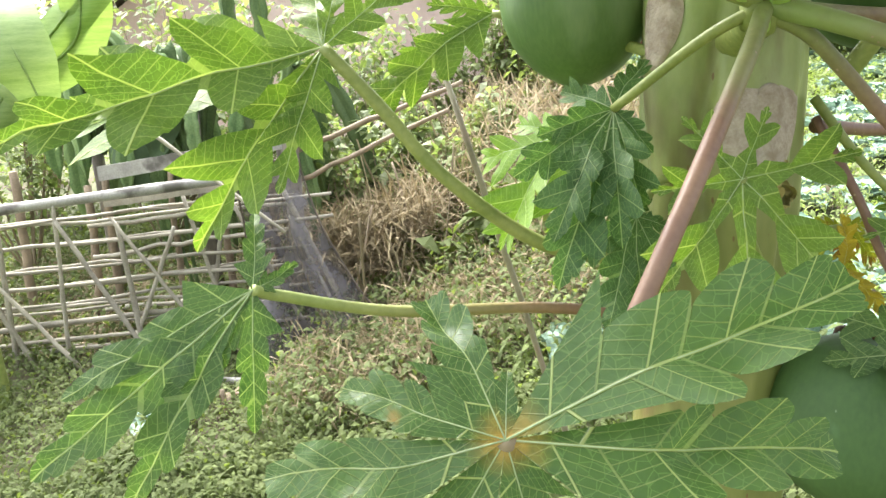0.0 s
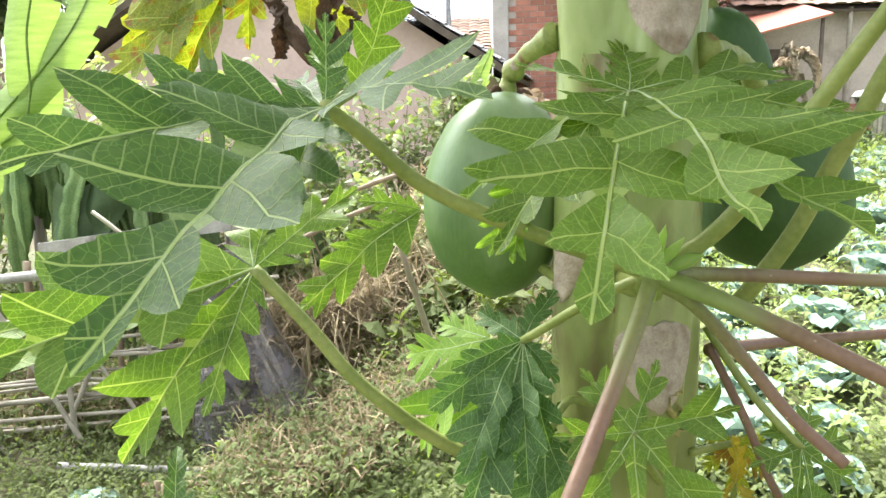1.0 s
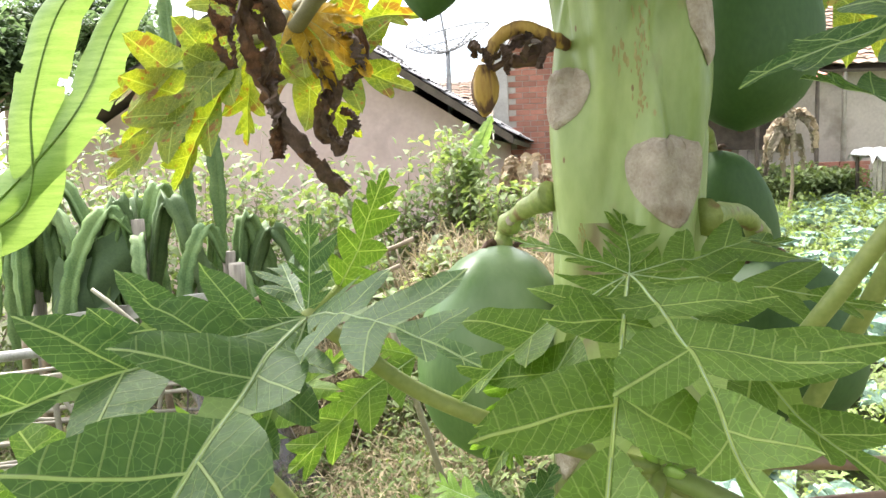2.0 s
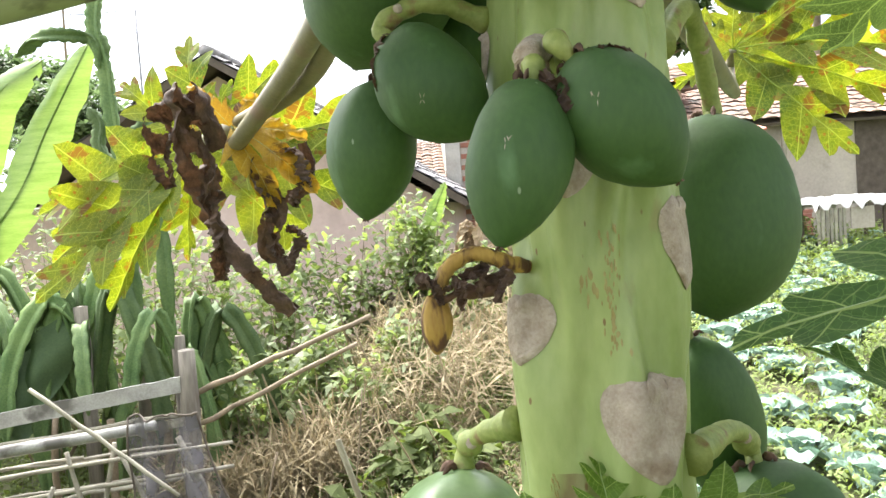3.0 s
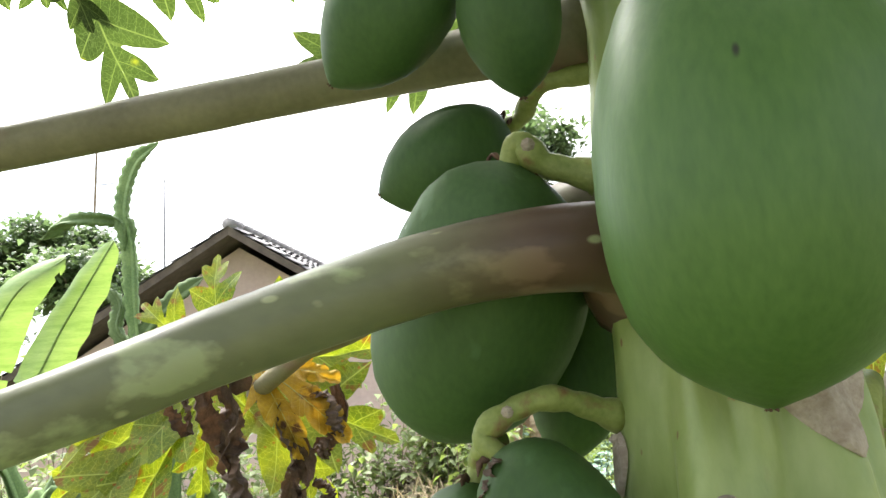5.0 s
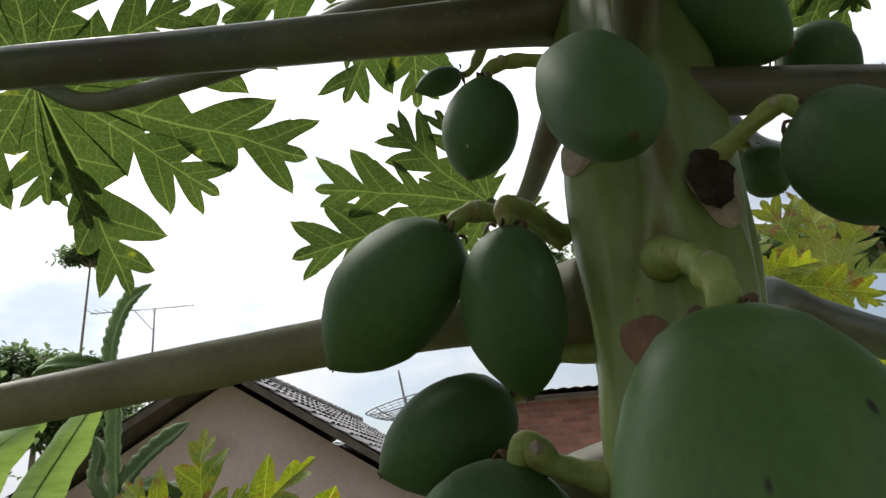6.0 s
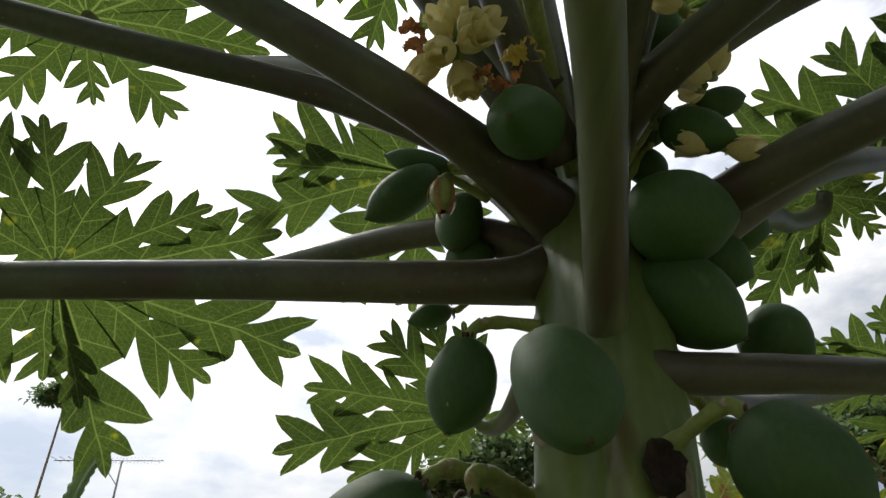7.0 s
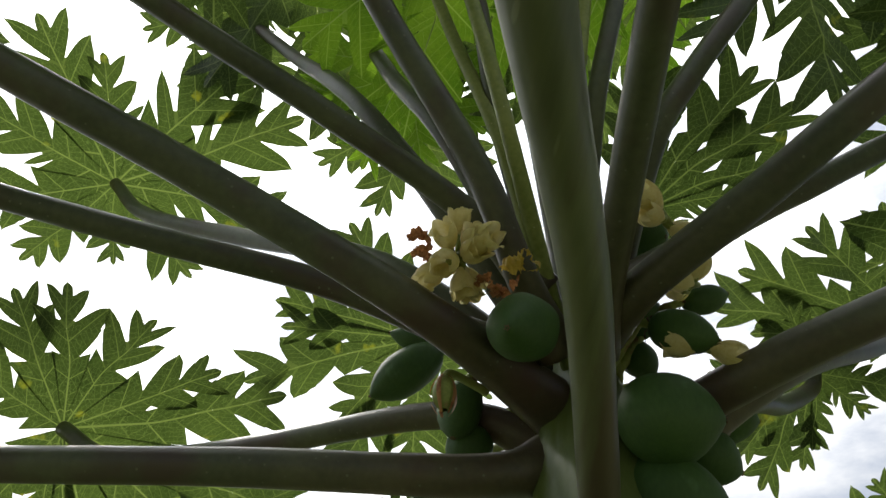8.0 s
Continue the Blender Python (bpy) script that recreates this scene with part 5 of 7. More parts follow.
s = stalk([(0.270, 0.724, 3.078), (0.269, 0.625, 3.105), (0.257, 0.449, 3.132), (0.246, 0.322, 3.140), (0.254, 0.215, 3.198), (0.272, -0.047, 3.342)], 0.018, 0.015, STALK_BACKLIT)
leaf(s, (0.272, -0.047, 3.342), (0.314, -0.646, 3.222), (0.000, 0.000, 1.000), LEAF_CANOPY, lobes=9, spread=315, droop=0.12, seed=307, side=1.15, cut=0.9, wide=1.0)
s = stalk([(0.290, 0.830, 3.120), (0.354, 0.649, 3.323), (0.404, 0.596, 3.407), (0.489, 0.548, 3.523), (0.594, 0.504, 3.674)], 0.017, 0.014, STALK_BACKLIT)
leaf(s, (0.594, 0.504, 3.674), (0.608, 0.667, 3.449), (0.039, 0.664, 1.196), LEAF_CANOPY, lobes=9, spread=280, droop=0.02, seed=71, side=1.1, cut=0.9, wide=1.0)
s = stalk([(0.285, 0.840, 3.150), (0.285, 0.636, 3.356), (0.318, 0.558, 3.520), (0.352, 0.522, 3.699)], 0.014, 0.011, STALK_BACKLIT)
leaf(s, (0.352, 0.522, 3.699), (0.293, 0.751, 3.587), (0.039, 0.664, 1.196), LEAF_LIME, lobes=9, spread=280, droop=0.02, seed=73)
s = stalk([(0.270, 0.840, 3.150), (0.176, 0.669, 3.353), (0.138, 0.580, 3.538), (0.101, 0.569, 3.768)], 0.014, 0.011, STALK_BACKLIT)
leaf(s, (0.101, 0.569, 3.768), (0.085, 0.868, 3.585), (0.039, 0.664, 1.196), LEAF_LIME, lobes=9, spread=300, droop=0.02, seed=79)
s = stalk([(0.280, 0.725, 3.108), (0.317, 0.632, 3.107), (0.401, 0.527, 3.135), (0.495, 0.448, 3.190), (0.672, 0.356, 3.305), (0.903, 0.236, 3.455)], 0.021, 0.017, STALK_BACKLIT)
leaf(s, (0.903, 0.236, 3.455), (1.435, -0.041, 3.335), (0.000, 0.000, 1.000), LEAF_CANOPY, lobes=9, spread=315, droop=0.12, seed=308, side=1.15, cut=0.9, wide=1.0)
s = stalk([(0.284, 0.725, 3.140), (0.460, 0.697, 3.256), (0.577, 0.676, 3.319), (0.704, 0.655, 3.388), (0.936, 0.620, 3.506)], 0.019, 0.015, STALK_BACKLIT)
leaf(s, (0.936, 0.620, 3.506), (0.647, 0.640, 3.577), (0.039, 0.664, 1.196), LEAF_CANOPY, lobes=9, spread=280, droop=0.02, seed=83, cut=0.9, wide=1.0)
s = stalk([(0.308, 0.844, 3.020), (0.383, 0.760, 3.035), (0.461, 0.680, 3.053), (0.544, 0.631, 3.076), (0.735, 0.570, 3.149), (1.003, 0.483, 3.250)], 0.025, 0.02, STALK_BACKLIT)
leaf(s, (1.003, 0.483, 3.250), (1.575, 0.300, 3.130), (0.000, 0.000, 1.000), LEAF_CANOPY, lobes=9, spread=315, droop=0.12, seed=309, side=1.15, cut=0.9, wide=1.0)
s = stalk([(0.320, 0.820, 2.950), (0.489, 0.869, 3.102), (0.622, 1.001, 3.188), (0.718, 1.069, 3.260), (0.732, 1.066, 3.291)], 0.018, 0.012, STALK_BACKLIT)
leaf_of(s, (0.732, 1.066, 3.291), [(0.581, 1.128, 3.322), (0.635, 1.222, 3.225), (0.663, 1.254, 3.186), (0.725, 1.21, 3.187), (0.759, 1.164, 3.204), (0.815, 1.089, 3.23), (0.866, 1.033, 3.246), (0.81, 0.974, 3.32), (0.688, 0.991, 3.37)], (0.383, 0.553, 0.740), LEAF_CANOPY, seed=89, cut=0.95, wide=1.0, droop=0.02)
s = stalk([(0.320, 0.810, 2.980), (0.517, 0.784, 3.103), (0.725, 0.899, 3.228), (0.938, 1.058, 3.378)], 0.02, 0.014, STALK_BACKLIT)
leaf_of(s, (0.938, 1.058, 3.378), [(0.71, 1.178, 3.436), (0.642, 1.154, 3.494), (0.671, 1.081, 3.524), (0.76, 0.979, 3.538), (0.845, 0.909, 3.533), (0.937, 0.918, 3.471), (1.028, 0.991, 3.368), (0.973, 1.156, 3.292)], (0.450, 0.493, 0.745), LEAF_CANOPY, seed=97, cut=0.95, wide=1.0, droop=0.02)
s = stalk([(0.255, 0.744, 2.851), (0.311, 0.743, 2.846), (0.434, 0.773, 2.860), (0.571, 0.816, 2.877), (0.760, 0.832, 2.880), (0.909, 0.845, 2.882)], 0.02, 0.017, STALK_BACKLIT)
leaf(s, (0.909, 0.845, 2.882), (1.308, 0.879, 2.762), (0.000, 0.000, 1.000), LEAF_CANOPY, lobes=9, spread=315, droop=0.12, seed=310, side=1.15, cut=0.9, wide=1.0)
s = stalk([(0.300, 0.760, 2.620), (0.345, 0.819, 2.690), (0.426, 0.882, 2.684), (0.561, 0.980, 2.673), (0.791, 1.064, 2.620), (0.929, 1.115, 2.589)], 0.024, 0.018, STALK_BACKLIT)
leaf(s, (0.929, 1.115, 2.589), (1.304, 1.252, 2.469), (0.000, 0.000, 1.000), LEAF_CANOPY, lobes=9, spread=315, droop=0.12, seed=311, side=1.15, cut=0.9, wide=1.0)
s = stalk([(0.310, 0.810, 2.890), (0.560, 1.120, 2.960), (0.999, 1.450, 3.136), (1.119, 1.5, 3.196)], 0.017, 0.012, STALK_BACKLIT)
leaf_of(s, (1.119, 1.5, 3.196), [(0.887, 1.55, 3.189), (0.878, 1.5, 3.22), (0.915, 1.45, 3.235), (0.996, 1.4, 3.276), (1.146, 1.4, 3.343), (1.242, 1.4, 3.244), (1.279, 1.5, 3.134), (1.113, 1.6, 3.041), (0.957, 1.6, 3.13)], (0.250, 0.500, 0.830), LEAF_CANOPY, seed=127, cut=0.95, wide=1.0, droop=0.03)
s = stalk([(0.250, 0.800, 2.980), (0.238, 1.072, 2.970), (0.238, 1.284, 2.990), (0.224, 1.435, 3.025), (0.203, 1.477, 3.063)], 0.018, 0.012, STALK_BACKLIT)
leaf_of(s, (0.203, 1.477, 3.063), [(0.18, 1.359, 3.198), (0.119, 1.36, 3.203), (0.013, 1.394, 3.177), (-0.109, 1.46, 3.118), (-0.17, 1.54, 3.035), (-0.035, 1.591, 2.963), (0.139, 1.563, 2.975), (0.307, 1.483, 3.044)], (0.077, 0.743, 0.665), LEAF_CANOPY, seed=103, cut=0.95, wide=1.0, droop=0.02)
s = stalk([(0.250, 0.850, 3.050), (0.183, 0.982, 3.228), (0.145, 1.178, 3.391), (0.084, 1.298, 3.484)], 0.018, 0.012, STALK_BACKLIT)
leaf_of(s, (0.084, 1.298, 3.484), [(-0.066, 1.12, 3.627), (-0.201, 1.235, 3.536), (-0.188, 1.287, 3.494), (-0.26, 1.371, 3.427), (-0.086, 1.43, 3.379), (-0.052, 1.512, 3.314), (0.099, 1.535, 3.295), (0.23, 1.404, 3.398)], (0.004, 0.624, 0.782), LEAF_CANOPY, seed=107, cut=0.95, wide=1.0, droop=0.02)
s = stalk([(0.250, 0.840, 3.150), (-0.001, 0.748, 3.485), (-0.184, 0.894, 3.849), (-0.358, 0.968, 4.121)], 0.016, 0.011, STALK_BACKLIT)
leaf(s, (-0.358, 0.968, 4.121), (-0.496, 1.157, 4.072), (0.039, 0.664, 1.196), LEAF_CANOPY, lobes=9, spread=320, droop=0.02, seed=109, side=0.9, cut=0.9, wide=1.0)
s = stalk([(0.290, 0.840, 3.120), (0.363, 0.800, 3.321), (0.439, 0.904, 3.480)], 0.014, 0.01, STALK_BACKLIT)
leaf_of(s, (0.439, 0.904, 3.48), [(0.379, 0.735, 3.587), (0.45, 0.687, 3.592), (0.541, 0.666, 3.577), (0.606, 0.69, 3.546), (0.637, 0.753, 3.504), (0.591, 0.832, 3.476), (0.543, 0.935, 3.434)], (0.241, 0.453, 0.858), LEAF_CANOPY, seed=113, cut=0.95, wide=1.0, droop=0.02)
s = stalk([(0.280, 0.840, 3.160), (0.156, 0.891, 3.612), (0.033, 0.942, 3.903)], 0.012, 0.009, STALK_BACKLIT)
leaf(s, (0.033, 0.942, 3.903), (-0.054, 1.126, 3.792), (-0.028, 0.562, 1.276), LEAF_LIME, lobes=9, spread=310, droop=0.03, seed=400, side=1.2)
s = stalk([(0.280, 0.840, 3.160), (0.260, 0.869, 3.651), (0.239, 0.898, 3.982)], 0.012, 0.009, STALK_BACKLIT)
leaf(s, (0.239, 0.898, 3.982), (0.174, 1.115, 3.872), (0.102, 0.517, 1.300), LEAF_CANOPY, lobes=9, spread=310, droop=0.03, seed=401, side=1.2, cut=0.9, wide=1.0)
s = stalk([(0.280, 0.840, 3.160), (0.348, 0.874, 3.691), (0.416, 0.908, 4.062)], 0.012, 0.009, STALK_BACKLIT)
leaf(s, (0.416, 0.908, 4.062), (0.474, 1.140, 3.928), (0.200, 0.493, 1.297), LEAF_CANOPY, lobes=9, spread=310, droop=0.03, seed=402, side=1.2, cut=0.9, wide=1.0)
s = stalk([(0.280, 0.840, 3.160), (0.169, 0.973, 3.645), (0.059, 1.106, 3.970)], 0.012, 0.009, STALK_BACKLIT)
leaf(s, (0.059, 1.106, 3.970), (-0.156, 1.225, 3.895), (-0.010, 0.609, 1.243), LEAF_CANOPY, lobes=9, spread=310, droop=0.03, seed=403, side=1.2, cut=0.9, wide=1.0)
sap_streak(-92, 2.235, 2.145, 0.010, 60)
sap_streak(-106, 2.205, 2.180, 0.012, 10)
sap_streak(-132, 2.062, 2.036, 0.005)
sap_streak(-112, 2.416, 2.413, 0.004)
stalk([(0.270, 0.830, 3.100), (0.191, 0.642, 3.241), (0.151, 0.570, 3.367), (0.114, 0.521, 3.514), (0.077, 0.432, 3.714)], 0.0105, 0.008, STALK_GREEN)
stalk([(0.265, 0.840, 3.120), (0.181, 0.670, 3.312), (0.106, 0.620, 3.516), (0.053, 0.572, 3.657)], 0.0105, 0.008, STALK_GREEN)
stalk([(0.285, 0.840, 3.120), (0.252, 0.652, 3.286), (0.271, 0.576, 3.463), (0.285, 0.510, 3.609)], 0.0105, 0.008, STALK_GREEN)
def rag(name, pts, width, mat, seed, twist=2.0, label="", torn=0.40, rough=1.0, owner=None):
    """A torn, crumpled strip of dead leaf along a line."""
    path = spline(pts, 30)
    rng = random.Random(seed)
    g = Geo()
    n = len(path)
    cols = 23
    ph = rng.uniform(0, 6)

    def at(i, j):
        t = i / (n - 1)
        p = path[i]
        d = (path[min(i + 1, n - 1)] - path[max(i - 1, 0)]).normalized()
        s = d.cross(Vector((0, -1, 0.2))).normalized()
        u = d.cross(s)
        v = j / (cols - 1) - 0.5
        a = ph + twist * t + 1.1 * noise.noise(Vector((t * 4, seed, 0)))
        w = width * (0.35 + 0.65 * math.sin(math.pi * min(1, 0.12 + 0.86 * t))) * (1 + rough * 0.55 * noise.noise(Vector((t * 9, seed, v * 6))) + rough * 0.3 * noise.noise(Vector((t * 40, seed, v * 2))))
        v = j / (cols - 1) - 0.5
        side = s * math.cos(a) + u * math.sin(a)
        off = u * math.cos(a) - s * math.sin(a)
        curl = width * 0.7 * (v * v * 2.2 - 0.2) + rough * width * 0.30 * noise.noise(Vector((t * 14, v * 3, seed))) + rough * width * 0.16 * noise.noise(Vector((t * 34, v * 8, seed)))
        return p + side * (v * w) + off * curl

    g.grid(n, cols, at)
    keep = [k for k, f in enumerate(g.f) if noise.noise(g.v[f[0]] * 24 + Vector((seed, 0, 0))) < torn]
    g.f, g.s = [g.f[k] for k in keep], [g.s[k] for k in keep]
    return part(name, g.mesh(name, mat), owner or papaya, label)


# flowers
flower_cluster((0.116, 0.648, 3.138), 12, 24)
flower_cluster((0.389, 0.714, 3.079), 2, 14)
flower_cluster((0.350, 0.642, 3.204), 4, 16)
flower_cluster((0.390, 0.718, 3.168), 3, 81)
flower_cluster((0.378, 0.674, 3.138), 2, 66)

for k, p in enumerate(((0.153, 0.660, 3.093), (0.172, 0.650, 3.097), (0.136, 0.660, 3.107), (0.064, 0.660, 3.166), (0.069, 0.660, 3.141))):
    p = Vector(p)
    rag("dry_remnant", [p, p + Vector((0.010, -0.006, 0.004)), p + Vector((0.020, -0.004, -0.004 + 0.006 * (k % 2))), p + Vector((0.026, 0.002, -0.012))], 0.013, M_RUSTY, 130 + k, 3, "wilted rusty flower remains")
# spent flower bud with dry petals along its sides
g = Geo()
c = Vector((0.109, 0.720, 3.014))
g.grid(11, 20, lambda i, j: c + Vector((math.cos(j * math.pi / 10), math.sin(j * math.pi / 10), 0)) * 0.0125 * math.sin(math.pi * (0.04 + 0.90 * i / 10)) ** 0.7 + Vector((0, 0, 0.020 - 0.040 * i / 10)), wrap=True)
bud = part("spent_bud", g.mesh("spent_bud", M_STALK_FRUIT), papaya, "small green ovary striped with drying petals")
for q in range(5):
    g = Geo()
    a = q * 1.257 + 0.5
    g.grid(9, 5, lambda i, j: c + Vector((math.cos(a + (j / 2 - 1) * 0.17), math.sin(a + (j / 2 - 1) * 0.17), 0)) * (0.0018 + 0.0128 * math.sin(math.pi * (0.06 + 0.88 * i / 8)) ** 0.7) + Vector((0, 0, 0.019 - 0.044 * i / 8)))
    part("dry_petal", g.mesh("dry_petal", M_RUSTY), bud, "rust-edged drying petal")
stalk([c + Vector((0, 0, 0.018)), c + Vector((0.01, 0.02, 0.035)), c + Vector((0.05, 0.06, 0.04))], 0.004, 0.005, STALK_GREEN)

# withered bud on a browned stub
g = Geo()
g.tube(spline([(0.200, 0.66, 2.205), (0.175, 0.632, 2.213), (0.150, 0.628, 2.222), (0.131, 0.630, 2.213), (0.122, 0.630, 2.195)], 5), [0.0056 * (1 + 0.35 * noise.noise(Vector((i * 0.9, 0, 0)))) for i in range(21)], 9)
g.tube(spline([(0.172, 0.632, 2.205), (0.156, 0.626, 2.194), (0.140, 0.628, 2.196), (0.126, 0.630, 2.190)], 4), [0.003, 0.0036, 0.0045, 0.006, 0.004, 0.0036, 0.0055, 0.006, 0.0045, 0.003, 0.0026, 0.003, 0.003], 7, 1)
stub = part("withered_stub", g.mesh("withered_stub", [M_BUD, M_CALYX]), papaya, "browned stub of a dropped fruit stalk")
g = Geo()
g.grid(15, 36, lambda i, j: Vector((0.119, 0.630, 2.194 - 0.042 * i / 14)) + Vector((math.cos(j * math.pi / 18), math.sin(j * math.pi / 18), 0)) * (0.0125 * math.sin(math.pi * (0.10 + 0.88 * i / 14)) ** 0.7 * (1 - 0.16 * abs(math.sin(j * math.pi / 12)) ** 0.5) * (1 + 0.10 * noise.noise(Vector((j * 0.5, i * 0.3, 3))))), wrap=True)
part("withered_bud", g.mesh("withered_bud", M_BUD), stub, "shrivelled golden bud")


BR = "shrivelled dark brown dead leaf lobe"
rag("dead_lobe", [(-0.33, 1.74, 2.43), (-0.37, 1.70, 2.55), (-0.40, 1.68, 2.52), (-0.385, 1.70, 2.42), (-0.37, 1.72, 2.33), (-0.335, 1.72, 2.22), (-0.26, 1.72, 2.13), (-0.20, 1.73, 2.06)], 0.072, M_DEAD, 1, 5, BR)
rag("dead_lobe", [(-0.36, 1.74, 2.40), (-0.36, 1.71, 2.30), (-0.345, 1.70, 2.22), (-0.35, 1.71, 2.14)], 0.06, M_DEAD, 2, 4, BR)
rag("dead_lobe", [(-0.34, 1.76, 2.45), (-0.40, 1.72, 2.52), (-0.45, 1.70, 2.50), (-0.455, 1.71, 2.42), (-0.44, 1.72, 2.35)], 0.06, M_DEAD, 3, 2, BR)
rag("dead_lobe", [(-0.27, 1.73, 2.40), (-0.25, 1.70, 2.36), (-0.225, 1.70, 2.28), (-0.24, 1.71, 2.20), (-0.20, 1.71, 2.17), (-0.175, 1.71, 2.22)], 0.05, M_DEAD, 4, 4, BR)
rag("dead_lobe", [(-0.20, 1.72, 2.42), (-0.155, 1.70, 2.39), (-0.15, 1.70, 2.33), (-0.18, 1.70, 2.29)], 0.05, M_DEAD, 5, 2, BR)
rag("dead_lobe", [(-0.15, 1.72, 2.427), (-0.136, 1.72, 2.372), (-0.151, 1.72, 2.325), (-0.188, 1.72, 2.31), (-0.22, 1.72, 2.288), (-0.236, 1.72, 2.23), (-0.216, 1.72, 2.18), (-0.206, 1.72, 2.156)], 0.035, M_DEAD, 10, 3, BR)
rag("dead_lobe", [(-0.199, 1.72, 2.251), (-0.17, 1.72, 2.231), (-0.169, 1.72, 2.201), (-0.197, 1.72, 2.193)], 0.028, M_DEAD, 19, 2, BR)

leaf_of(papaya, (-0.309, 1.74, 2.475), [(-0.128, 1.7, 2.317), (-0.141, 1.74, 2.43), (-0.218, 1.7, 2.289), (-0.405, 1.76, 2.57), (-0.262, 1.78, 2.55)], (0.100, -0.900, 0.450), M_DEAD_GOLD, seed=121, cut=0.6, wide=1.0, droop=0.35, crumple=0.016, style="broad")

for k, (dx_, dz_) in enumerate(((0.008, 0.0), (-0.006, 0.004), (0.020, 0.008), (0.030, 0.004))):
    rag("dry_remnant", [(0.119 + dx_, 0.628, 2.196 + dz_), (0.122 + dx_ * 1.6, 0.618, 2.203 + dz_), (0.128 + dx_ * 1.3, 0.615, 2.196 + dz_), (0.131 + dx_, 0.618, 2.184 + dz_)], 0.010, M_DEAD, 90 + k, 3, "dried brown flower remains")
rag("dry_remnant", [(0.212, 0.562, 2.338), (0.222, 0.548, 2.334), (0.236, 0.545, 2.336), (0.246, 0.548, 2.339)], 0.017, M_DEAD, 11, 2, "dried brown flower remains")
rag("dry_remnant", [(0.222, 0.550, 2.333), (0.228, 0.538, 2.325), (0.232, 0.533, 2.312)], 0.015, M_DEAD, 12, 2, "dried brown flower remains")
rag("dry_remnant", [(0.196, 0.552, 2.330), (0.184, 0.542, 2.328), (0.174, 0.540, 2.318)], 0.013, M_DEAD, 16, 2, "dried brown flower remains")
rag("dry_remnant", [(0.192, 0.556, 2.328), (0.203, 0.540, 2.322), (0.206, 0.534, 2.305)], 0.012, M_DEAD, 17, 3, "dried brown flower remains")
DRIED = [(0.272, 0.591, 1.775), (0.264, 0.585, 1.759), (0.281, 0.594, 1.743), (0.269, 0.587, 1.731)]
rag("dry_remnant", DRIED, 0.016, M_RUST, 18, 4, "curled rusty dry scrap on the trunk")
rag("dry_remnant", [(0.098, 0.672, 2.388), (0.092, 0.668, 2.375), (0.090, 0.668, 2.355), (0.094, 0.668, 2.345)], 0.014, M_DEAD, 13, 2, "dried brown flower remains")
rag("dry_remnant", [(0.380, 0.730, 2.500), (0.372, 0.715, 2.478), (0.368, 0.712, 2.455)], 0.014, M_DEAD, 14, 2, "dried brown flower remains")
rag("dry_remnant", [(0.17, 0.655, 3.135), (0.175, 0.635, 3.12), (0.185, 0.63, 3.118), (0.20, 0.64, 3.115)], 0.022, M_DEAD_GOLD, 15, 2, "wilted rusty flower remains")
g = Geo()
path = spline([(0.212, 0.640, 2.360), (0.198, 0.600, 2.356), (0.191, 0.578, 2.349), (0.187, 0.570, 2.338)], 6)
g.tube(path, [(0.0086 if i < 16 else 0.0070) * (1 + 0.22 * noise.noise(p * 90)) for i, p in enumerate(path)], 14)
part("cut_stub", g.mesh("cut_stub", M_SCAR), papaya, "pale corky stub of a broken fruit stalk")
g = Geo()
g.grid(11, 28, lambda i, j: trunk_skin(radians(-80) + 0.21 * math.sin(math.pi * i / 20) * (1 + 0.30 * noise.noise(Vector((math.cos(j * math.pi / 14) * 1.7, math.sin(j * math.pi / 14) * 1.7, 2)))) * math.cos(math.pi * j / 14), 2.745 + 0.022 * math.sin(math.pi * i / 20) * (1 + 0.30 * noise.noise(Vector((math.cos(j * math.pi / 14) * 1.7, math.sin(j * math.pi / 14) * 1.7, 2)))) * math.sin(math.pi * j / 14), 0.0085 + 0.007 * math.sin(math.pi * i / 11) ** 2 * (1 + 1.2 * noise.noise(Vector((math.cos(j * math.pi / 14) * i * 0.4, math.sin(j * math.pi / 14) * i * 0.4, 3))))), wrap=True)
part("rotted_stub", g.mesh("rotted_stub", M_ROT), papaya, "dark rotted hollow stub")

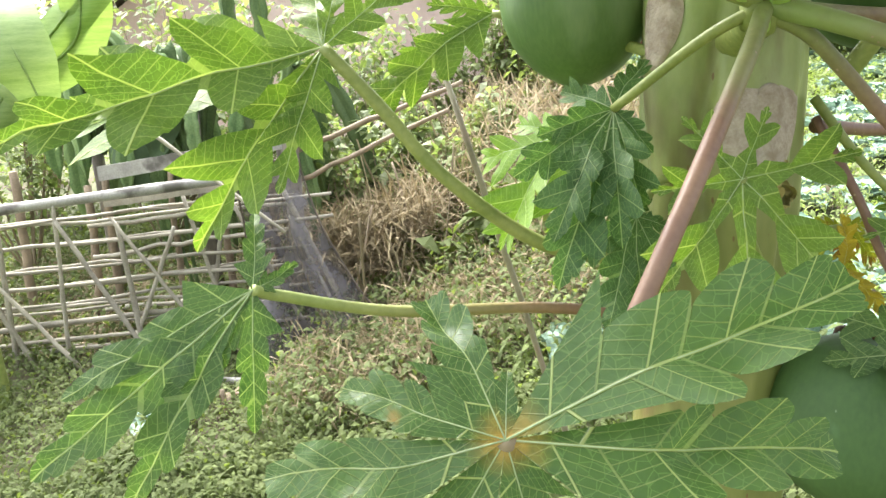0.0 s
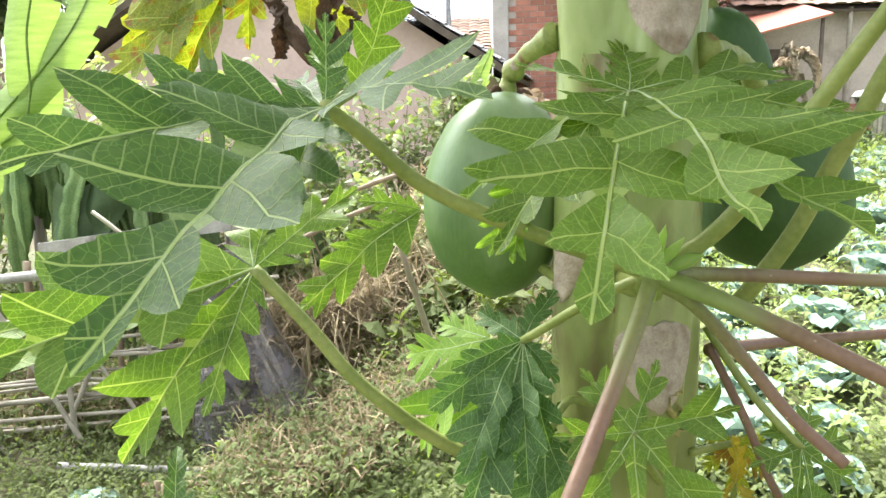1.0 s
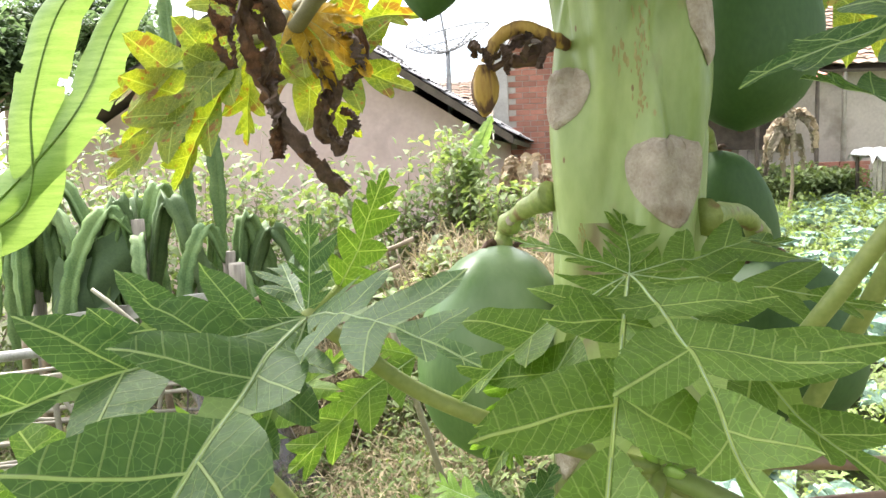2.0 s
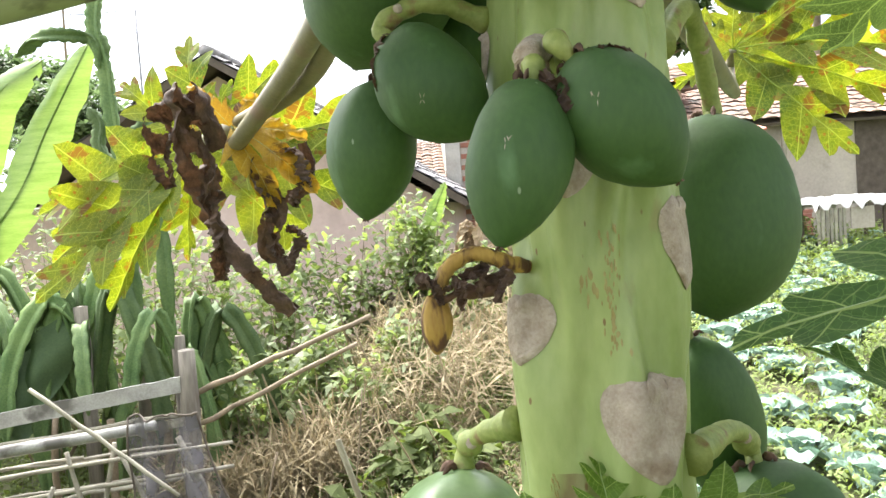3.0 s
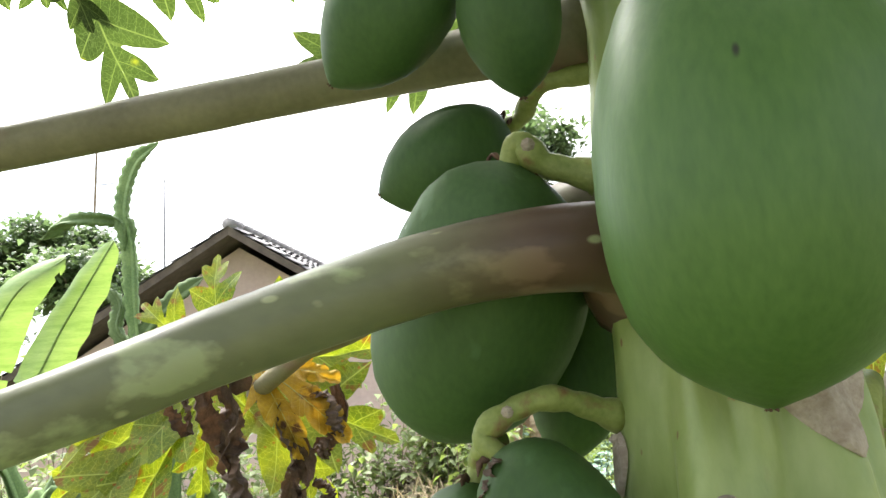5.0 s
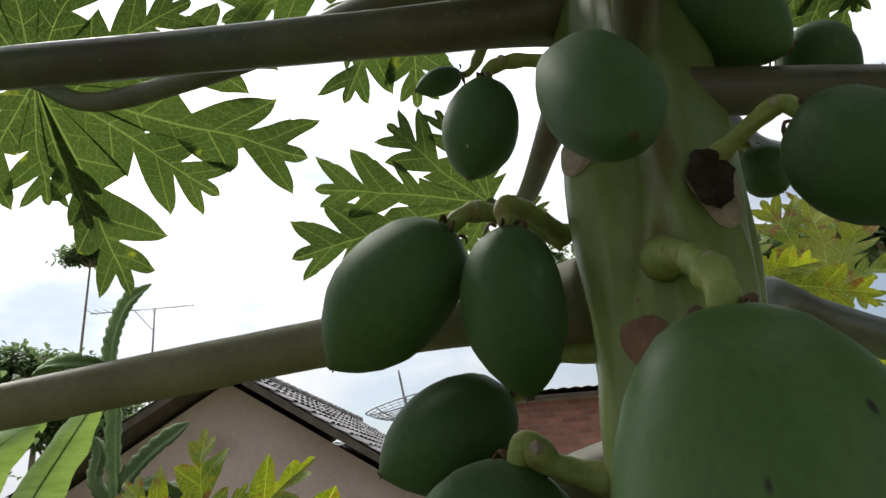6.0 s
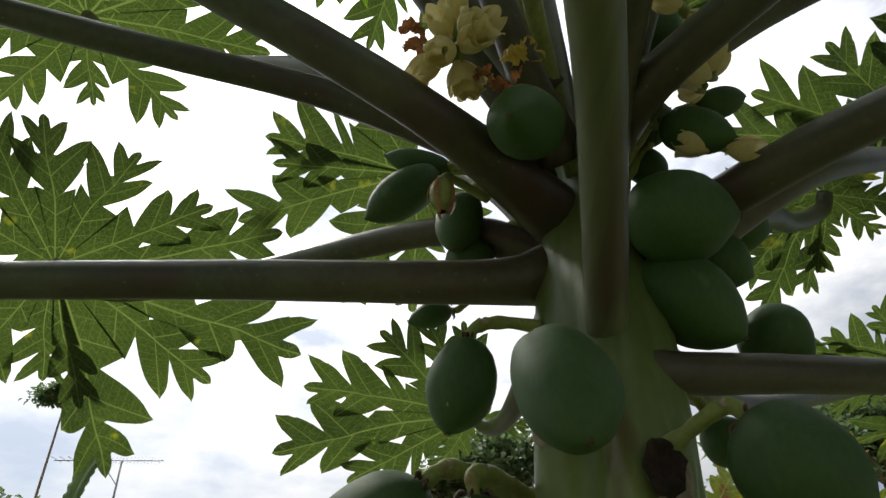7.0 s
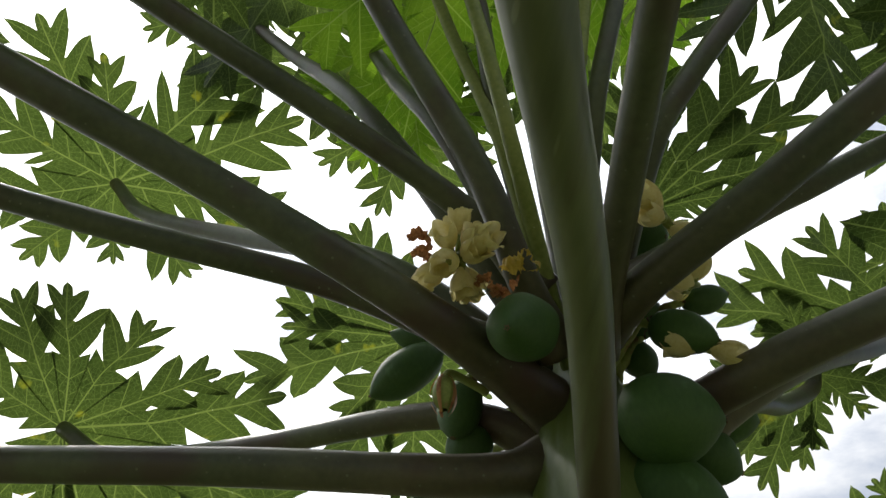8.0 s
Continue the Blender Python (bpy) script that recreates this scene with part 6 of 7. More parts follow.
# ---- banana plant ----
def banana_leaf(owner, pts, width, seed):
    path = spline(pts, 12)
    n = len(path)
    g = Geo()
    cols = 9

    def at(i, j):
        t = i / (n - 1)
        d = (path[min(i + 1, n - 1)] - path[max(i - 1, 0)]).normalized()
        s = d.cross(Vector((0.2, -1, 0.4))).normalized()
        u = s.cross(d)
        w = 0.78 * width * min(1, 0.15 + 5 * t) * math.sqrt(max(0.0, 1 - t ** 4)) + 0.004
        v = 2 * j / (cols - 1) - 1
        tear = 0.08 * width * noise.noise(Vector((t * 30, v * 0.5, seed))) * abs(v) ** 3
        return path[i] + s * (v * w * (1 + 0.12 * noise.noise(Vector((t * 18, seed, v))))) - u * (0.35 * w * v * v) + d * tear + u * (0.035 * w * math.sin(t * 46 + v * 2) * abs(v) + 0.10 * w * noise.noise(Vector((t * 6, v, seed))))

    g.grid(n, cols, at)
    rng = random.Random(seed)
    torn = set(rng.sample(range(3, n - 2), max(1, n // 16)))
    keep = [k for k, f in enumerate(g.f) if not (k // (cols - 1) in torn and (k % (cols - 1)) in (0, 7))]
    g.f, g.s = [g.f[k] for k in keep], [g.s[k] for k in keep]
    g.tube(path, [0.007 * (1 - 0.8 * i / n) + 0.002 for i in range(n)], 6, 1)
    part("banana_leaf", g.mesh("banana_leaf", [M_BANANA, M_BANANA]), owner, "bright green torn banana leaf")


ban = empty("banana_plant", (-3.1, 3.6, ground_z(-3.1, 3.6)), "banana plant with bright torn leaves beside the fence", "plant")
g = Geo()
g.tube(spline([(-3.1, 3.6, -0.1), (-3.05, 3.58, 0.7), (-2.95, 3.55, 1.4)], 6), [0.09 - 0.004 * i for i in range(13)], 14)
part("banana_stem", g.mesh("banana_stem", M_STALK_GREEN), ban)
banana_leaf(ban, [(-2.95, 3.55, 1.38), (-2.55, 3.5, 1.75), (-2.03, 3.38, 2.0), (-1.90, 3.30, 2.45), (-1.70, 3.25, 2.85), (-1.45, 3.2, 3.0)], 0.16, 1)
banana_leaf(ban, [(-2.95, 3.55, 1.38), (-2.55, 3.5, 1.75), (-1.75, 3.3, 2.35), (-1.50, 3.3, 2.75), (-1.30, 3.3, 3.08)], 0.14, 2)
banana_leaf(ban, [(-2.95, 3.55, 1.38), (-2.55, 3.5, 1.75), (-2.15, 3.0, 2.0), (-2.0, 2.75, 2.15), (-1.8, 2.6, 1.95), (-1.72, 2.6, 1.70)], 0.20, 4)
banana_leaf(ban, [(-2.95, 3.55, 1.38), (-2.5, 3.5, 2.1), (-2.75, 3.45, 2.3), (-3.0, 3.4, 2.25)], 0.17, 5)


# ---- dragon fruit cactus on stakes ----
def cactus_stem(owner, pts, r, seed):
    path = spline(pts, 10)
    n = len(path)
    g = Geo()
    base_side = Vector((1, 0.3, 0))

    def at(i, j):
        d = (path[min(i + 1, n - 1)] - path[max(i - 1, 0)]).normalized()
        s = (base_side - d * base_side.dot(d)).normalized()
        u = d.cross(s)
        a = 2 * math.pi * j / 18 + seed
        k = (0.17 + 0.83 * abs(math.cos(1.5 * (a - seed))) ** 5) * (1 + 0.13 * math.sin(i * 2.1) * abs(math.cos(1.5 * (a - seed))))
        t = i / (n - 1)
        w = r * k * (0.6 + 0.4 * min(1, t * 6)) * (1 if t < 0.88 else (1 - t) / 0.12 * 0.85 + 0.15)
        return path[i] + s * (math.cos(a) * w) + u * (math.sin(a) * w)

    g.grid(n, 18, at, wrap=True)
    g.f += [tuple(range(18))[::-1], tuple(range(len(g.v) - 18, len(g.v)))]
    g.s += [0, 0]
    part("cactus_stem", g.mesh("cactus_stem", M_CACTUS), owner)


def cactus(place, top, seed, count):
    rng = random.Random(seed)
    base = Vector(place)
    c = empty("dragon_fruit_plant", base, "dragon fruit cactus with drooping ribbed green stems on a stake", "cactus", "dragon fruit plants")
    g = Geo()
    g.tube([base - Vector((0, 0, 0.1)), base + Vector((0, 0, top))], [0.05, 0.045], 10)
    part("stake", g.mesh("stake", M_POST), c, "weathered grey stake")
    for k in range(count):
        a = rng.uniform(0, 6.28)
        rr = rng.uniform(0.16, 0.62)
        h = top + rng.uniform(-0.20, 0.12)
        o = Vector((math.cos(a), math.sin(a) * 0.7, 0))
        b = base + Vector((0, 0, h * rng.uniform(0.6, 0.95))) + o * 0.05
        m = base + Vector((0, 0, h + rng.uniform(-0.05, 0.20))) + o * rr * 0.5
        e = base + Vector((0, 0, h - rng.uniform(0.35, 1.25))) + o * rr * 1.15
        cactus_stem(c, [b, m, m.lerp(e, 0.5) + o * 0.08 + Vector((0, 0, 0.05)), e], rng.uniform(0.052, 0.080), k + seed)
    return c


cactus((-2.25, 4.95, ground_z(-2.25, 4.95)), 1.75, 4, 13)
cactus((-1.65, 5.0, ground_z(-1.65, 5.0)), 1.5, 8, 9)
cactus((-3.1, 5.1, ground_z(-3.1, 5.1)), 1.95, 9, 11)

tall = empty("dragon_fruit_plant", (-1.956, 5.1, ground_z(-1.956, 5.1)), "tall dragon fruit cactus with serrated stems rising from a stake", "cactus", "dragon fruit plants")
g = Geo()
g.tube([(-1.956, 5.1, ground_z(-1.956, 5.1) - 0.1), (-1.956 + 0.02, 5.1, 2.741 - 0.2)], [0.045, 0.04], 10)
part("stake", g.mesh("stake", M_POST), tall, "weathered grey stake")
cactus_stem(tall, [(-1.951, 5.1, 2.673), (-1.983, 5.1, 3.052), (-1.997, 5.1, 3.375), (-2.045, 5.1, 3.602), (-2.025, 5.1, 3.811), (-1.95, 5.1, 4.001), (-1.803, 5.1, 4.118)], 0.062, 1)
cactus_stem(tall, [(-2.023, 5.1, 3.377), (-2.028, 5.1, 3.563), (-2.217, 5.1, 3.615), (-2.438, 5.1, 3.602), (-2.593, 5.1, 3.495)], 0.054, 2)
cactus_stem(tall, [(-1.951, 5.1, 2.673), (-1.892, 5.1, 2.837), (-1.74, 5.1, 2.998), (-1.513, 5.1, 3.164)], 0.066, 3)
cactus_stem(tall, [(-1.909, 5.0, 2.655), (-1.795, 5.0, 2.76), (-1.624, 5.0, 2.78), (-1.431, 5.0, 2.699)], 0.062, 4)
cactus_stem(tall, [(-1.972, 5.15, 2.674), (-2.109, 5.15, 2.855), (-2.093, 5.15, 3.028), (-2.166, 5.15, 3.14)], 0.056, 5)
cactus_stem(tall, [(-1.91, 5.0, 2.671), (-1.897, 5.0, 2.477), (-1.927, 5.0, 2.169), (-1.904, 5.0, 1.616)], 0.062, 6)
cactus_stem(tall, [(-1.91, 5.0, 2.671), (-1.784, 5.0, 2.564), (-1.695, 5.0, 2.274), (-1.682, 5.0, 1.599)], 0.062, 7)

# broad dark leaves folded along the middle, beside the cactus
taro = empty("broad_leaf_plant", (-2.351, 4.85, ground_z(-2.351, 4.85)), "plant with broad dull green folded hanging leaves", "plant")
for k, (top, tip) in enumerate((((-2.451, 4.750, 1.686), (-2.493, 4.720, 1.173)), ((-2.588, 4.700, 1.526), (-2.616, 4.680, 0.961)))):
    top, tip = Vector(top), Vector(tip)
    g = Geo()
    ln = (tip - top).length
    dn = (tip - top).normalized()

    def fold(i, j):
        t, v = i / 12, j / 8 * 2 - 1
        w = 0.36 * ln * math.sin(math.pi * min(1.0, 0.16 + 0.84 * t)) ** 0.75
        return top + dn * (ln * (t - 0.12 * abs(v) * (1 - t))) + Vector((1, 0.15, 0)) * (v * w) + Vector((0, 1, 0.2)) * (0.55 * w * abs(v) + 0.02 * math.sin(t * 9 + v * 2))

    g.grid(13, 9, fold)
    leaf_ob = part("leaf_blade", g.mesh("leaf_blade", M_BROAD), taro)
    g = Geo()
    g.tube(spline([Vector((-2.351, 4.85, ground_z(-2.351, 4.85) - 0.03)), top + Vector((0.05, 0.10, -0.15)), top + Vector((0, 0.02, 0.02)), top], 6), [0.014 - 0.0004 * i for i in range(19)], 8)
    part("leaf_stalk", g.mesh("leaf_stalk", M_CACTUS), taro)

# ---- bamboo fence ----
fence = empty("bamboo_fence", (-2.4, 4.05, ground_z(-2.4, 4.05)), "weathered split-bamboo lattice fence with a whitewashed top rail", "fence")
rng = random.Random(5)


def pole(name, a, b, r, mat, owner, label="", bow=0.01):
    a, b = Vector(a), Vector(b)
    n = 9
    g = Geo()
    pts = [a.lerp(b, i / n) + Vector((0, noise.noise(a * 3 + Vector((i, 0, 0))) * bow, noise.noise(b * 5 + Vector((0, i, 0))) * bow)) for i in range(n + 1)]
    g.tube(pts, [r * (1 + (0.14 if i % 3 == 1 else 0)) * (1 - 0.15 * i / n) for i in range(n + 1)], 8)
    return part(name, g.mesh(name, mat), owner, label)


def plank(name, a, b, tall, thick, mat, owner, label=""):
    """A worn board on edge between two points, with an uneven top and bottom."""
    a, b = Vector(a), Vector(b)
    g = Geo()
    ring = ((0, -0.5), (0, 0.5), (1, 0.5), (1, -0.5))
    g.grid(25, 4, lambda i, j: a.lerp(b, i / 24) + Vector((0, ring[j][0] * thick, (ring[j][1] + 0.06 * noise.noise(Vector((i * 0.6, ring[j][1] * 9, a.z * 7)))) * tall)), wrap=True)
    g.f += [(3, 2, 1, 0), tuple(range(96, 100))]
    g.s += [0, 0]
    return part(name, g.mesh(name, mat, False), owner, label)


def fence_y(x):
    return 4.0 + 0.28 * smooth(-3.4, -1.2, x)


for k, h in enumerate((1.06, 0.90, 0.76, 0.62, 0.50, 0.38, 0.26, 0.15, 0.06)):
    zl, zr = h - 0.06, h + 0.10
    x0, x1 = -4.6 + rng.uniform(-0.1, 0.1), -1.22 + rng.uniform(-0.12, 0.10)
    if k == 0:
        continue
    pole("bamboo_rail", (x0, fence_y(x0), zl + rng.uniform(-0.03, 0.03)), (x1, fence_y(x1), zr + rng.uniform(-0.03, 0.03)), rng.uniform(0.012, 0.021), M_BAMBOO, fence, bow=0.03)
for k in range(9):
    z = 0.12 + 0.11 * k + rng.uniform(-0.03, 0.03)
    x0, x1 = -4.4 + rng.uniform(0, 0.8), -1.3 - rng.uniform(0, 0.9)
    pole("bamboo_strip", (x0, fence_y(x0) + 0.06, z - 0.05), (x1, fence_y(x1) + 0.06, z + 0.08 + rng.uniform(-0.05, 0.05)), rng.uniform(0.007, 0.012), M_BAMBOO, fence, bow=0.03)
for k in range(10):
    x = -4.5 + 0.34 * k + rng.uniform(-0.08, 0.08)
    lean = rng.uniform(-0.15, 0.45) if k % 2 else rng.uniform(-0.35, 0.1)
    pole("bamboo_upright", (x + lean, fence_y(x) + 0.03, -0.02), (x, fence_y(x) + 0.03, 1.0 + rng.uniform(-0.1, 0.12)), rng.uniform(0.014, 0.02), M_BAMBOO, fence)
for k in range(9):
    x = -4.3 + 0.36 * k + rng.uniform(-0.1, 0.1)
    lean = rng.uniform(0.35, 0.75) * (1 if k % 3 else -1)
    z1 = rng.uniform(0.75, 1.05)
    pole("diagonal_cane", (x + lean, fence_y(x) - 0.03, 0.0), (x, fence_y(x) - 0.03, z1), rng.uniform(0.010, 0.017), M_BAMBOO, fence)
pole("top_rail", (-4.7, 3.97, 0.93), (-1.52, 4.18, 1.19), 0.035, M_WHITEWOOD, fence, "whitewashed flaking wooden top rail")
pole("fence_post", (-1.50, 4.62, -0.1), (-1.46, 4.60, 1.53), 0.062, M_POST, fence, "thick grey weathered post")
plank("side_rail", (-2.75, 4.50, 1.18), (-1.50, 4.56, 1.33), 0.095, 0.022, M_WHITEWOOD, fence, "whitewashed plank rail")
plank("side_rail", (-2.75, 4.50, 0.98), (-1.50, 4.56, 1.10), 0.050, 0.020, M_BAMBOO, fence)
pole("loose_cane", (-1.98, 3.80, 1.52), (-1.28, 3.80, 0.92), 0.011, M_BAMBOO, fence, "thin pale leaning cane")
pole("side_rail", (-1.45, 4.62, 1.25), (-0.35, 4.9, 1.62), 0.018, M_TWIG, fence, bow=0.022)
pole("side_rail", (-1.45, 4.62, 1.05), (-0.45, 4.9, 1.45), 0.016, M_TWIG, fence, bow=0.022)
for k in range(5):
    pole("bamboo_rail", (-2.9, 4.52, 1.02 - 0.2 * k), (-1.5, 4.60, 1.14 - 0.2 * k + rng.uniform(-0.03, 0.03)), 0.016, M_BAMBOO, fence, bow=0.03)
lying = tagged(pole("bamboo_pole", (-2.3, 3.70, 0.10), (-0.85, 3.65, 0.075), 0.018, M_WHITEWOOD, None), "pale split bamboo pole lying in the weeds", "pole")
lying = tagged(pole("bamboo_pole", (-1.75, 3.55, 0.06), (-1.05, 3.52, 0.10), 0.016, M_STALK_PINK, None), "reddish stick lying in the weeds", "stick")

for k in range(2):
    tagged(pole("short_stick", (-1.563 + 0.035 * k, 3.40, -0.266), (-1.598 + 0.03 * k, 3.40, 0.168 - 0.02 * k), 0.014, M_TWIG, None), "short brown stick leaning in the weeds", "stick", "short sticks")
for k in range(7):
    x = -3.9 + 0.36 * k + rng.uniform(-0.12, 0.12)
    z = ground_z(x, 4.7)
    tagged(pole("dry_stem", (x, 4.7, z - 0.02), (x + rng.uniform(-0.1, 0.1), 4.72, z + rng.uniform(0.8, 1.2)), rng.uniform(0.02, 0.04), M_TWIG, None, bow=0.05), "thick dead brown stem behind the fence", "stem", "dead stems")

# shade net draped over the fence end
g = Geo()


def net_at(i, j):
    v, u = i / 26, j / 26
    x = -1.60 + 0.36 * u + (v ** 1.6) * (0.80 * u - 0.06)
    z = 1.28 - 1.34 * v + 0.03 * noise.noise(Vector((u * 5, v * 3, 0)))
    y = 4.02 + 0.10 * math.sin(u * 14 + 2 * v) * (0.3 + v) - 0.12 * v + 0.05 * noise.noise(Vector((u * 4, v * 5, 2)))
    return (x, y, z)


g.grid(27, 27, net_at)
net = tagged(part("shade_net", g.mesh("shade_net", M_NET)), "torn dark grey shade net hanging from the fence end", "net")
for name_, run in (("hem_cord", [net_at(0, j) for j in range(27)]), ("side_hem", [net_at(i, 26) for i in range(27)]), ("side_hem", [net_at(i, 0) for i in range(27)])):
    g = Geo()
    g.tube(run, [0.006] * 27, 6)
    part(name_, g.mesh(name_, M_DARKWOOD), net, "dark rolled edge of the net")


# ---- leafy growth ----
def sprays(name, spots, per, size, mat, spread, tall, seed, narrow=0.35, droop=0.3):
    """Small leaves as bent two-piece blades round each spot."""
    rng = np.random.default_rng(seed)
    spots = np.asarray(spots, float)
    c = np.repeat(spots, per, axis=0)
    n = len(c)
    c = c + np.c_[rng.normal(0, spread, n), rng.normal(0, spread, n), rng.random(n) * tall]
    a = rng.random(n) * 2 * np.pi
    el = rng.uniform(-0.5, 1.2, n)
    ln = size * rng.uniform(0.5, 1.4, n)
    d = np.c_[np.cos(a) * np.cos(el), np.sin(a) * np.cos(el), np.sin(el)]
    s = np.c_[-np.sin(a), np.cos(a), rng.uniform(-0.5, 0.5, n)]
    w = (ln * narrow)[:, None] * s * 0.5
    ln = ln[:, None]
    mid = c + d * ln * 0.5
    end = c + d * ln - np.array([0, 0, 1]) * ln * droop
    verts = np.stack([c, mid - w, mid + w, end], 1).reshape(-1, 3)
    i = np.arange(n)[:, None] * 4
    tris = np.concatenate([i + [0, 1, 2], i + [1, 3, 2]], 1).reshape(-1, 3)
    me = bpy.data.meshes.new(name)
    me.from_pydata(verts.tolist(), [], tris.tolist())
    me.materials.append(mat)
    return me


def spread_on(n, x0, x1, y0, y1, seed, keep=None):
    rng = np.random.default_rng(seed)
    pts = []
    while len(pts) < n:
        x, y = rng.uniform(x0, x1), rng.uniform(y0, y1)
        if keep is None or keep(x, y):
            pts.append((x, y, ground_z(x, y)))
    return pts


def stuff(name, me, label, category):
    return tagged(part(name, me), label, category, kind="stuff")


field = lambda x, y: x > -0.35 - 0.12 * (y - 4) + 0.25 * noise.noise(Vector((x, y, 0)))
stuff("field_weeds", sprays("field_weeds", spread_on(20000, -1.5, 11, 2.8, 12.5, 1, field), 7, 0.065, M_FIELD, 0.05, 0.17, 2), "low green weeds between the cabbages", "weeds")
stuff("far_weeds", sprays("far_weeds", spread_on(3500, -9, 18, 9, 15, 3), 7, 0.12, M_FIELD, 0.12, 0.3, 4), "green weeds below the houses", "weeds")
stuff("fence_weeds", sprays("fence_weeds", spread_on(4200, -4.5, -0.2, 2.4, 4.4, 5), 8, 0.05, M_WEED, 0.05, 0.16, 6), "green weeds in front of the fence", "weeds")
near_base = lambda x, y: x * x + (y - 0.6) ** 2 > 0.05 and math.hypot(x - 0.4, (y - 2.2) * 1.5) < 2.4 + 1.2 * noise.noise(Vector((x, y, 9)))
around = lambda x, y: x * x + (y - 0.6) ** 2 > 0.05 and math.hypot(x * 0.8, y - 0.5) < 4.2 + 1.8 * noise.noise(Vector((x * 0.7, y * 0.7, 4)))
stuff("near_weeds", sprays("near_weeds", spread_on(5000, -2.2, 3.2, 0.9, 3.0, 21, near_base) + spread_on(6000, -6, 7, -5, 3.0, 23, around), 8, 0.06, M_WEED, 0.05, 0.20, 22), "green weeds round the foot of the papaya tree", "weeds")
stuff("back_weeds", sprays("back_weeds", spread_on(4200, -5.5, -0.3, 4.3, 7.5, 15), 7, 0.07, M_WEED, 0.06, 0.26, 16), "green weeds and seedlings behind the fence", "weeds")
dry = lambda x, y: -1.25 < x - 0.10 * (y - 4) < 0.75
stuff("dry_grass", sprays("dry_grass", spread_on(3000, -1.6, 1.4, 3.3, 5.6, 7, dry), 7, 0.15, M_STRAW, 0.06, 0.30, 8, narrow=0.06, droop=0.15), "tangle of dry straw-coloured grass", "grass")
stuff("tall_dry_grass", sprays("tall_dry_grass", spread_on(1500, -1.9, 0.9, 4.6, 6.8, 27) + spread_on(700, -1.35, -0.55, 4.45, 5.1, 29), 9, 0.26, M_STRAW, 0.07, 0.75, 28, narrow=0.035, droop=0.1), "tall pale dry grass stems below the wall", "grass")
stuff("dry_ground_cover", sprays("dry_ground_cover", spread_on(2500, -4.5, -0.8, 4.2, 6.0, 9), 6, 0.14, M_STRAW, 0.08, 0.12, 10, narrow=0.08), "dry litter behind the fence", "litter")
stuff("straw_weeds", sprays("straw_weeds", spread_on(4200, -1.6, 1.4, 3.0, 6.5, 11, dry), 6, 0.055, M_WEED, 0.07, 0.42, 12), "green weeds among dry grass", "weeds")


def shrub(place, height, wide, seed, mat, label, leaf_size=0.09, stems=9, leaves=26):
    rng = random.Random(seed)
    base = Vector(place)
    s = empty("shrub", base, label, "shrub")
    tips = []
    for k in range(stems):
        a = rng.uniform(0, 6.28)
        o = Vector((math.cos(a), math.sin(a), 0)) * wide * rng.uniform(0.2, 1.0)
        e = base + o + Vector((0, 0, height * rng.uniform(0.7, 1.1)))
        path = spline([base - Vector((0, 0, 0.04)), base.lerp(e, 0.5) + o * 0.1 + Vector((rng.uniform(-1, 1), rng.uniform(-1, 1), 0)) * 0.08, e], 6)
        g = Geo()
        g.tube(path, [0.010 - 0.0006 * i for i in range(len(path))], 6)
        part("twig", g.mesh("twig", M_TWIG), s)
        tips += [path[i] for i in range(4, len(path))]
    part("foliage", sprays("foliage", [tuple(p) for p in tips], leaves, leaf_size, mat, wide * 0.16, 0.06, seed, narrow=0.42), s)
    return s


SL = "leafy green shrub with thin brown twigs"
for k, (x, y, h, w) in enumerate([(-0.60, 5.4, 0.85, 0.40), (-0.15, 5.7, 0.75, 0.35), (-0.98, 5.6, 1.20, 0.42), (-1.25, 5.3, 1.15, 0.36), (0.35, 6.6, 1.0, 0.45), (-0.05, 7.2, 1.4, 0.5), (-1.3, 6.6, 1.7, 0.6),
                                  (-2.4, 6.6, 2.1, 0.8), (-3.3, 6.3, 2.2, 0.8), (-4.2, 5.6, 2.0, 0.8), (-1.9, 7.4, 1.8, 0.7), (-4.8, 6.8, 2.4, 0.9), (-3.6, 7.4, 2.3, 0.9), (-0.75, 7.6, 1.6, 0.6)]):
    shrub((x, y, ground_z(x, y)), h, w, 300 + k, M_SHRUB, SL, leaf_size=0.115 if y < 6.2 else 0.13, stems=13, leaves=9)
for k, (x, y, h, w) in enumerate([(3.4, 11.3, 0.55, 0.6), (4.6, 11.6, 0.5, 0.6), (2.4, 11.0, 0.5, 0.5), (5.6, 11.9, 0.4, 0.5)]):
    shrub((x, y, ground_z(x, y)), h, w, 340 + k, M_SHRUB, "low dark green bush below the houses", leaf_size=0.11, stems=10, leaves=30)

for k, (x, y) in enumerate([(-0.30, 4.3), (0.02, 4.5), (0.20, 4.15), (-0.62, 4.75), (0.42, 5.2)]):
    shrub((x, y, ground_z(x, y)), 0.42, 0.22, 370 + k, M_WEED, "broad-leaved green weed among dry grass", leaf_size=0.20, stems=4, leaves=3)

# dry brush heap, dead banana stump and young banana below the gable
heap = lambda x, y: math.hypot((x - 0.162) / 0.75, (y - 7.7) / 0.55) < 1
stuff("brush_heap", sprays("brush_heap", [(x, y, z + 0.45 * max(0.0, 1 - ((x - 0.162) / 0.8) ** 2)) for x, y, z in spread_on(900, 0.162-0.8, 0.162+0.8, 7.1, 8.3, 61, heap)], 9, 0.17, M_BRUSH, 0.07, 0.40, 62, narrow=0.16, droop=0.4), "heap of dry grey-brown brush below the wall", "brush")
stump = empty("banana_stump", (0.627, 8.0, ground_z(0.627, 8.0)), "dead banana stump wrapped in hanging dry leaves", "stump")
g = Geo()
zb = ground_z(0.627, 8.0)
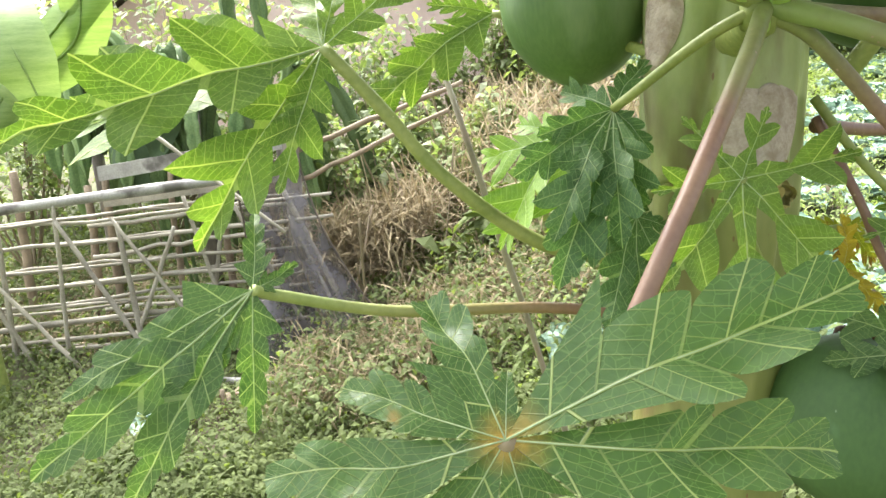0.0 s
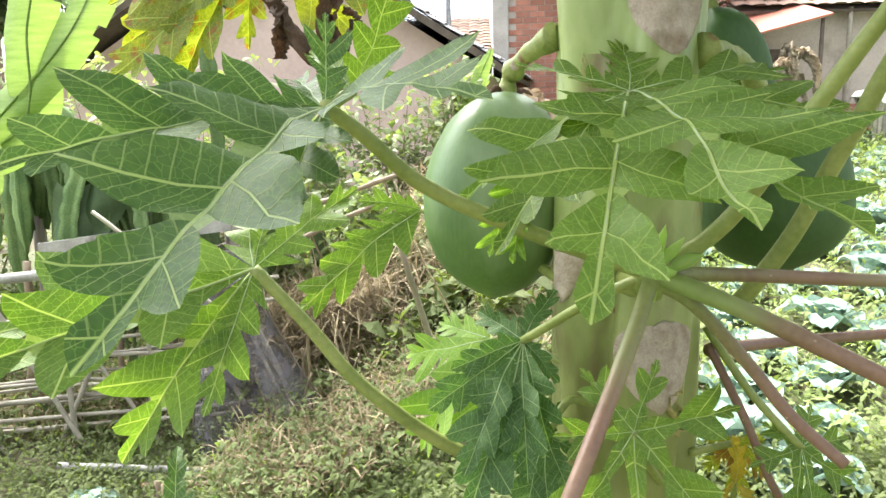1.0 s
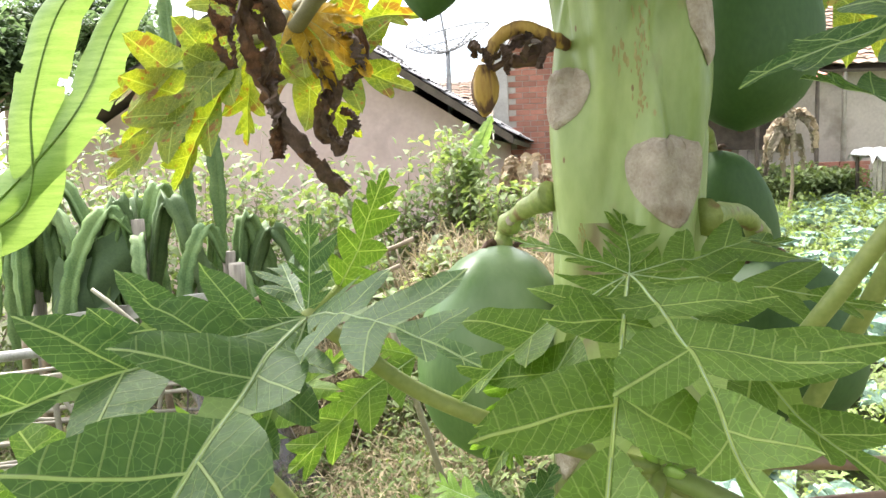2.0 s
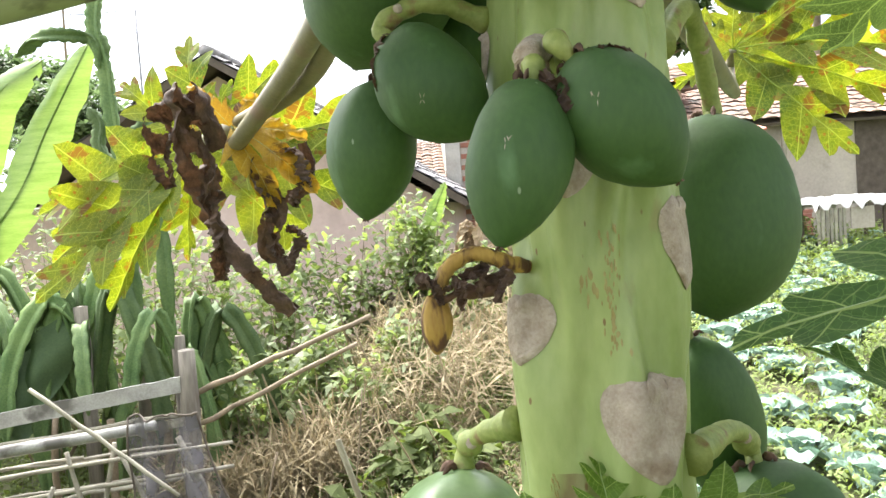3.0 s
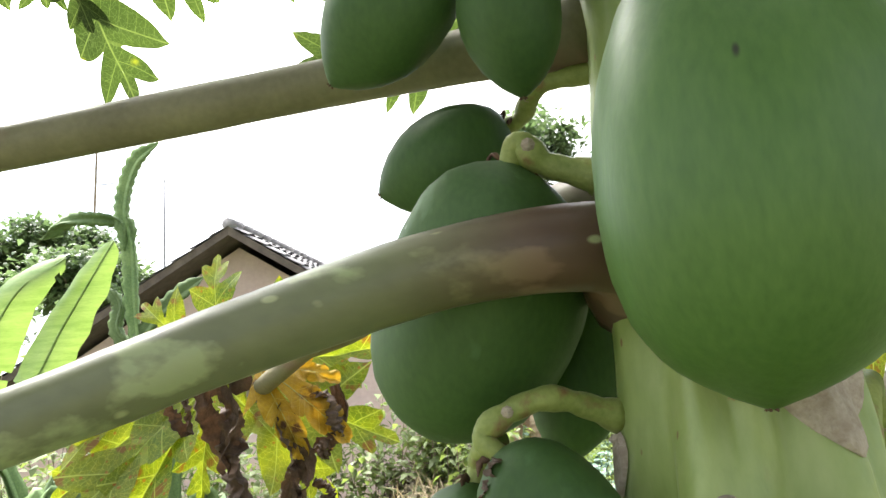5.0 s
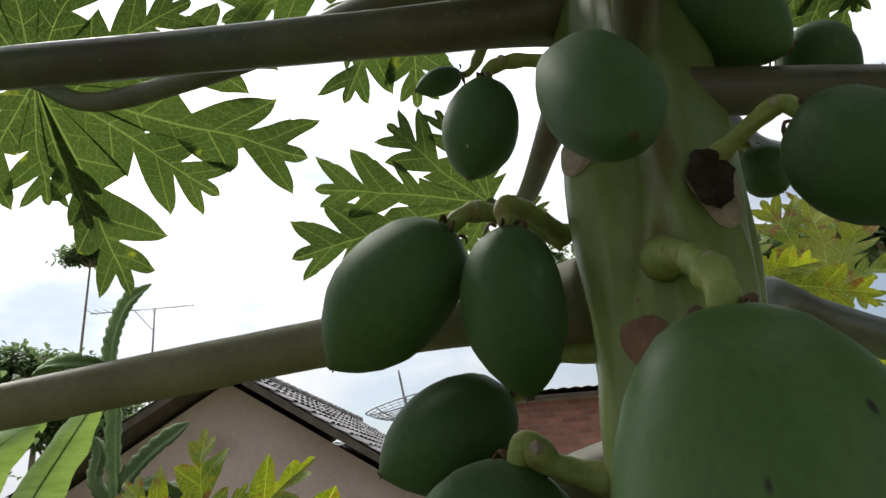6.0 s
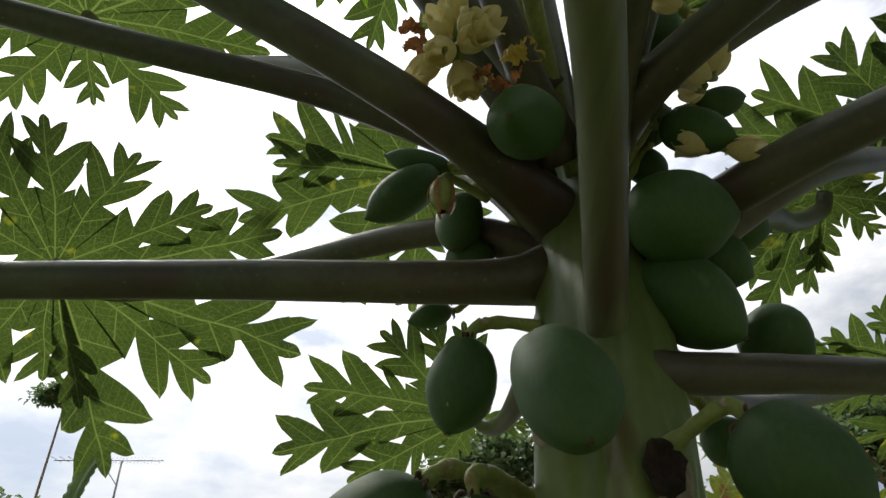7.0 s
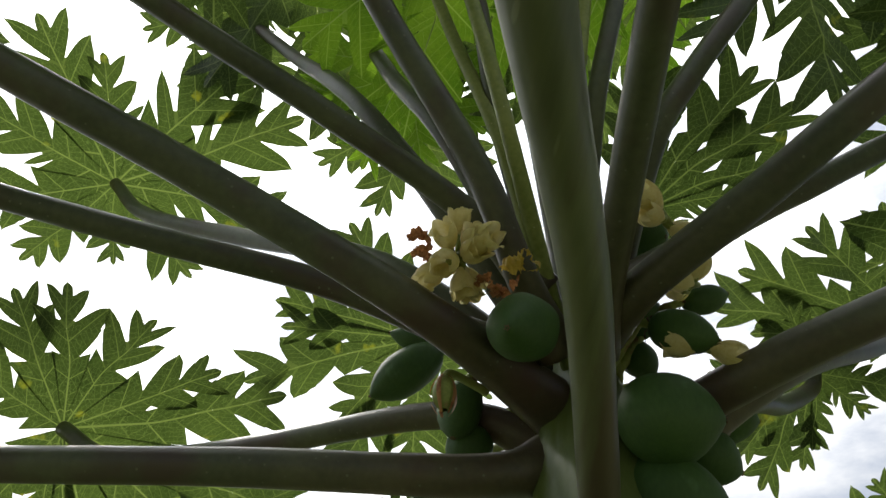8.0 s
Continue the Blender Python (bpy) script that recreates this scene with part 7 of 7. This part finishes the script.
g.tube([(0.627, 8.0, zb - 0.1), (0.627 + 0.02, 8.0, zb + 0.5), (0.627 + 0.01, 8.0, zb + 1.15)], [0.12, 0.11, 0.085], 12)
part("stump_stem", g.mesh("stump_stem", M_TWIG), stump)
rng = random.Random(66)
for k in range(11):
    a = rng.uniform(0, 6.28)
    o = Vector((math.cos(a), math.sin(a), 0))
    p = Vector((0.627, 8.0, zb + rng.uniform(0.8, 1.2)))
    rag("dry_banana_leaf", [p + o * 0.08, p + o * 0.22 + Vector((0, 0, 0.10)), p + o * 0.30 + Vector((0, 0, -0.2)), p + o * 0.24 + Vector((0, 0, -rng.uniform(0.5, 0.8)))], 0.11, M_DRYLEAF, 70 + k, 1.5, owner=stump)
young = empty("young_banana", (0.015, 7.2, ground_z(0.015, 7.2)), "young banana sucker with upright lime green leaves", "plant")
banana_leaf(young, [(0.015, 7.2, ground_z(0.015, 7.2)), (0.015, 7.2, 1.922), (0.015 + 0.10, 7.2, 1.922 + 0.35), (0.015 + 0.22, 7.2, 1.922 + 0.62)], 0.10, 31)
banana_leaf(young, [(0.015, 7.2, ground_z(0.015, 7.2)), (0.015 - 0.02, 7.2, 1.922), (0.015 - 0.12, 7.2, 1.922 + 0.22), (0.015 - 0.24, 7.2, 1.922 + 0.30)], 0.09, 32)

# stands in for a hanging dry leaf stalk; lower length added to reach ground
z = ground_z(0.341, 1.55)
tagged(pole("dry_stem", (0.341, 1.55, z - 0.02), (-0.101, 1.55, 1.822), 0.0075, M_STALK_OLD, None, bow=0.02), "thin pinkish dry leaf stalk drawn as a stem in the grass", "stem", "dry stems")
# dry cane stems among the straw
rng = random.Random(31)
for k in range(26):
    x, y = rng.uniform(-1.2, 0.7), rng.uniform(3.9, 6.0)
    z = ground_z(x, y)
    a, h = rng.uniform(0, 6.28), rng.uniform(0.5, 1.1)
    tagged(pole("dry_stem", (x, y, z - 0.02), (x + 0.35 * math.cos(a), y + 0.3 * math.sin(a), z + h), rng.uniform(0.004, 0.009), M_STRAW if k % 3 else M_TWIG, None, bow=0.03), "dry leaning weed stem", "stem", "dry stems")


# ---- cabbages ----
def cabbage_leaf_mesh(seed, ln, wide):
    g = Geo()
    rng = random.Random(seed)
    ph = rng.uniform(0, 9)

    def at(i, j):
        t, v = i / 6, j / 6 * 2 - 1
        w = wide * math.sin(math.pi * (0.10 + 0.80 * t)) ** 0.7
        r = 0.03 + ln * t
        z = 0.02 + 0.62 * ln * t - 0.55 * ln * t * t * t + 0.30 * w * v * v + 0.025 * math.sin(9 * v + ph + t * 4) * t
        return (r * (1 - 0.1 * v * v), v * w, z)

    g.grid(7, 7, at)
    g.tube([at(i, 3) for i in range(6)], [0.007 - 0.001 * i for i in range(6)], 4)
    return g.mesh("cabbage_leaf", M_CABBAGE)


CL = [cabbage_leaf_mesh(1, 0.19, 0.11), cabbage_leaf_mesh(2, 0.15, 0.10), cabbage_leaf_mesh(3, 0.21, 0.12)]
g = Geo()
g.grid(9, 12, lambda i, j: (0.075 * math.sin(math.pi * i / 8) * math.cos(math.pi * j / 6) * (1 + 0.05 * math.sin(3 * j + i)), 0.075 * math.sin(math.pi * i / 8) * math.sin(math.pi * j / 6), 0.085 - 0.07 * math.cos(math.pi * i / 8)), wrap=True)
HEAD = g.mesh("cabbage_head", M_CABBAGE)
first = empty("cabbage", (0, 0, 0), "blue-green cabbage with open wavy outer leaves in the field", "cabbage", "cabbages in the field")
part("cabbage_head", HEAD, first)
for k in range(9):
    ring = 0 if k < 4 else 1
    a = k * 2.4
    part("cabbage_leaf", CL[1] if ring == 0 else CL[(k % 2) * 2], first, at=Matrix.Rotation(a, 4, "Z") @ Matrix.Rotation(radians(-38 if ring == 0 else -6), 4, "Y"))
rng = random.Random(77)
spots = []
for row in range(20):
    y = 3.15 + row * 0.46
    for colm in range(24):
        x = 0.1 + colm * 0.48 - 0.12 * (y - 4) + rng.uniform(-0.12, 0.12) + (row % 2) * 0.2
        if 0.55 * (y - 1.0) + 2.4 > x > 0.05 - 0.05 * (y - 4) and rng.random() < 0.78:
            spots.append((x, y + rng.uniform(-0.1, 0.1)))
spots += [(-1.95, 3.35), (0.75, 2.9), (1.35, 2.75), (1.1, 3.3)]
for k, (x, y) in enumerate(spots):
    m = Matrix.Translation((x, y, ground_z(x, y) + 0.02)) @ Matrix.Rotation(rng.uniform(0, 6.28), 4, "Z") @ Matrix.Rotation(rng.uniform(-0.15, 0.15), 4, "X")
    if k == 0:
        first.matrix_basis = m
        continue
    c = copy_thing(first, m)
    sc = rng.uniform(0.75, 1.25)
    c.scale = (sc, sc, sc * rng.uniform(0.85, 1.1))


# ---- houses ----
def house(name, label):
    return empty(name, (0, 0, 0), label, "house")


def slab(name, corners, thick, mat, owner, label=""):
    """A flat plate between four corners, thickened along its normal."""
    c = [Vector(p) for p in corners]
    nrm = (c[1] - c[0]).cross(c[3] - c[0]).normalized() * abs(thick)
    v = c + [p - nrm for p in c]
    f = [(0, 1, 2, 3), (7, 6, 5, 4), (0, 4, 5, 1), (1, 5, 6, 2), (2, 6, 7, 3), (3, 7, 4, 0)]
    return part(name, mesh_of(name, v, f, mat, smooth=False), owner, label)


def tiled(corners, rows, cols, mat, owner, label):
    """Curved roof tiles lapped in rows over a slope: corners eave-left, eave-right, ridge-right, ridge-left."""
    a, b, c, d = (Vector(p) for p in corners)
    nrm = (b - a).cross(d - a).normalized()
    g = Geo()
    for i in range(rows):
        for j in range(cols):
            u0, u1 = j / cols, (j + 1.08) / cols
            v0, v1 = i / rows, (i + 1.18) / rows
            jit = 0.012 * noise.noise(Vector((i * 3.1, j * 2.7, cols)))
            base = len(g.v)
            for v, lift in ((v0, 0.035), (v1, 0.008)):
                for k in range(5):
                    u = min(1.02, u0 + (u1 - u0) * k / 4)
                    p = a.lerp(b, u).lerp(d.lerp(c, u), min(1, v))
                    g.v.append(p + nrm * (lift + jit + 0.028 * math.sin(math.pi * k / 4)))
            for k in range(4):
                g.f.append((base + k, base + k + 1, base + k + 6, base + k + 5))
                g.s.append(0)
    return part("roof_tiles", g.mesh("roof_tiles", mat), owner, label)


pink = house("pink_house", "small pink plastered house with a grey tiled gable roof")
gy, hz = 9.0, 0.2
g = Geo()
prof = [(-5.2, hz), (0.20, hz), (0.20, 2.42), (-2.42, 4.12), (-5.2, 2.42)]
for y in (gy + 0.25, gy + 0.43):
    g.v += [Vector((x, y, z)) for x, z in prof]
g.f = [(0, 1, 2, 3, 4), (9, 8, 7, 6, 5)] + [(i, i + 5, (i + 1) % 5 + 5, (i + 1) % 5) for i in range(5)]
g.s = [0] * 7
part("gable_wall", g.mesh("gable_wall", M_PINK, False), pink, "pink plastered gable wall")
slab("side_wall", [(0.20, gy + 0.45, hz), (1.00, gy + 7, hz), (1.00, gy + 7, 2.40), (0.20, gy + 0.45, 2.40)], 0.15, M_PINK, pink)
slab("side_wall", [(-4.4, gy + 7, hz), (-5.2, gy + 0.45, hz), (-5.2, gy + 0.45, 2.40), (-4.4, gy + 7, 2.40)], 0.15, M_PINK, pink)
slab("roof_slope", [(0.52, gy - 0.15, 2.36), (1.34, gy + 7.2, 2.36), (-1.6, gy + 7.2, 4.28), (-2.42, gy - 0.15, 4.28)], 0.06, M_DARKWOOD, pink, "dark roof boards")
slab("roof_slope", [(-4.8, gy + 7.2, 2.36), (-5.62, gy - 0.15, 2.36), (-2.42, gy - 0.15, 4.28), (-1.6, gy + 7.2, 4.28)], 0.06, M_DARKWOOD, pink, "dark roof boards")
tiled([(0.55, gy - 0.2, 2.37), (1.37, gy + 7.2, 2.37), (-1.6, gy + 7.2, 4.30), (-2.42, gy - 0.2, 4.30)], 14, 30, M_GREYROOF, pink, "grey roof tiles")
tiled([(-4.83, gy + 7.2, 2.37), (-5.65, gy - 0.2, 2.37), (-2.42, gy - 0.2, 4.30), (-1.6, gy + 7.2, 4.30)], 14, 30, M_GREYROOF, pink, "grey roof tiles")
g = Geo()
for k in range(24):
    y = gy - 0.2 + 7.4 * k / 23
    xr = -2.42 + 0.82 * k / 23
    g.tube([(xr, y, 4.33), (xr + 0.04, y + 0.36, 4.36)], [0.08, 0.07], 8)
part("ridge_tiles", g.mesh("ridge_tiles", M_GREYROOF), pink, "grey ridge tiles")
slab("verge_board", [(0.50, gy - 0.17, 2.30), (-2.42, gy - 0.17, 4.20), (-2.42, gy - 0.17, 4.30), (0.50, gy - 0.17, 2.40)], 0.03, M_DARKWOOD, pink, "dark timber verge board")
slab("verge_board", [(-2.42, gy - 0.17, 4.20), (-5.6, gy - 0.17, 2.30), (-5.6, gy - 0.17, 2.40), (-2.42, gy - 0.17, 4.30)], 0.03, M_DARKWOOD, pink, "dark timber verge board")

brick_house = house("brick_house", "unplastered red brick house with a clay tile roof and concrete column")
slab("brick_wall", [(0.55, 13.2, 1.2), (4.6, 13.2, 1.2), (4.6, 13.2, 4.12), (0.55, 13.2, 4.12)], -0.15, M_MORTAR, brick_house, "pale mortar bed")
slab("side_wall", [(0.58, 13.4, 1.2), (0.58, 19, 1.2), (0.58, 19, 4.0), (0.58, 13.4, 4.0)], 0.15, M_PLASTER, brick_house)
slab("column", [(0.36, 13.10, 1.2), (0.62, 13.10, 1.2), (0.62, 13.10, 4.15), (0.36, 13.10, 4.15)], -0.25, M_CONCRETE, brick_house, "rough grey concrete column")
slab("lower_wall", [(-4.0, 13.3, 0.6), (0.34, 13.3, 0.6), (0.34, 13.3, 2.95), (-4.0, 13.3, 2.95)], -0.15, M_PLASTER, brick_house)
slab("lower_roof", [(-4.2, 12.9, 2.80), (0.34, 12.9, 2.80), (0.34, 16, 3.80), (-4.2, 16, 3.80)], 0.05, M_DARKWOOD, brick_house)
tiled([(-4.2, 12.85, 2.84), (0.34, 12.85, 2.84), (0.34, 16, 3.85), (-4.2, 16, 3.85)], 14, 22, M_TILE, brick_house, "weathered orange clay roof tiles")
slab("upper_roof", [(0.7, 12.95, 4.14), (4.9, 12.95, 4.14), (4.9, 16.5, 4.45), (0.7, 16.5, 4.45)], 0.06, M_DARKWOOD, brick_house)
tiled([(0.7, 12.92, 4.17), (4.9, 12.92, 4.17), (4.9, 16.5, 4.48), (0.7, 16.5, 4.48)], 12, 20, M_TILE, brick_house, "weathered orange clay roof tiles")
slab("lean_to_roof", [(3.5, 11.7, 2.78), (5.4, 11.7, 3.22), (5.4, 13.1, 3.55), (3.5, 13.1, 3.15)], 0.03, M_REDSHEET, brick_house, "red painted sheet lean-to roof")
for x, z in ((3.6, 2.75), (4.4, 2.95), (5.3, 3.15)):
    pole("lean_to_post", (x, 11.8, ground_z(x, 11.8) - 0.05), (x, 11.8, z), 0.035, M_DARKWOOD, brick_house)

plaster_house = house("plaster_house", "weathered plaster house with a sagging clay tile roof")
slab("front_wall", [(4.75, 13.05, 1.0), (12.5, 13.05, 1.0), (12.5, 13.05, 3.62), (4.75, 13.05, 3.62)], -0.15, M_PLASTER, plaster_house, "stained bare plaster wall")
slab("end_wall", [(4.75, 19, 1.0), (4.75, 13.22, 1.0), (4.75, 13.22, 3.6), (4.75, 19, 3.6)], 0.15, M_PLASTER, plaster_house)
slab("roof_deck", [(4.3, 12.8, 3.40), (13, 12.8, 3.30), (13, 16.5, 5.0), (4.3, 16.5, 5.1)], 0.05, M_DARKWOOD, plaster_house)
tiled([(4.3, 12.75, 3.45), (13, 12.75, 3.35), (13, 16.5, 5.05), (4.3, 16.5, 5.15)], 16, 34, M_TILE, plaster_house, "weathered brown clay roof tiles")
for x in (6.2, 8.9):
    pole("veranda_post", (x, 12.85, ground_z(x, 12.85) - 0.05), (x, 12.85, 3.42), 0.045, M_BAMBOO, plaster_house, "pale timber veranda post")
slab("door", [(7.55, 13.03, 1.45), (8.35, 13.03, 1.45), (8.35, 13.03, 3.35), (7.55, 13.03, 3.35)], -0.06, M_DARKWOOD, plaster_house, "dark timber door")

# dark panel stands in for the shaded space beneath the lean-to roof
slab("shed_front", [(3.873, 12.9, 2.156), (5.273, 12.9, 2.101), (5.256, 12.9, 2.784), (3.866, 12.9, 2.796)], -0.08, M_DARKWOOD, brick_house, "dark panel painting the shade under the lean-to")

# withered plant before the houses
wilt = empty("withered_plant", (4.361, 10.5, ground_z(4.361, 10.5)), "withered plant with brown hanging leaves on a thin stem", "plant")
wz = ground_z(4.361, 10.5)
g = Geo()
g.tube(spline([(4.361, 10.5, wz - 0.05), (4.361 + 0.05, 10.5, wz + 0.6), (4.361 - 0.02, 10.5, 1.696 + 1.05)], 6), [0.03 - 0.0012 * i for i in range(13)], 8)
part("stem", g.mesh("stem", M_TWIG), wilt)
rng = random.Random(44)
for k in range(12):
    p = Vector((4.361, 10.5, 1.696 + rng.uniform(0.45, 1.1)))
    o = Vector((rng.uniform(-1, 1), rng.uniform(-0.6, 0.6), 0)) * 0.30
    rag("withered_leaf", [p, p + o * 0.5 + Vector((0, 0, 0.08)), p + o + Vector((0, 0, -0.15)), p + o * 1.05 + Vector((0, 0, -rng.uniform(0.35, 0.6)))], 0.12, M_BRUSH if k % 3 else M_DRYLEAF, 130 + k, 2.5, owner=wilt)

# stack of bricks beside the plaster wall
stack = empty("brick_stack", (5.9, 12.4, ground_z(5.9, 12.4)), "stack of loose red bricks against the house", "bricks")
bm_ = Geo()
bm_.box((-0.115, -0.055, 0), (0.115, 0.055, 0.06))
brick_me = bm_.mesh("brick", M_BRICK, False)
for i in range(8):
    for j in range(4):
        for d_ in range(2):
            part("brick", brick_me, stack, at=Matrix.Translation((-0.38 + 0.245 * j + 0.02 * (i % 2), 0.12 * d_, 0.066 * i)))

# table with a cloth and a slatted crate
tab = empty("garden_table", (6.25, 11.3, ground_z(6.25, 11.3)), "rough timber table draped with a pale cloth outside the house", "table")
tz = ground_z(6.25, 11.3)
slab("tabletop", [(5.75, 11.0, 2.0), (6.85, 11.0, 2.0), (6.85, 11.6, 2.0), (5.75, 11.6, 2.0)], 0.05, M_BAMBOO, tab)
for x, y in ((5.8, 11.05), (6.8, 11.05), (5.8, 11.55), (6.8, 11.55)):
    pole("leg", (x, y, tz - 0.04), (x, y, 1.98), 0.03, M_DARKWOOD, tab)
for k in range(7):
    slab("slat", [(5.74 + 0.065 * k, 10.97, tz + 0.05), (5.785 + 0.065 * k, 10.97, tz + 0.05), (5.785 + 0.065 * k, 10.97, 1.9), (5.74 + 0.065 * k, 10.97, 1.9)], 0.02, M_BAMBOO, tab)
slab("side_board", [(6.25, 10.97, tz + 0.35), (6.6, 10.97, tz + 0.35), (6.6, 10.97, 1.9), (6.25, 10.97, 1.9)], 0.02, M_PLASTER, tab)
g = Geo()
g.grid(12, 20, lambda i, j: (5.70 + 1.2 * j / 19, 10.93 + 0.75 * i / 11, 2.06 + 0.05 * noise.noise(Vector((i * 0.5, j * 0.5, 1))) - (0.13 * (1 + noise.noise(Vector((j * 0.6, 0, 4)))) if i in (0, 11) else 0) - (0.08 if j in (0, 19) else 0)))
tagged(part("table_cloth", g.mesh("table_cloth", M_CLOTH)), "crumpled white sheet lying over the table", "cloth")

# aerial and satellite dish above the roofs
aer = empty("tv_aerial", (-6.667, 18, ground_z(-6.667, 18)), "rooftop television aerial on a tall thin mast", "aerial")
pole("mast", (-6.70, 18, 0.3), (-6.667, 18, 7.60), 0.03, M_STEEL, aer, bow=0.0)
pole("boom", (-8.25, 18, 7.60), (-5.70, 18, 7.62), 0.016, M_STEEL, aer, bow=0.0)
pole("brace", (-7.15, 18, 7.58), (-6.68, 18, 7.05), 0.012, M_STEEL, aer, bow=0.0)
for k in range(16):
    x = -7.0 + 0.083 * k
    pole("element", (x, 17.85, 7.50 + 0.02 * (k % 2)), (x, 18.15, 7.74), 0.007, M_STEEL, aer, bow=0.0)
for k in range(5):
    pole("element", (-8.2 + 0.2 * k, 17.7, 7.60), (-8.2 + 0.2 * k, 18.3, 7.64), 0.008, M_STEEL, aer, bow=0.0)
dish = empty("satellite_dish", (-0.32, 11.2, ground_z(-0.32, 11.2)), "wire mesh satellite dish above the roof", "dish")
g = Geo()
dx, dz = -0.32, 3.74
for ring in [q / 12 for q in range(1, 13)]:
    pts = [(dx + 0.62 * ring * math.cos(a), 11.2 + 0.5 * ring * math.sin(a), dz + 0.24 * ring * ring + 0.14 * ring * math.cos(a)) for a in [2 * math.pi * q / 28 for q in range(29)]]
    g.tube(pts, [0.012 if ring > 0.95 else 0.005] * 29, 4)
for q in range(32):
    a = 2 * math.pi * q / 32
    g.tube([(dx + 0.62 * r * math.cos(a), 11.2 + 0.5 * r * math.sin(a), dz + 0.24 * r * r + 0.14 * r * math.cos(a)) for r in (0, 0.25, 0.5, 0.75, 1)], [0.010 if q % 4 == 0 else 0.004] * 5, 4)
part("dish_frame", g.mesh("dish_frame", M_STEEL), dish)
pole("feed_arm", (-0.32, 11.2, 3.74), (-0.43, 11.2, 4.45), 0.018, M_STEEL, dish, bow=0.0)
pole("dish_mast", (-0.32, 11.2, ground_z(-0.32, 11.2)), (-0.32, 11.2, 3.75), 0.04, M_STEEL, dish, bow=0.0)


# ---- trees in the distance ----
def tree(place, height, crown_c, crown_r, seed, label, trunk_r=0.12, limbs=9, leaves=70, leaf_size=0.3, flat=0.7, mat=None):
    rng = random.Random(seed)
    base = Vector(place)
    cc_ = Vector(crown_c)
    t = empty("tree", base, label, "tree")
    g = Geo()
    top = cc_ - Vector((0, 0, crown_r * flat * 0.6))
    path = spline([base - Vector((0, 0, 0.2)), base.lerp(top, 0.5) + Vector((rng.uniform(-1, 1), 0, 0)) * height * 0.006, top], 8)
    g.tube(path, [trunk_r * (1 - 0.55 * i / len(path)) for i in range(len(path))], 9)
    tips = []
    for k in range(limbs):
        a, e = rng.uniform(0, 6.28), rng.uniform(-0.3, 1.2)
        d = Vector((math.cos(a) * math.cos(e), math.sin(a) * math.cos(e), math.sin(e) * flat))
        end = cc_ + d * crown_r * rng.uniform(0.6, 1.0)
        lp = spline([top, top.lerp(end, 0.5) + Vector((0, 0, crown_r * 0.1)), end], 5)
        g.tube(lp, [trunk_r * 0.35 * (1 - 0.75 * i / len(lp)) for i in range(len(lp))], 5)
        tips += lp[4:]
    part("trunk", g.mesh("trunk", M_TWIG), t)
    part("crown", sprays("crown", [tuple(p) for p in tips], leaves, leaf_size, mat or M_TREELEAF, crown_r * 0.17, crown_r * 0.15, seed, narrow=0.5), t)
    return t


tree((-28.9, 60, 1.0), 24, (-28.25, 60, 24.3), 2.3, 401, "tall thin-trunked tree with a small round crown", 0.17, 16, 60, 0.45, 0.55)
tree((-13.2, 25, 0.5), 8, (-13.0, 25, 7.0), 2.2, 402, "broad garden tree with airy foliage", 0.16, 18, 60, 0.28, 0.75)
tree((-15.6, 24, 0.5), 8, (-15.4, 24, 6.2), 2.4, 403, "broad garden tree with airy foliage", 0.16, 18, 60, 0.28, 0.75)
tree((14.5, 22, 1.5), 9, (14.5, 22, 9.6), 2.6, 404, "dark dense tree behind the tiled house", 0.2, 20, 80, 0.3, 0.8)
tree((11.2, 21, 1.5), 9, (11.2, 21, 8.2), 2.2, 405, "dark dense tree behind the tiled house", 0.2, 20, 80, 0.3, 0.8)
tree((-8.5, 17.5, 0.5), 6, (-8.5, 17.5, 4.6), 1.8, 406, "leafy garden tree behind the pink house", 0.12, 18, 60, 0.24, 0.8)
tree((-6.6, 9.6, 0.2), 4, (-6.6, 9.6, 3.4), 1.1, 407, "leafy garden tree beside the pink house", 0.09, 16, 60, 0.16, 0.9)
tree((6.2, 20, 1.5), 6, (6.2, 20, 6.6), 1.9, 408, "leafy tree behind the roofs", 0.14, 18, 60, 0.28, 0.8)

tree((2.4, 20, 1.5), 7, (2.4, 20, 7.5), 1.9, 409, "dark leafy tree standing behind the brick house", 0.14, 20, 70, 0.26, 0.9)

# ---- bricks of the red wall, course by course ----
wall_face = bpy.data.objects["brick_wall"]
near, rest = [], Geo()
bw = Geo()
bw.box((0, -0.012, 0), (0.235, 0.02, 0.085))
wall_brick = bw.mesh("brick", M_BRICK, False)
count = 0
for i in range(40):
    for j in range(16):
        x, z = 0.64 + 0.248 * j + (0.124 if i % 2 else 0), 1.22 + 0.098 * i
        if x > 4.3 or z > 4.03:
            continue
        if x < 2.4 and count < 290:
            part("brick", wall_brick, wall_face, at=Matrix.Translation((x, 13.2, z)))
            count += 1
        else:
            rest.box((x, 13.188, z), (x + 0.235, 13.22, z + 0.085))
tagged(part("brickwork", rest.mesh("brickwork", M_BRICK, False), wall_face), kind="stuff")
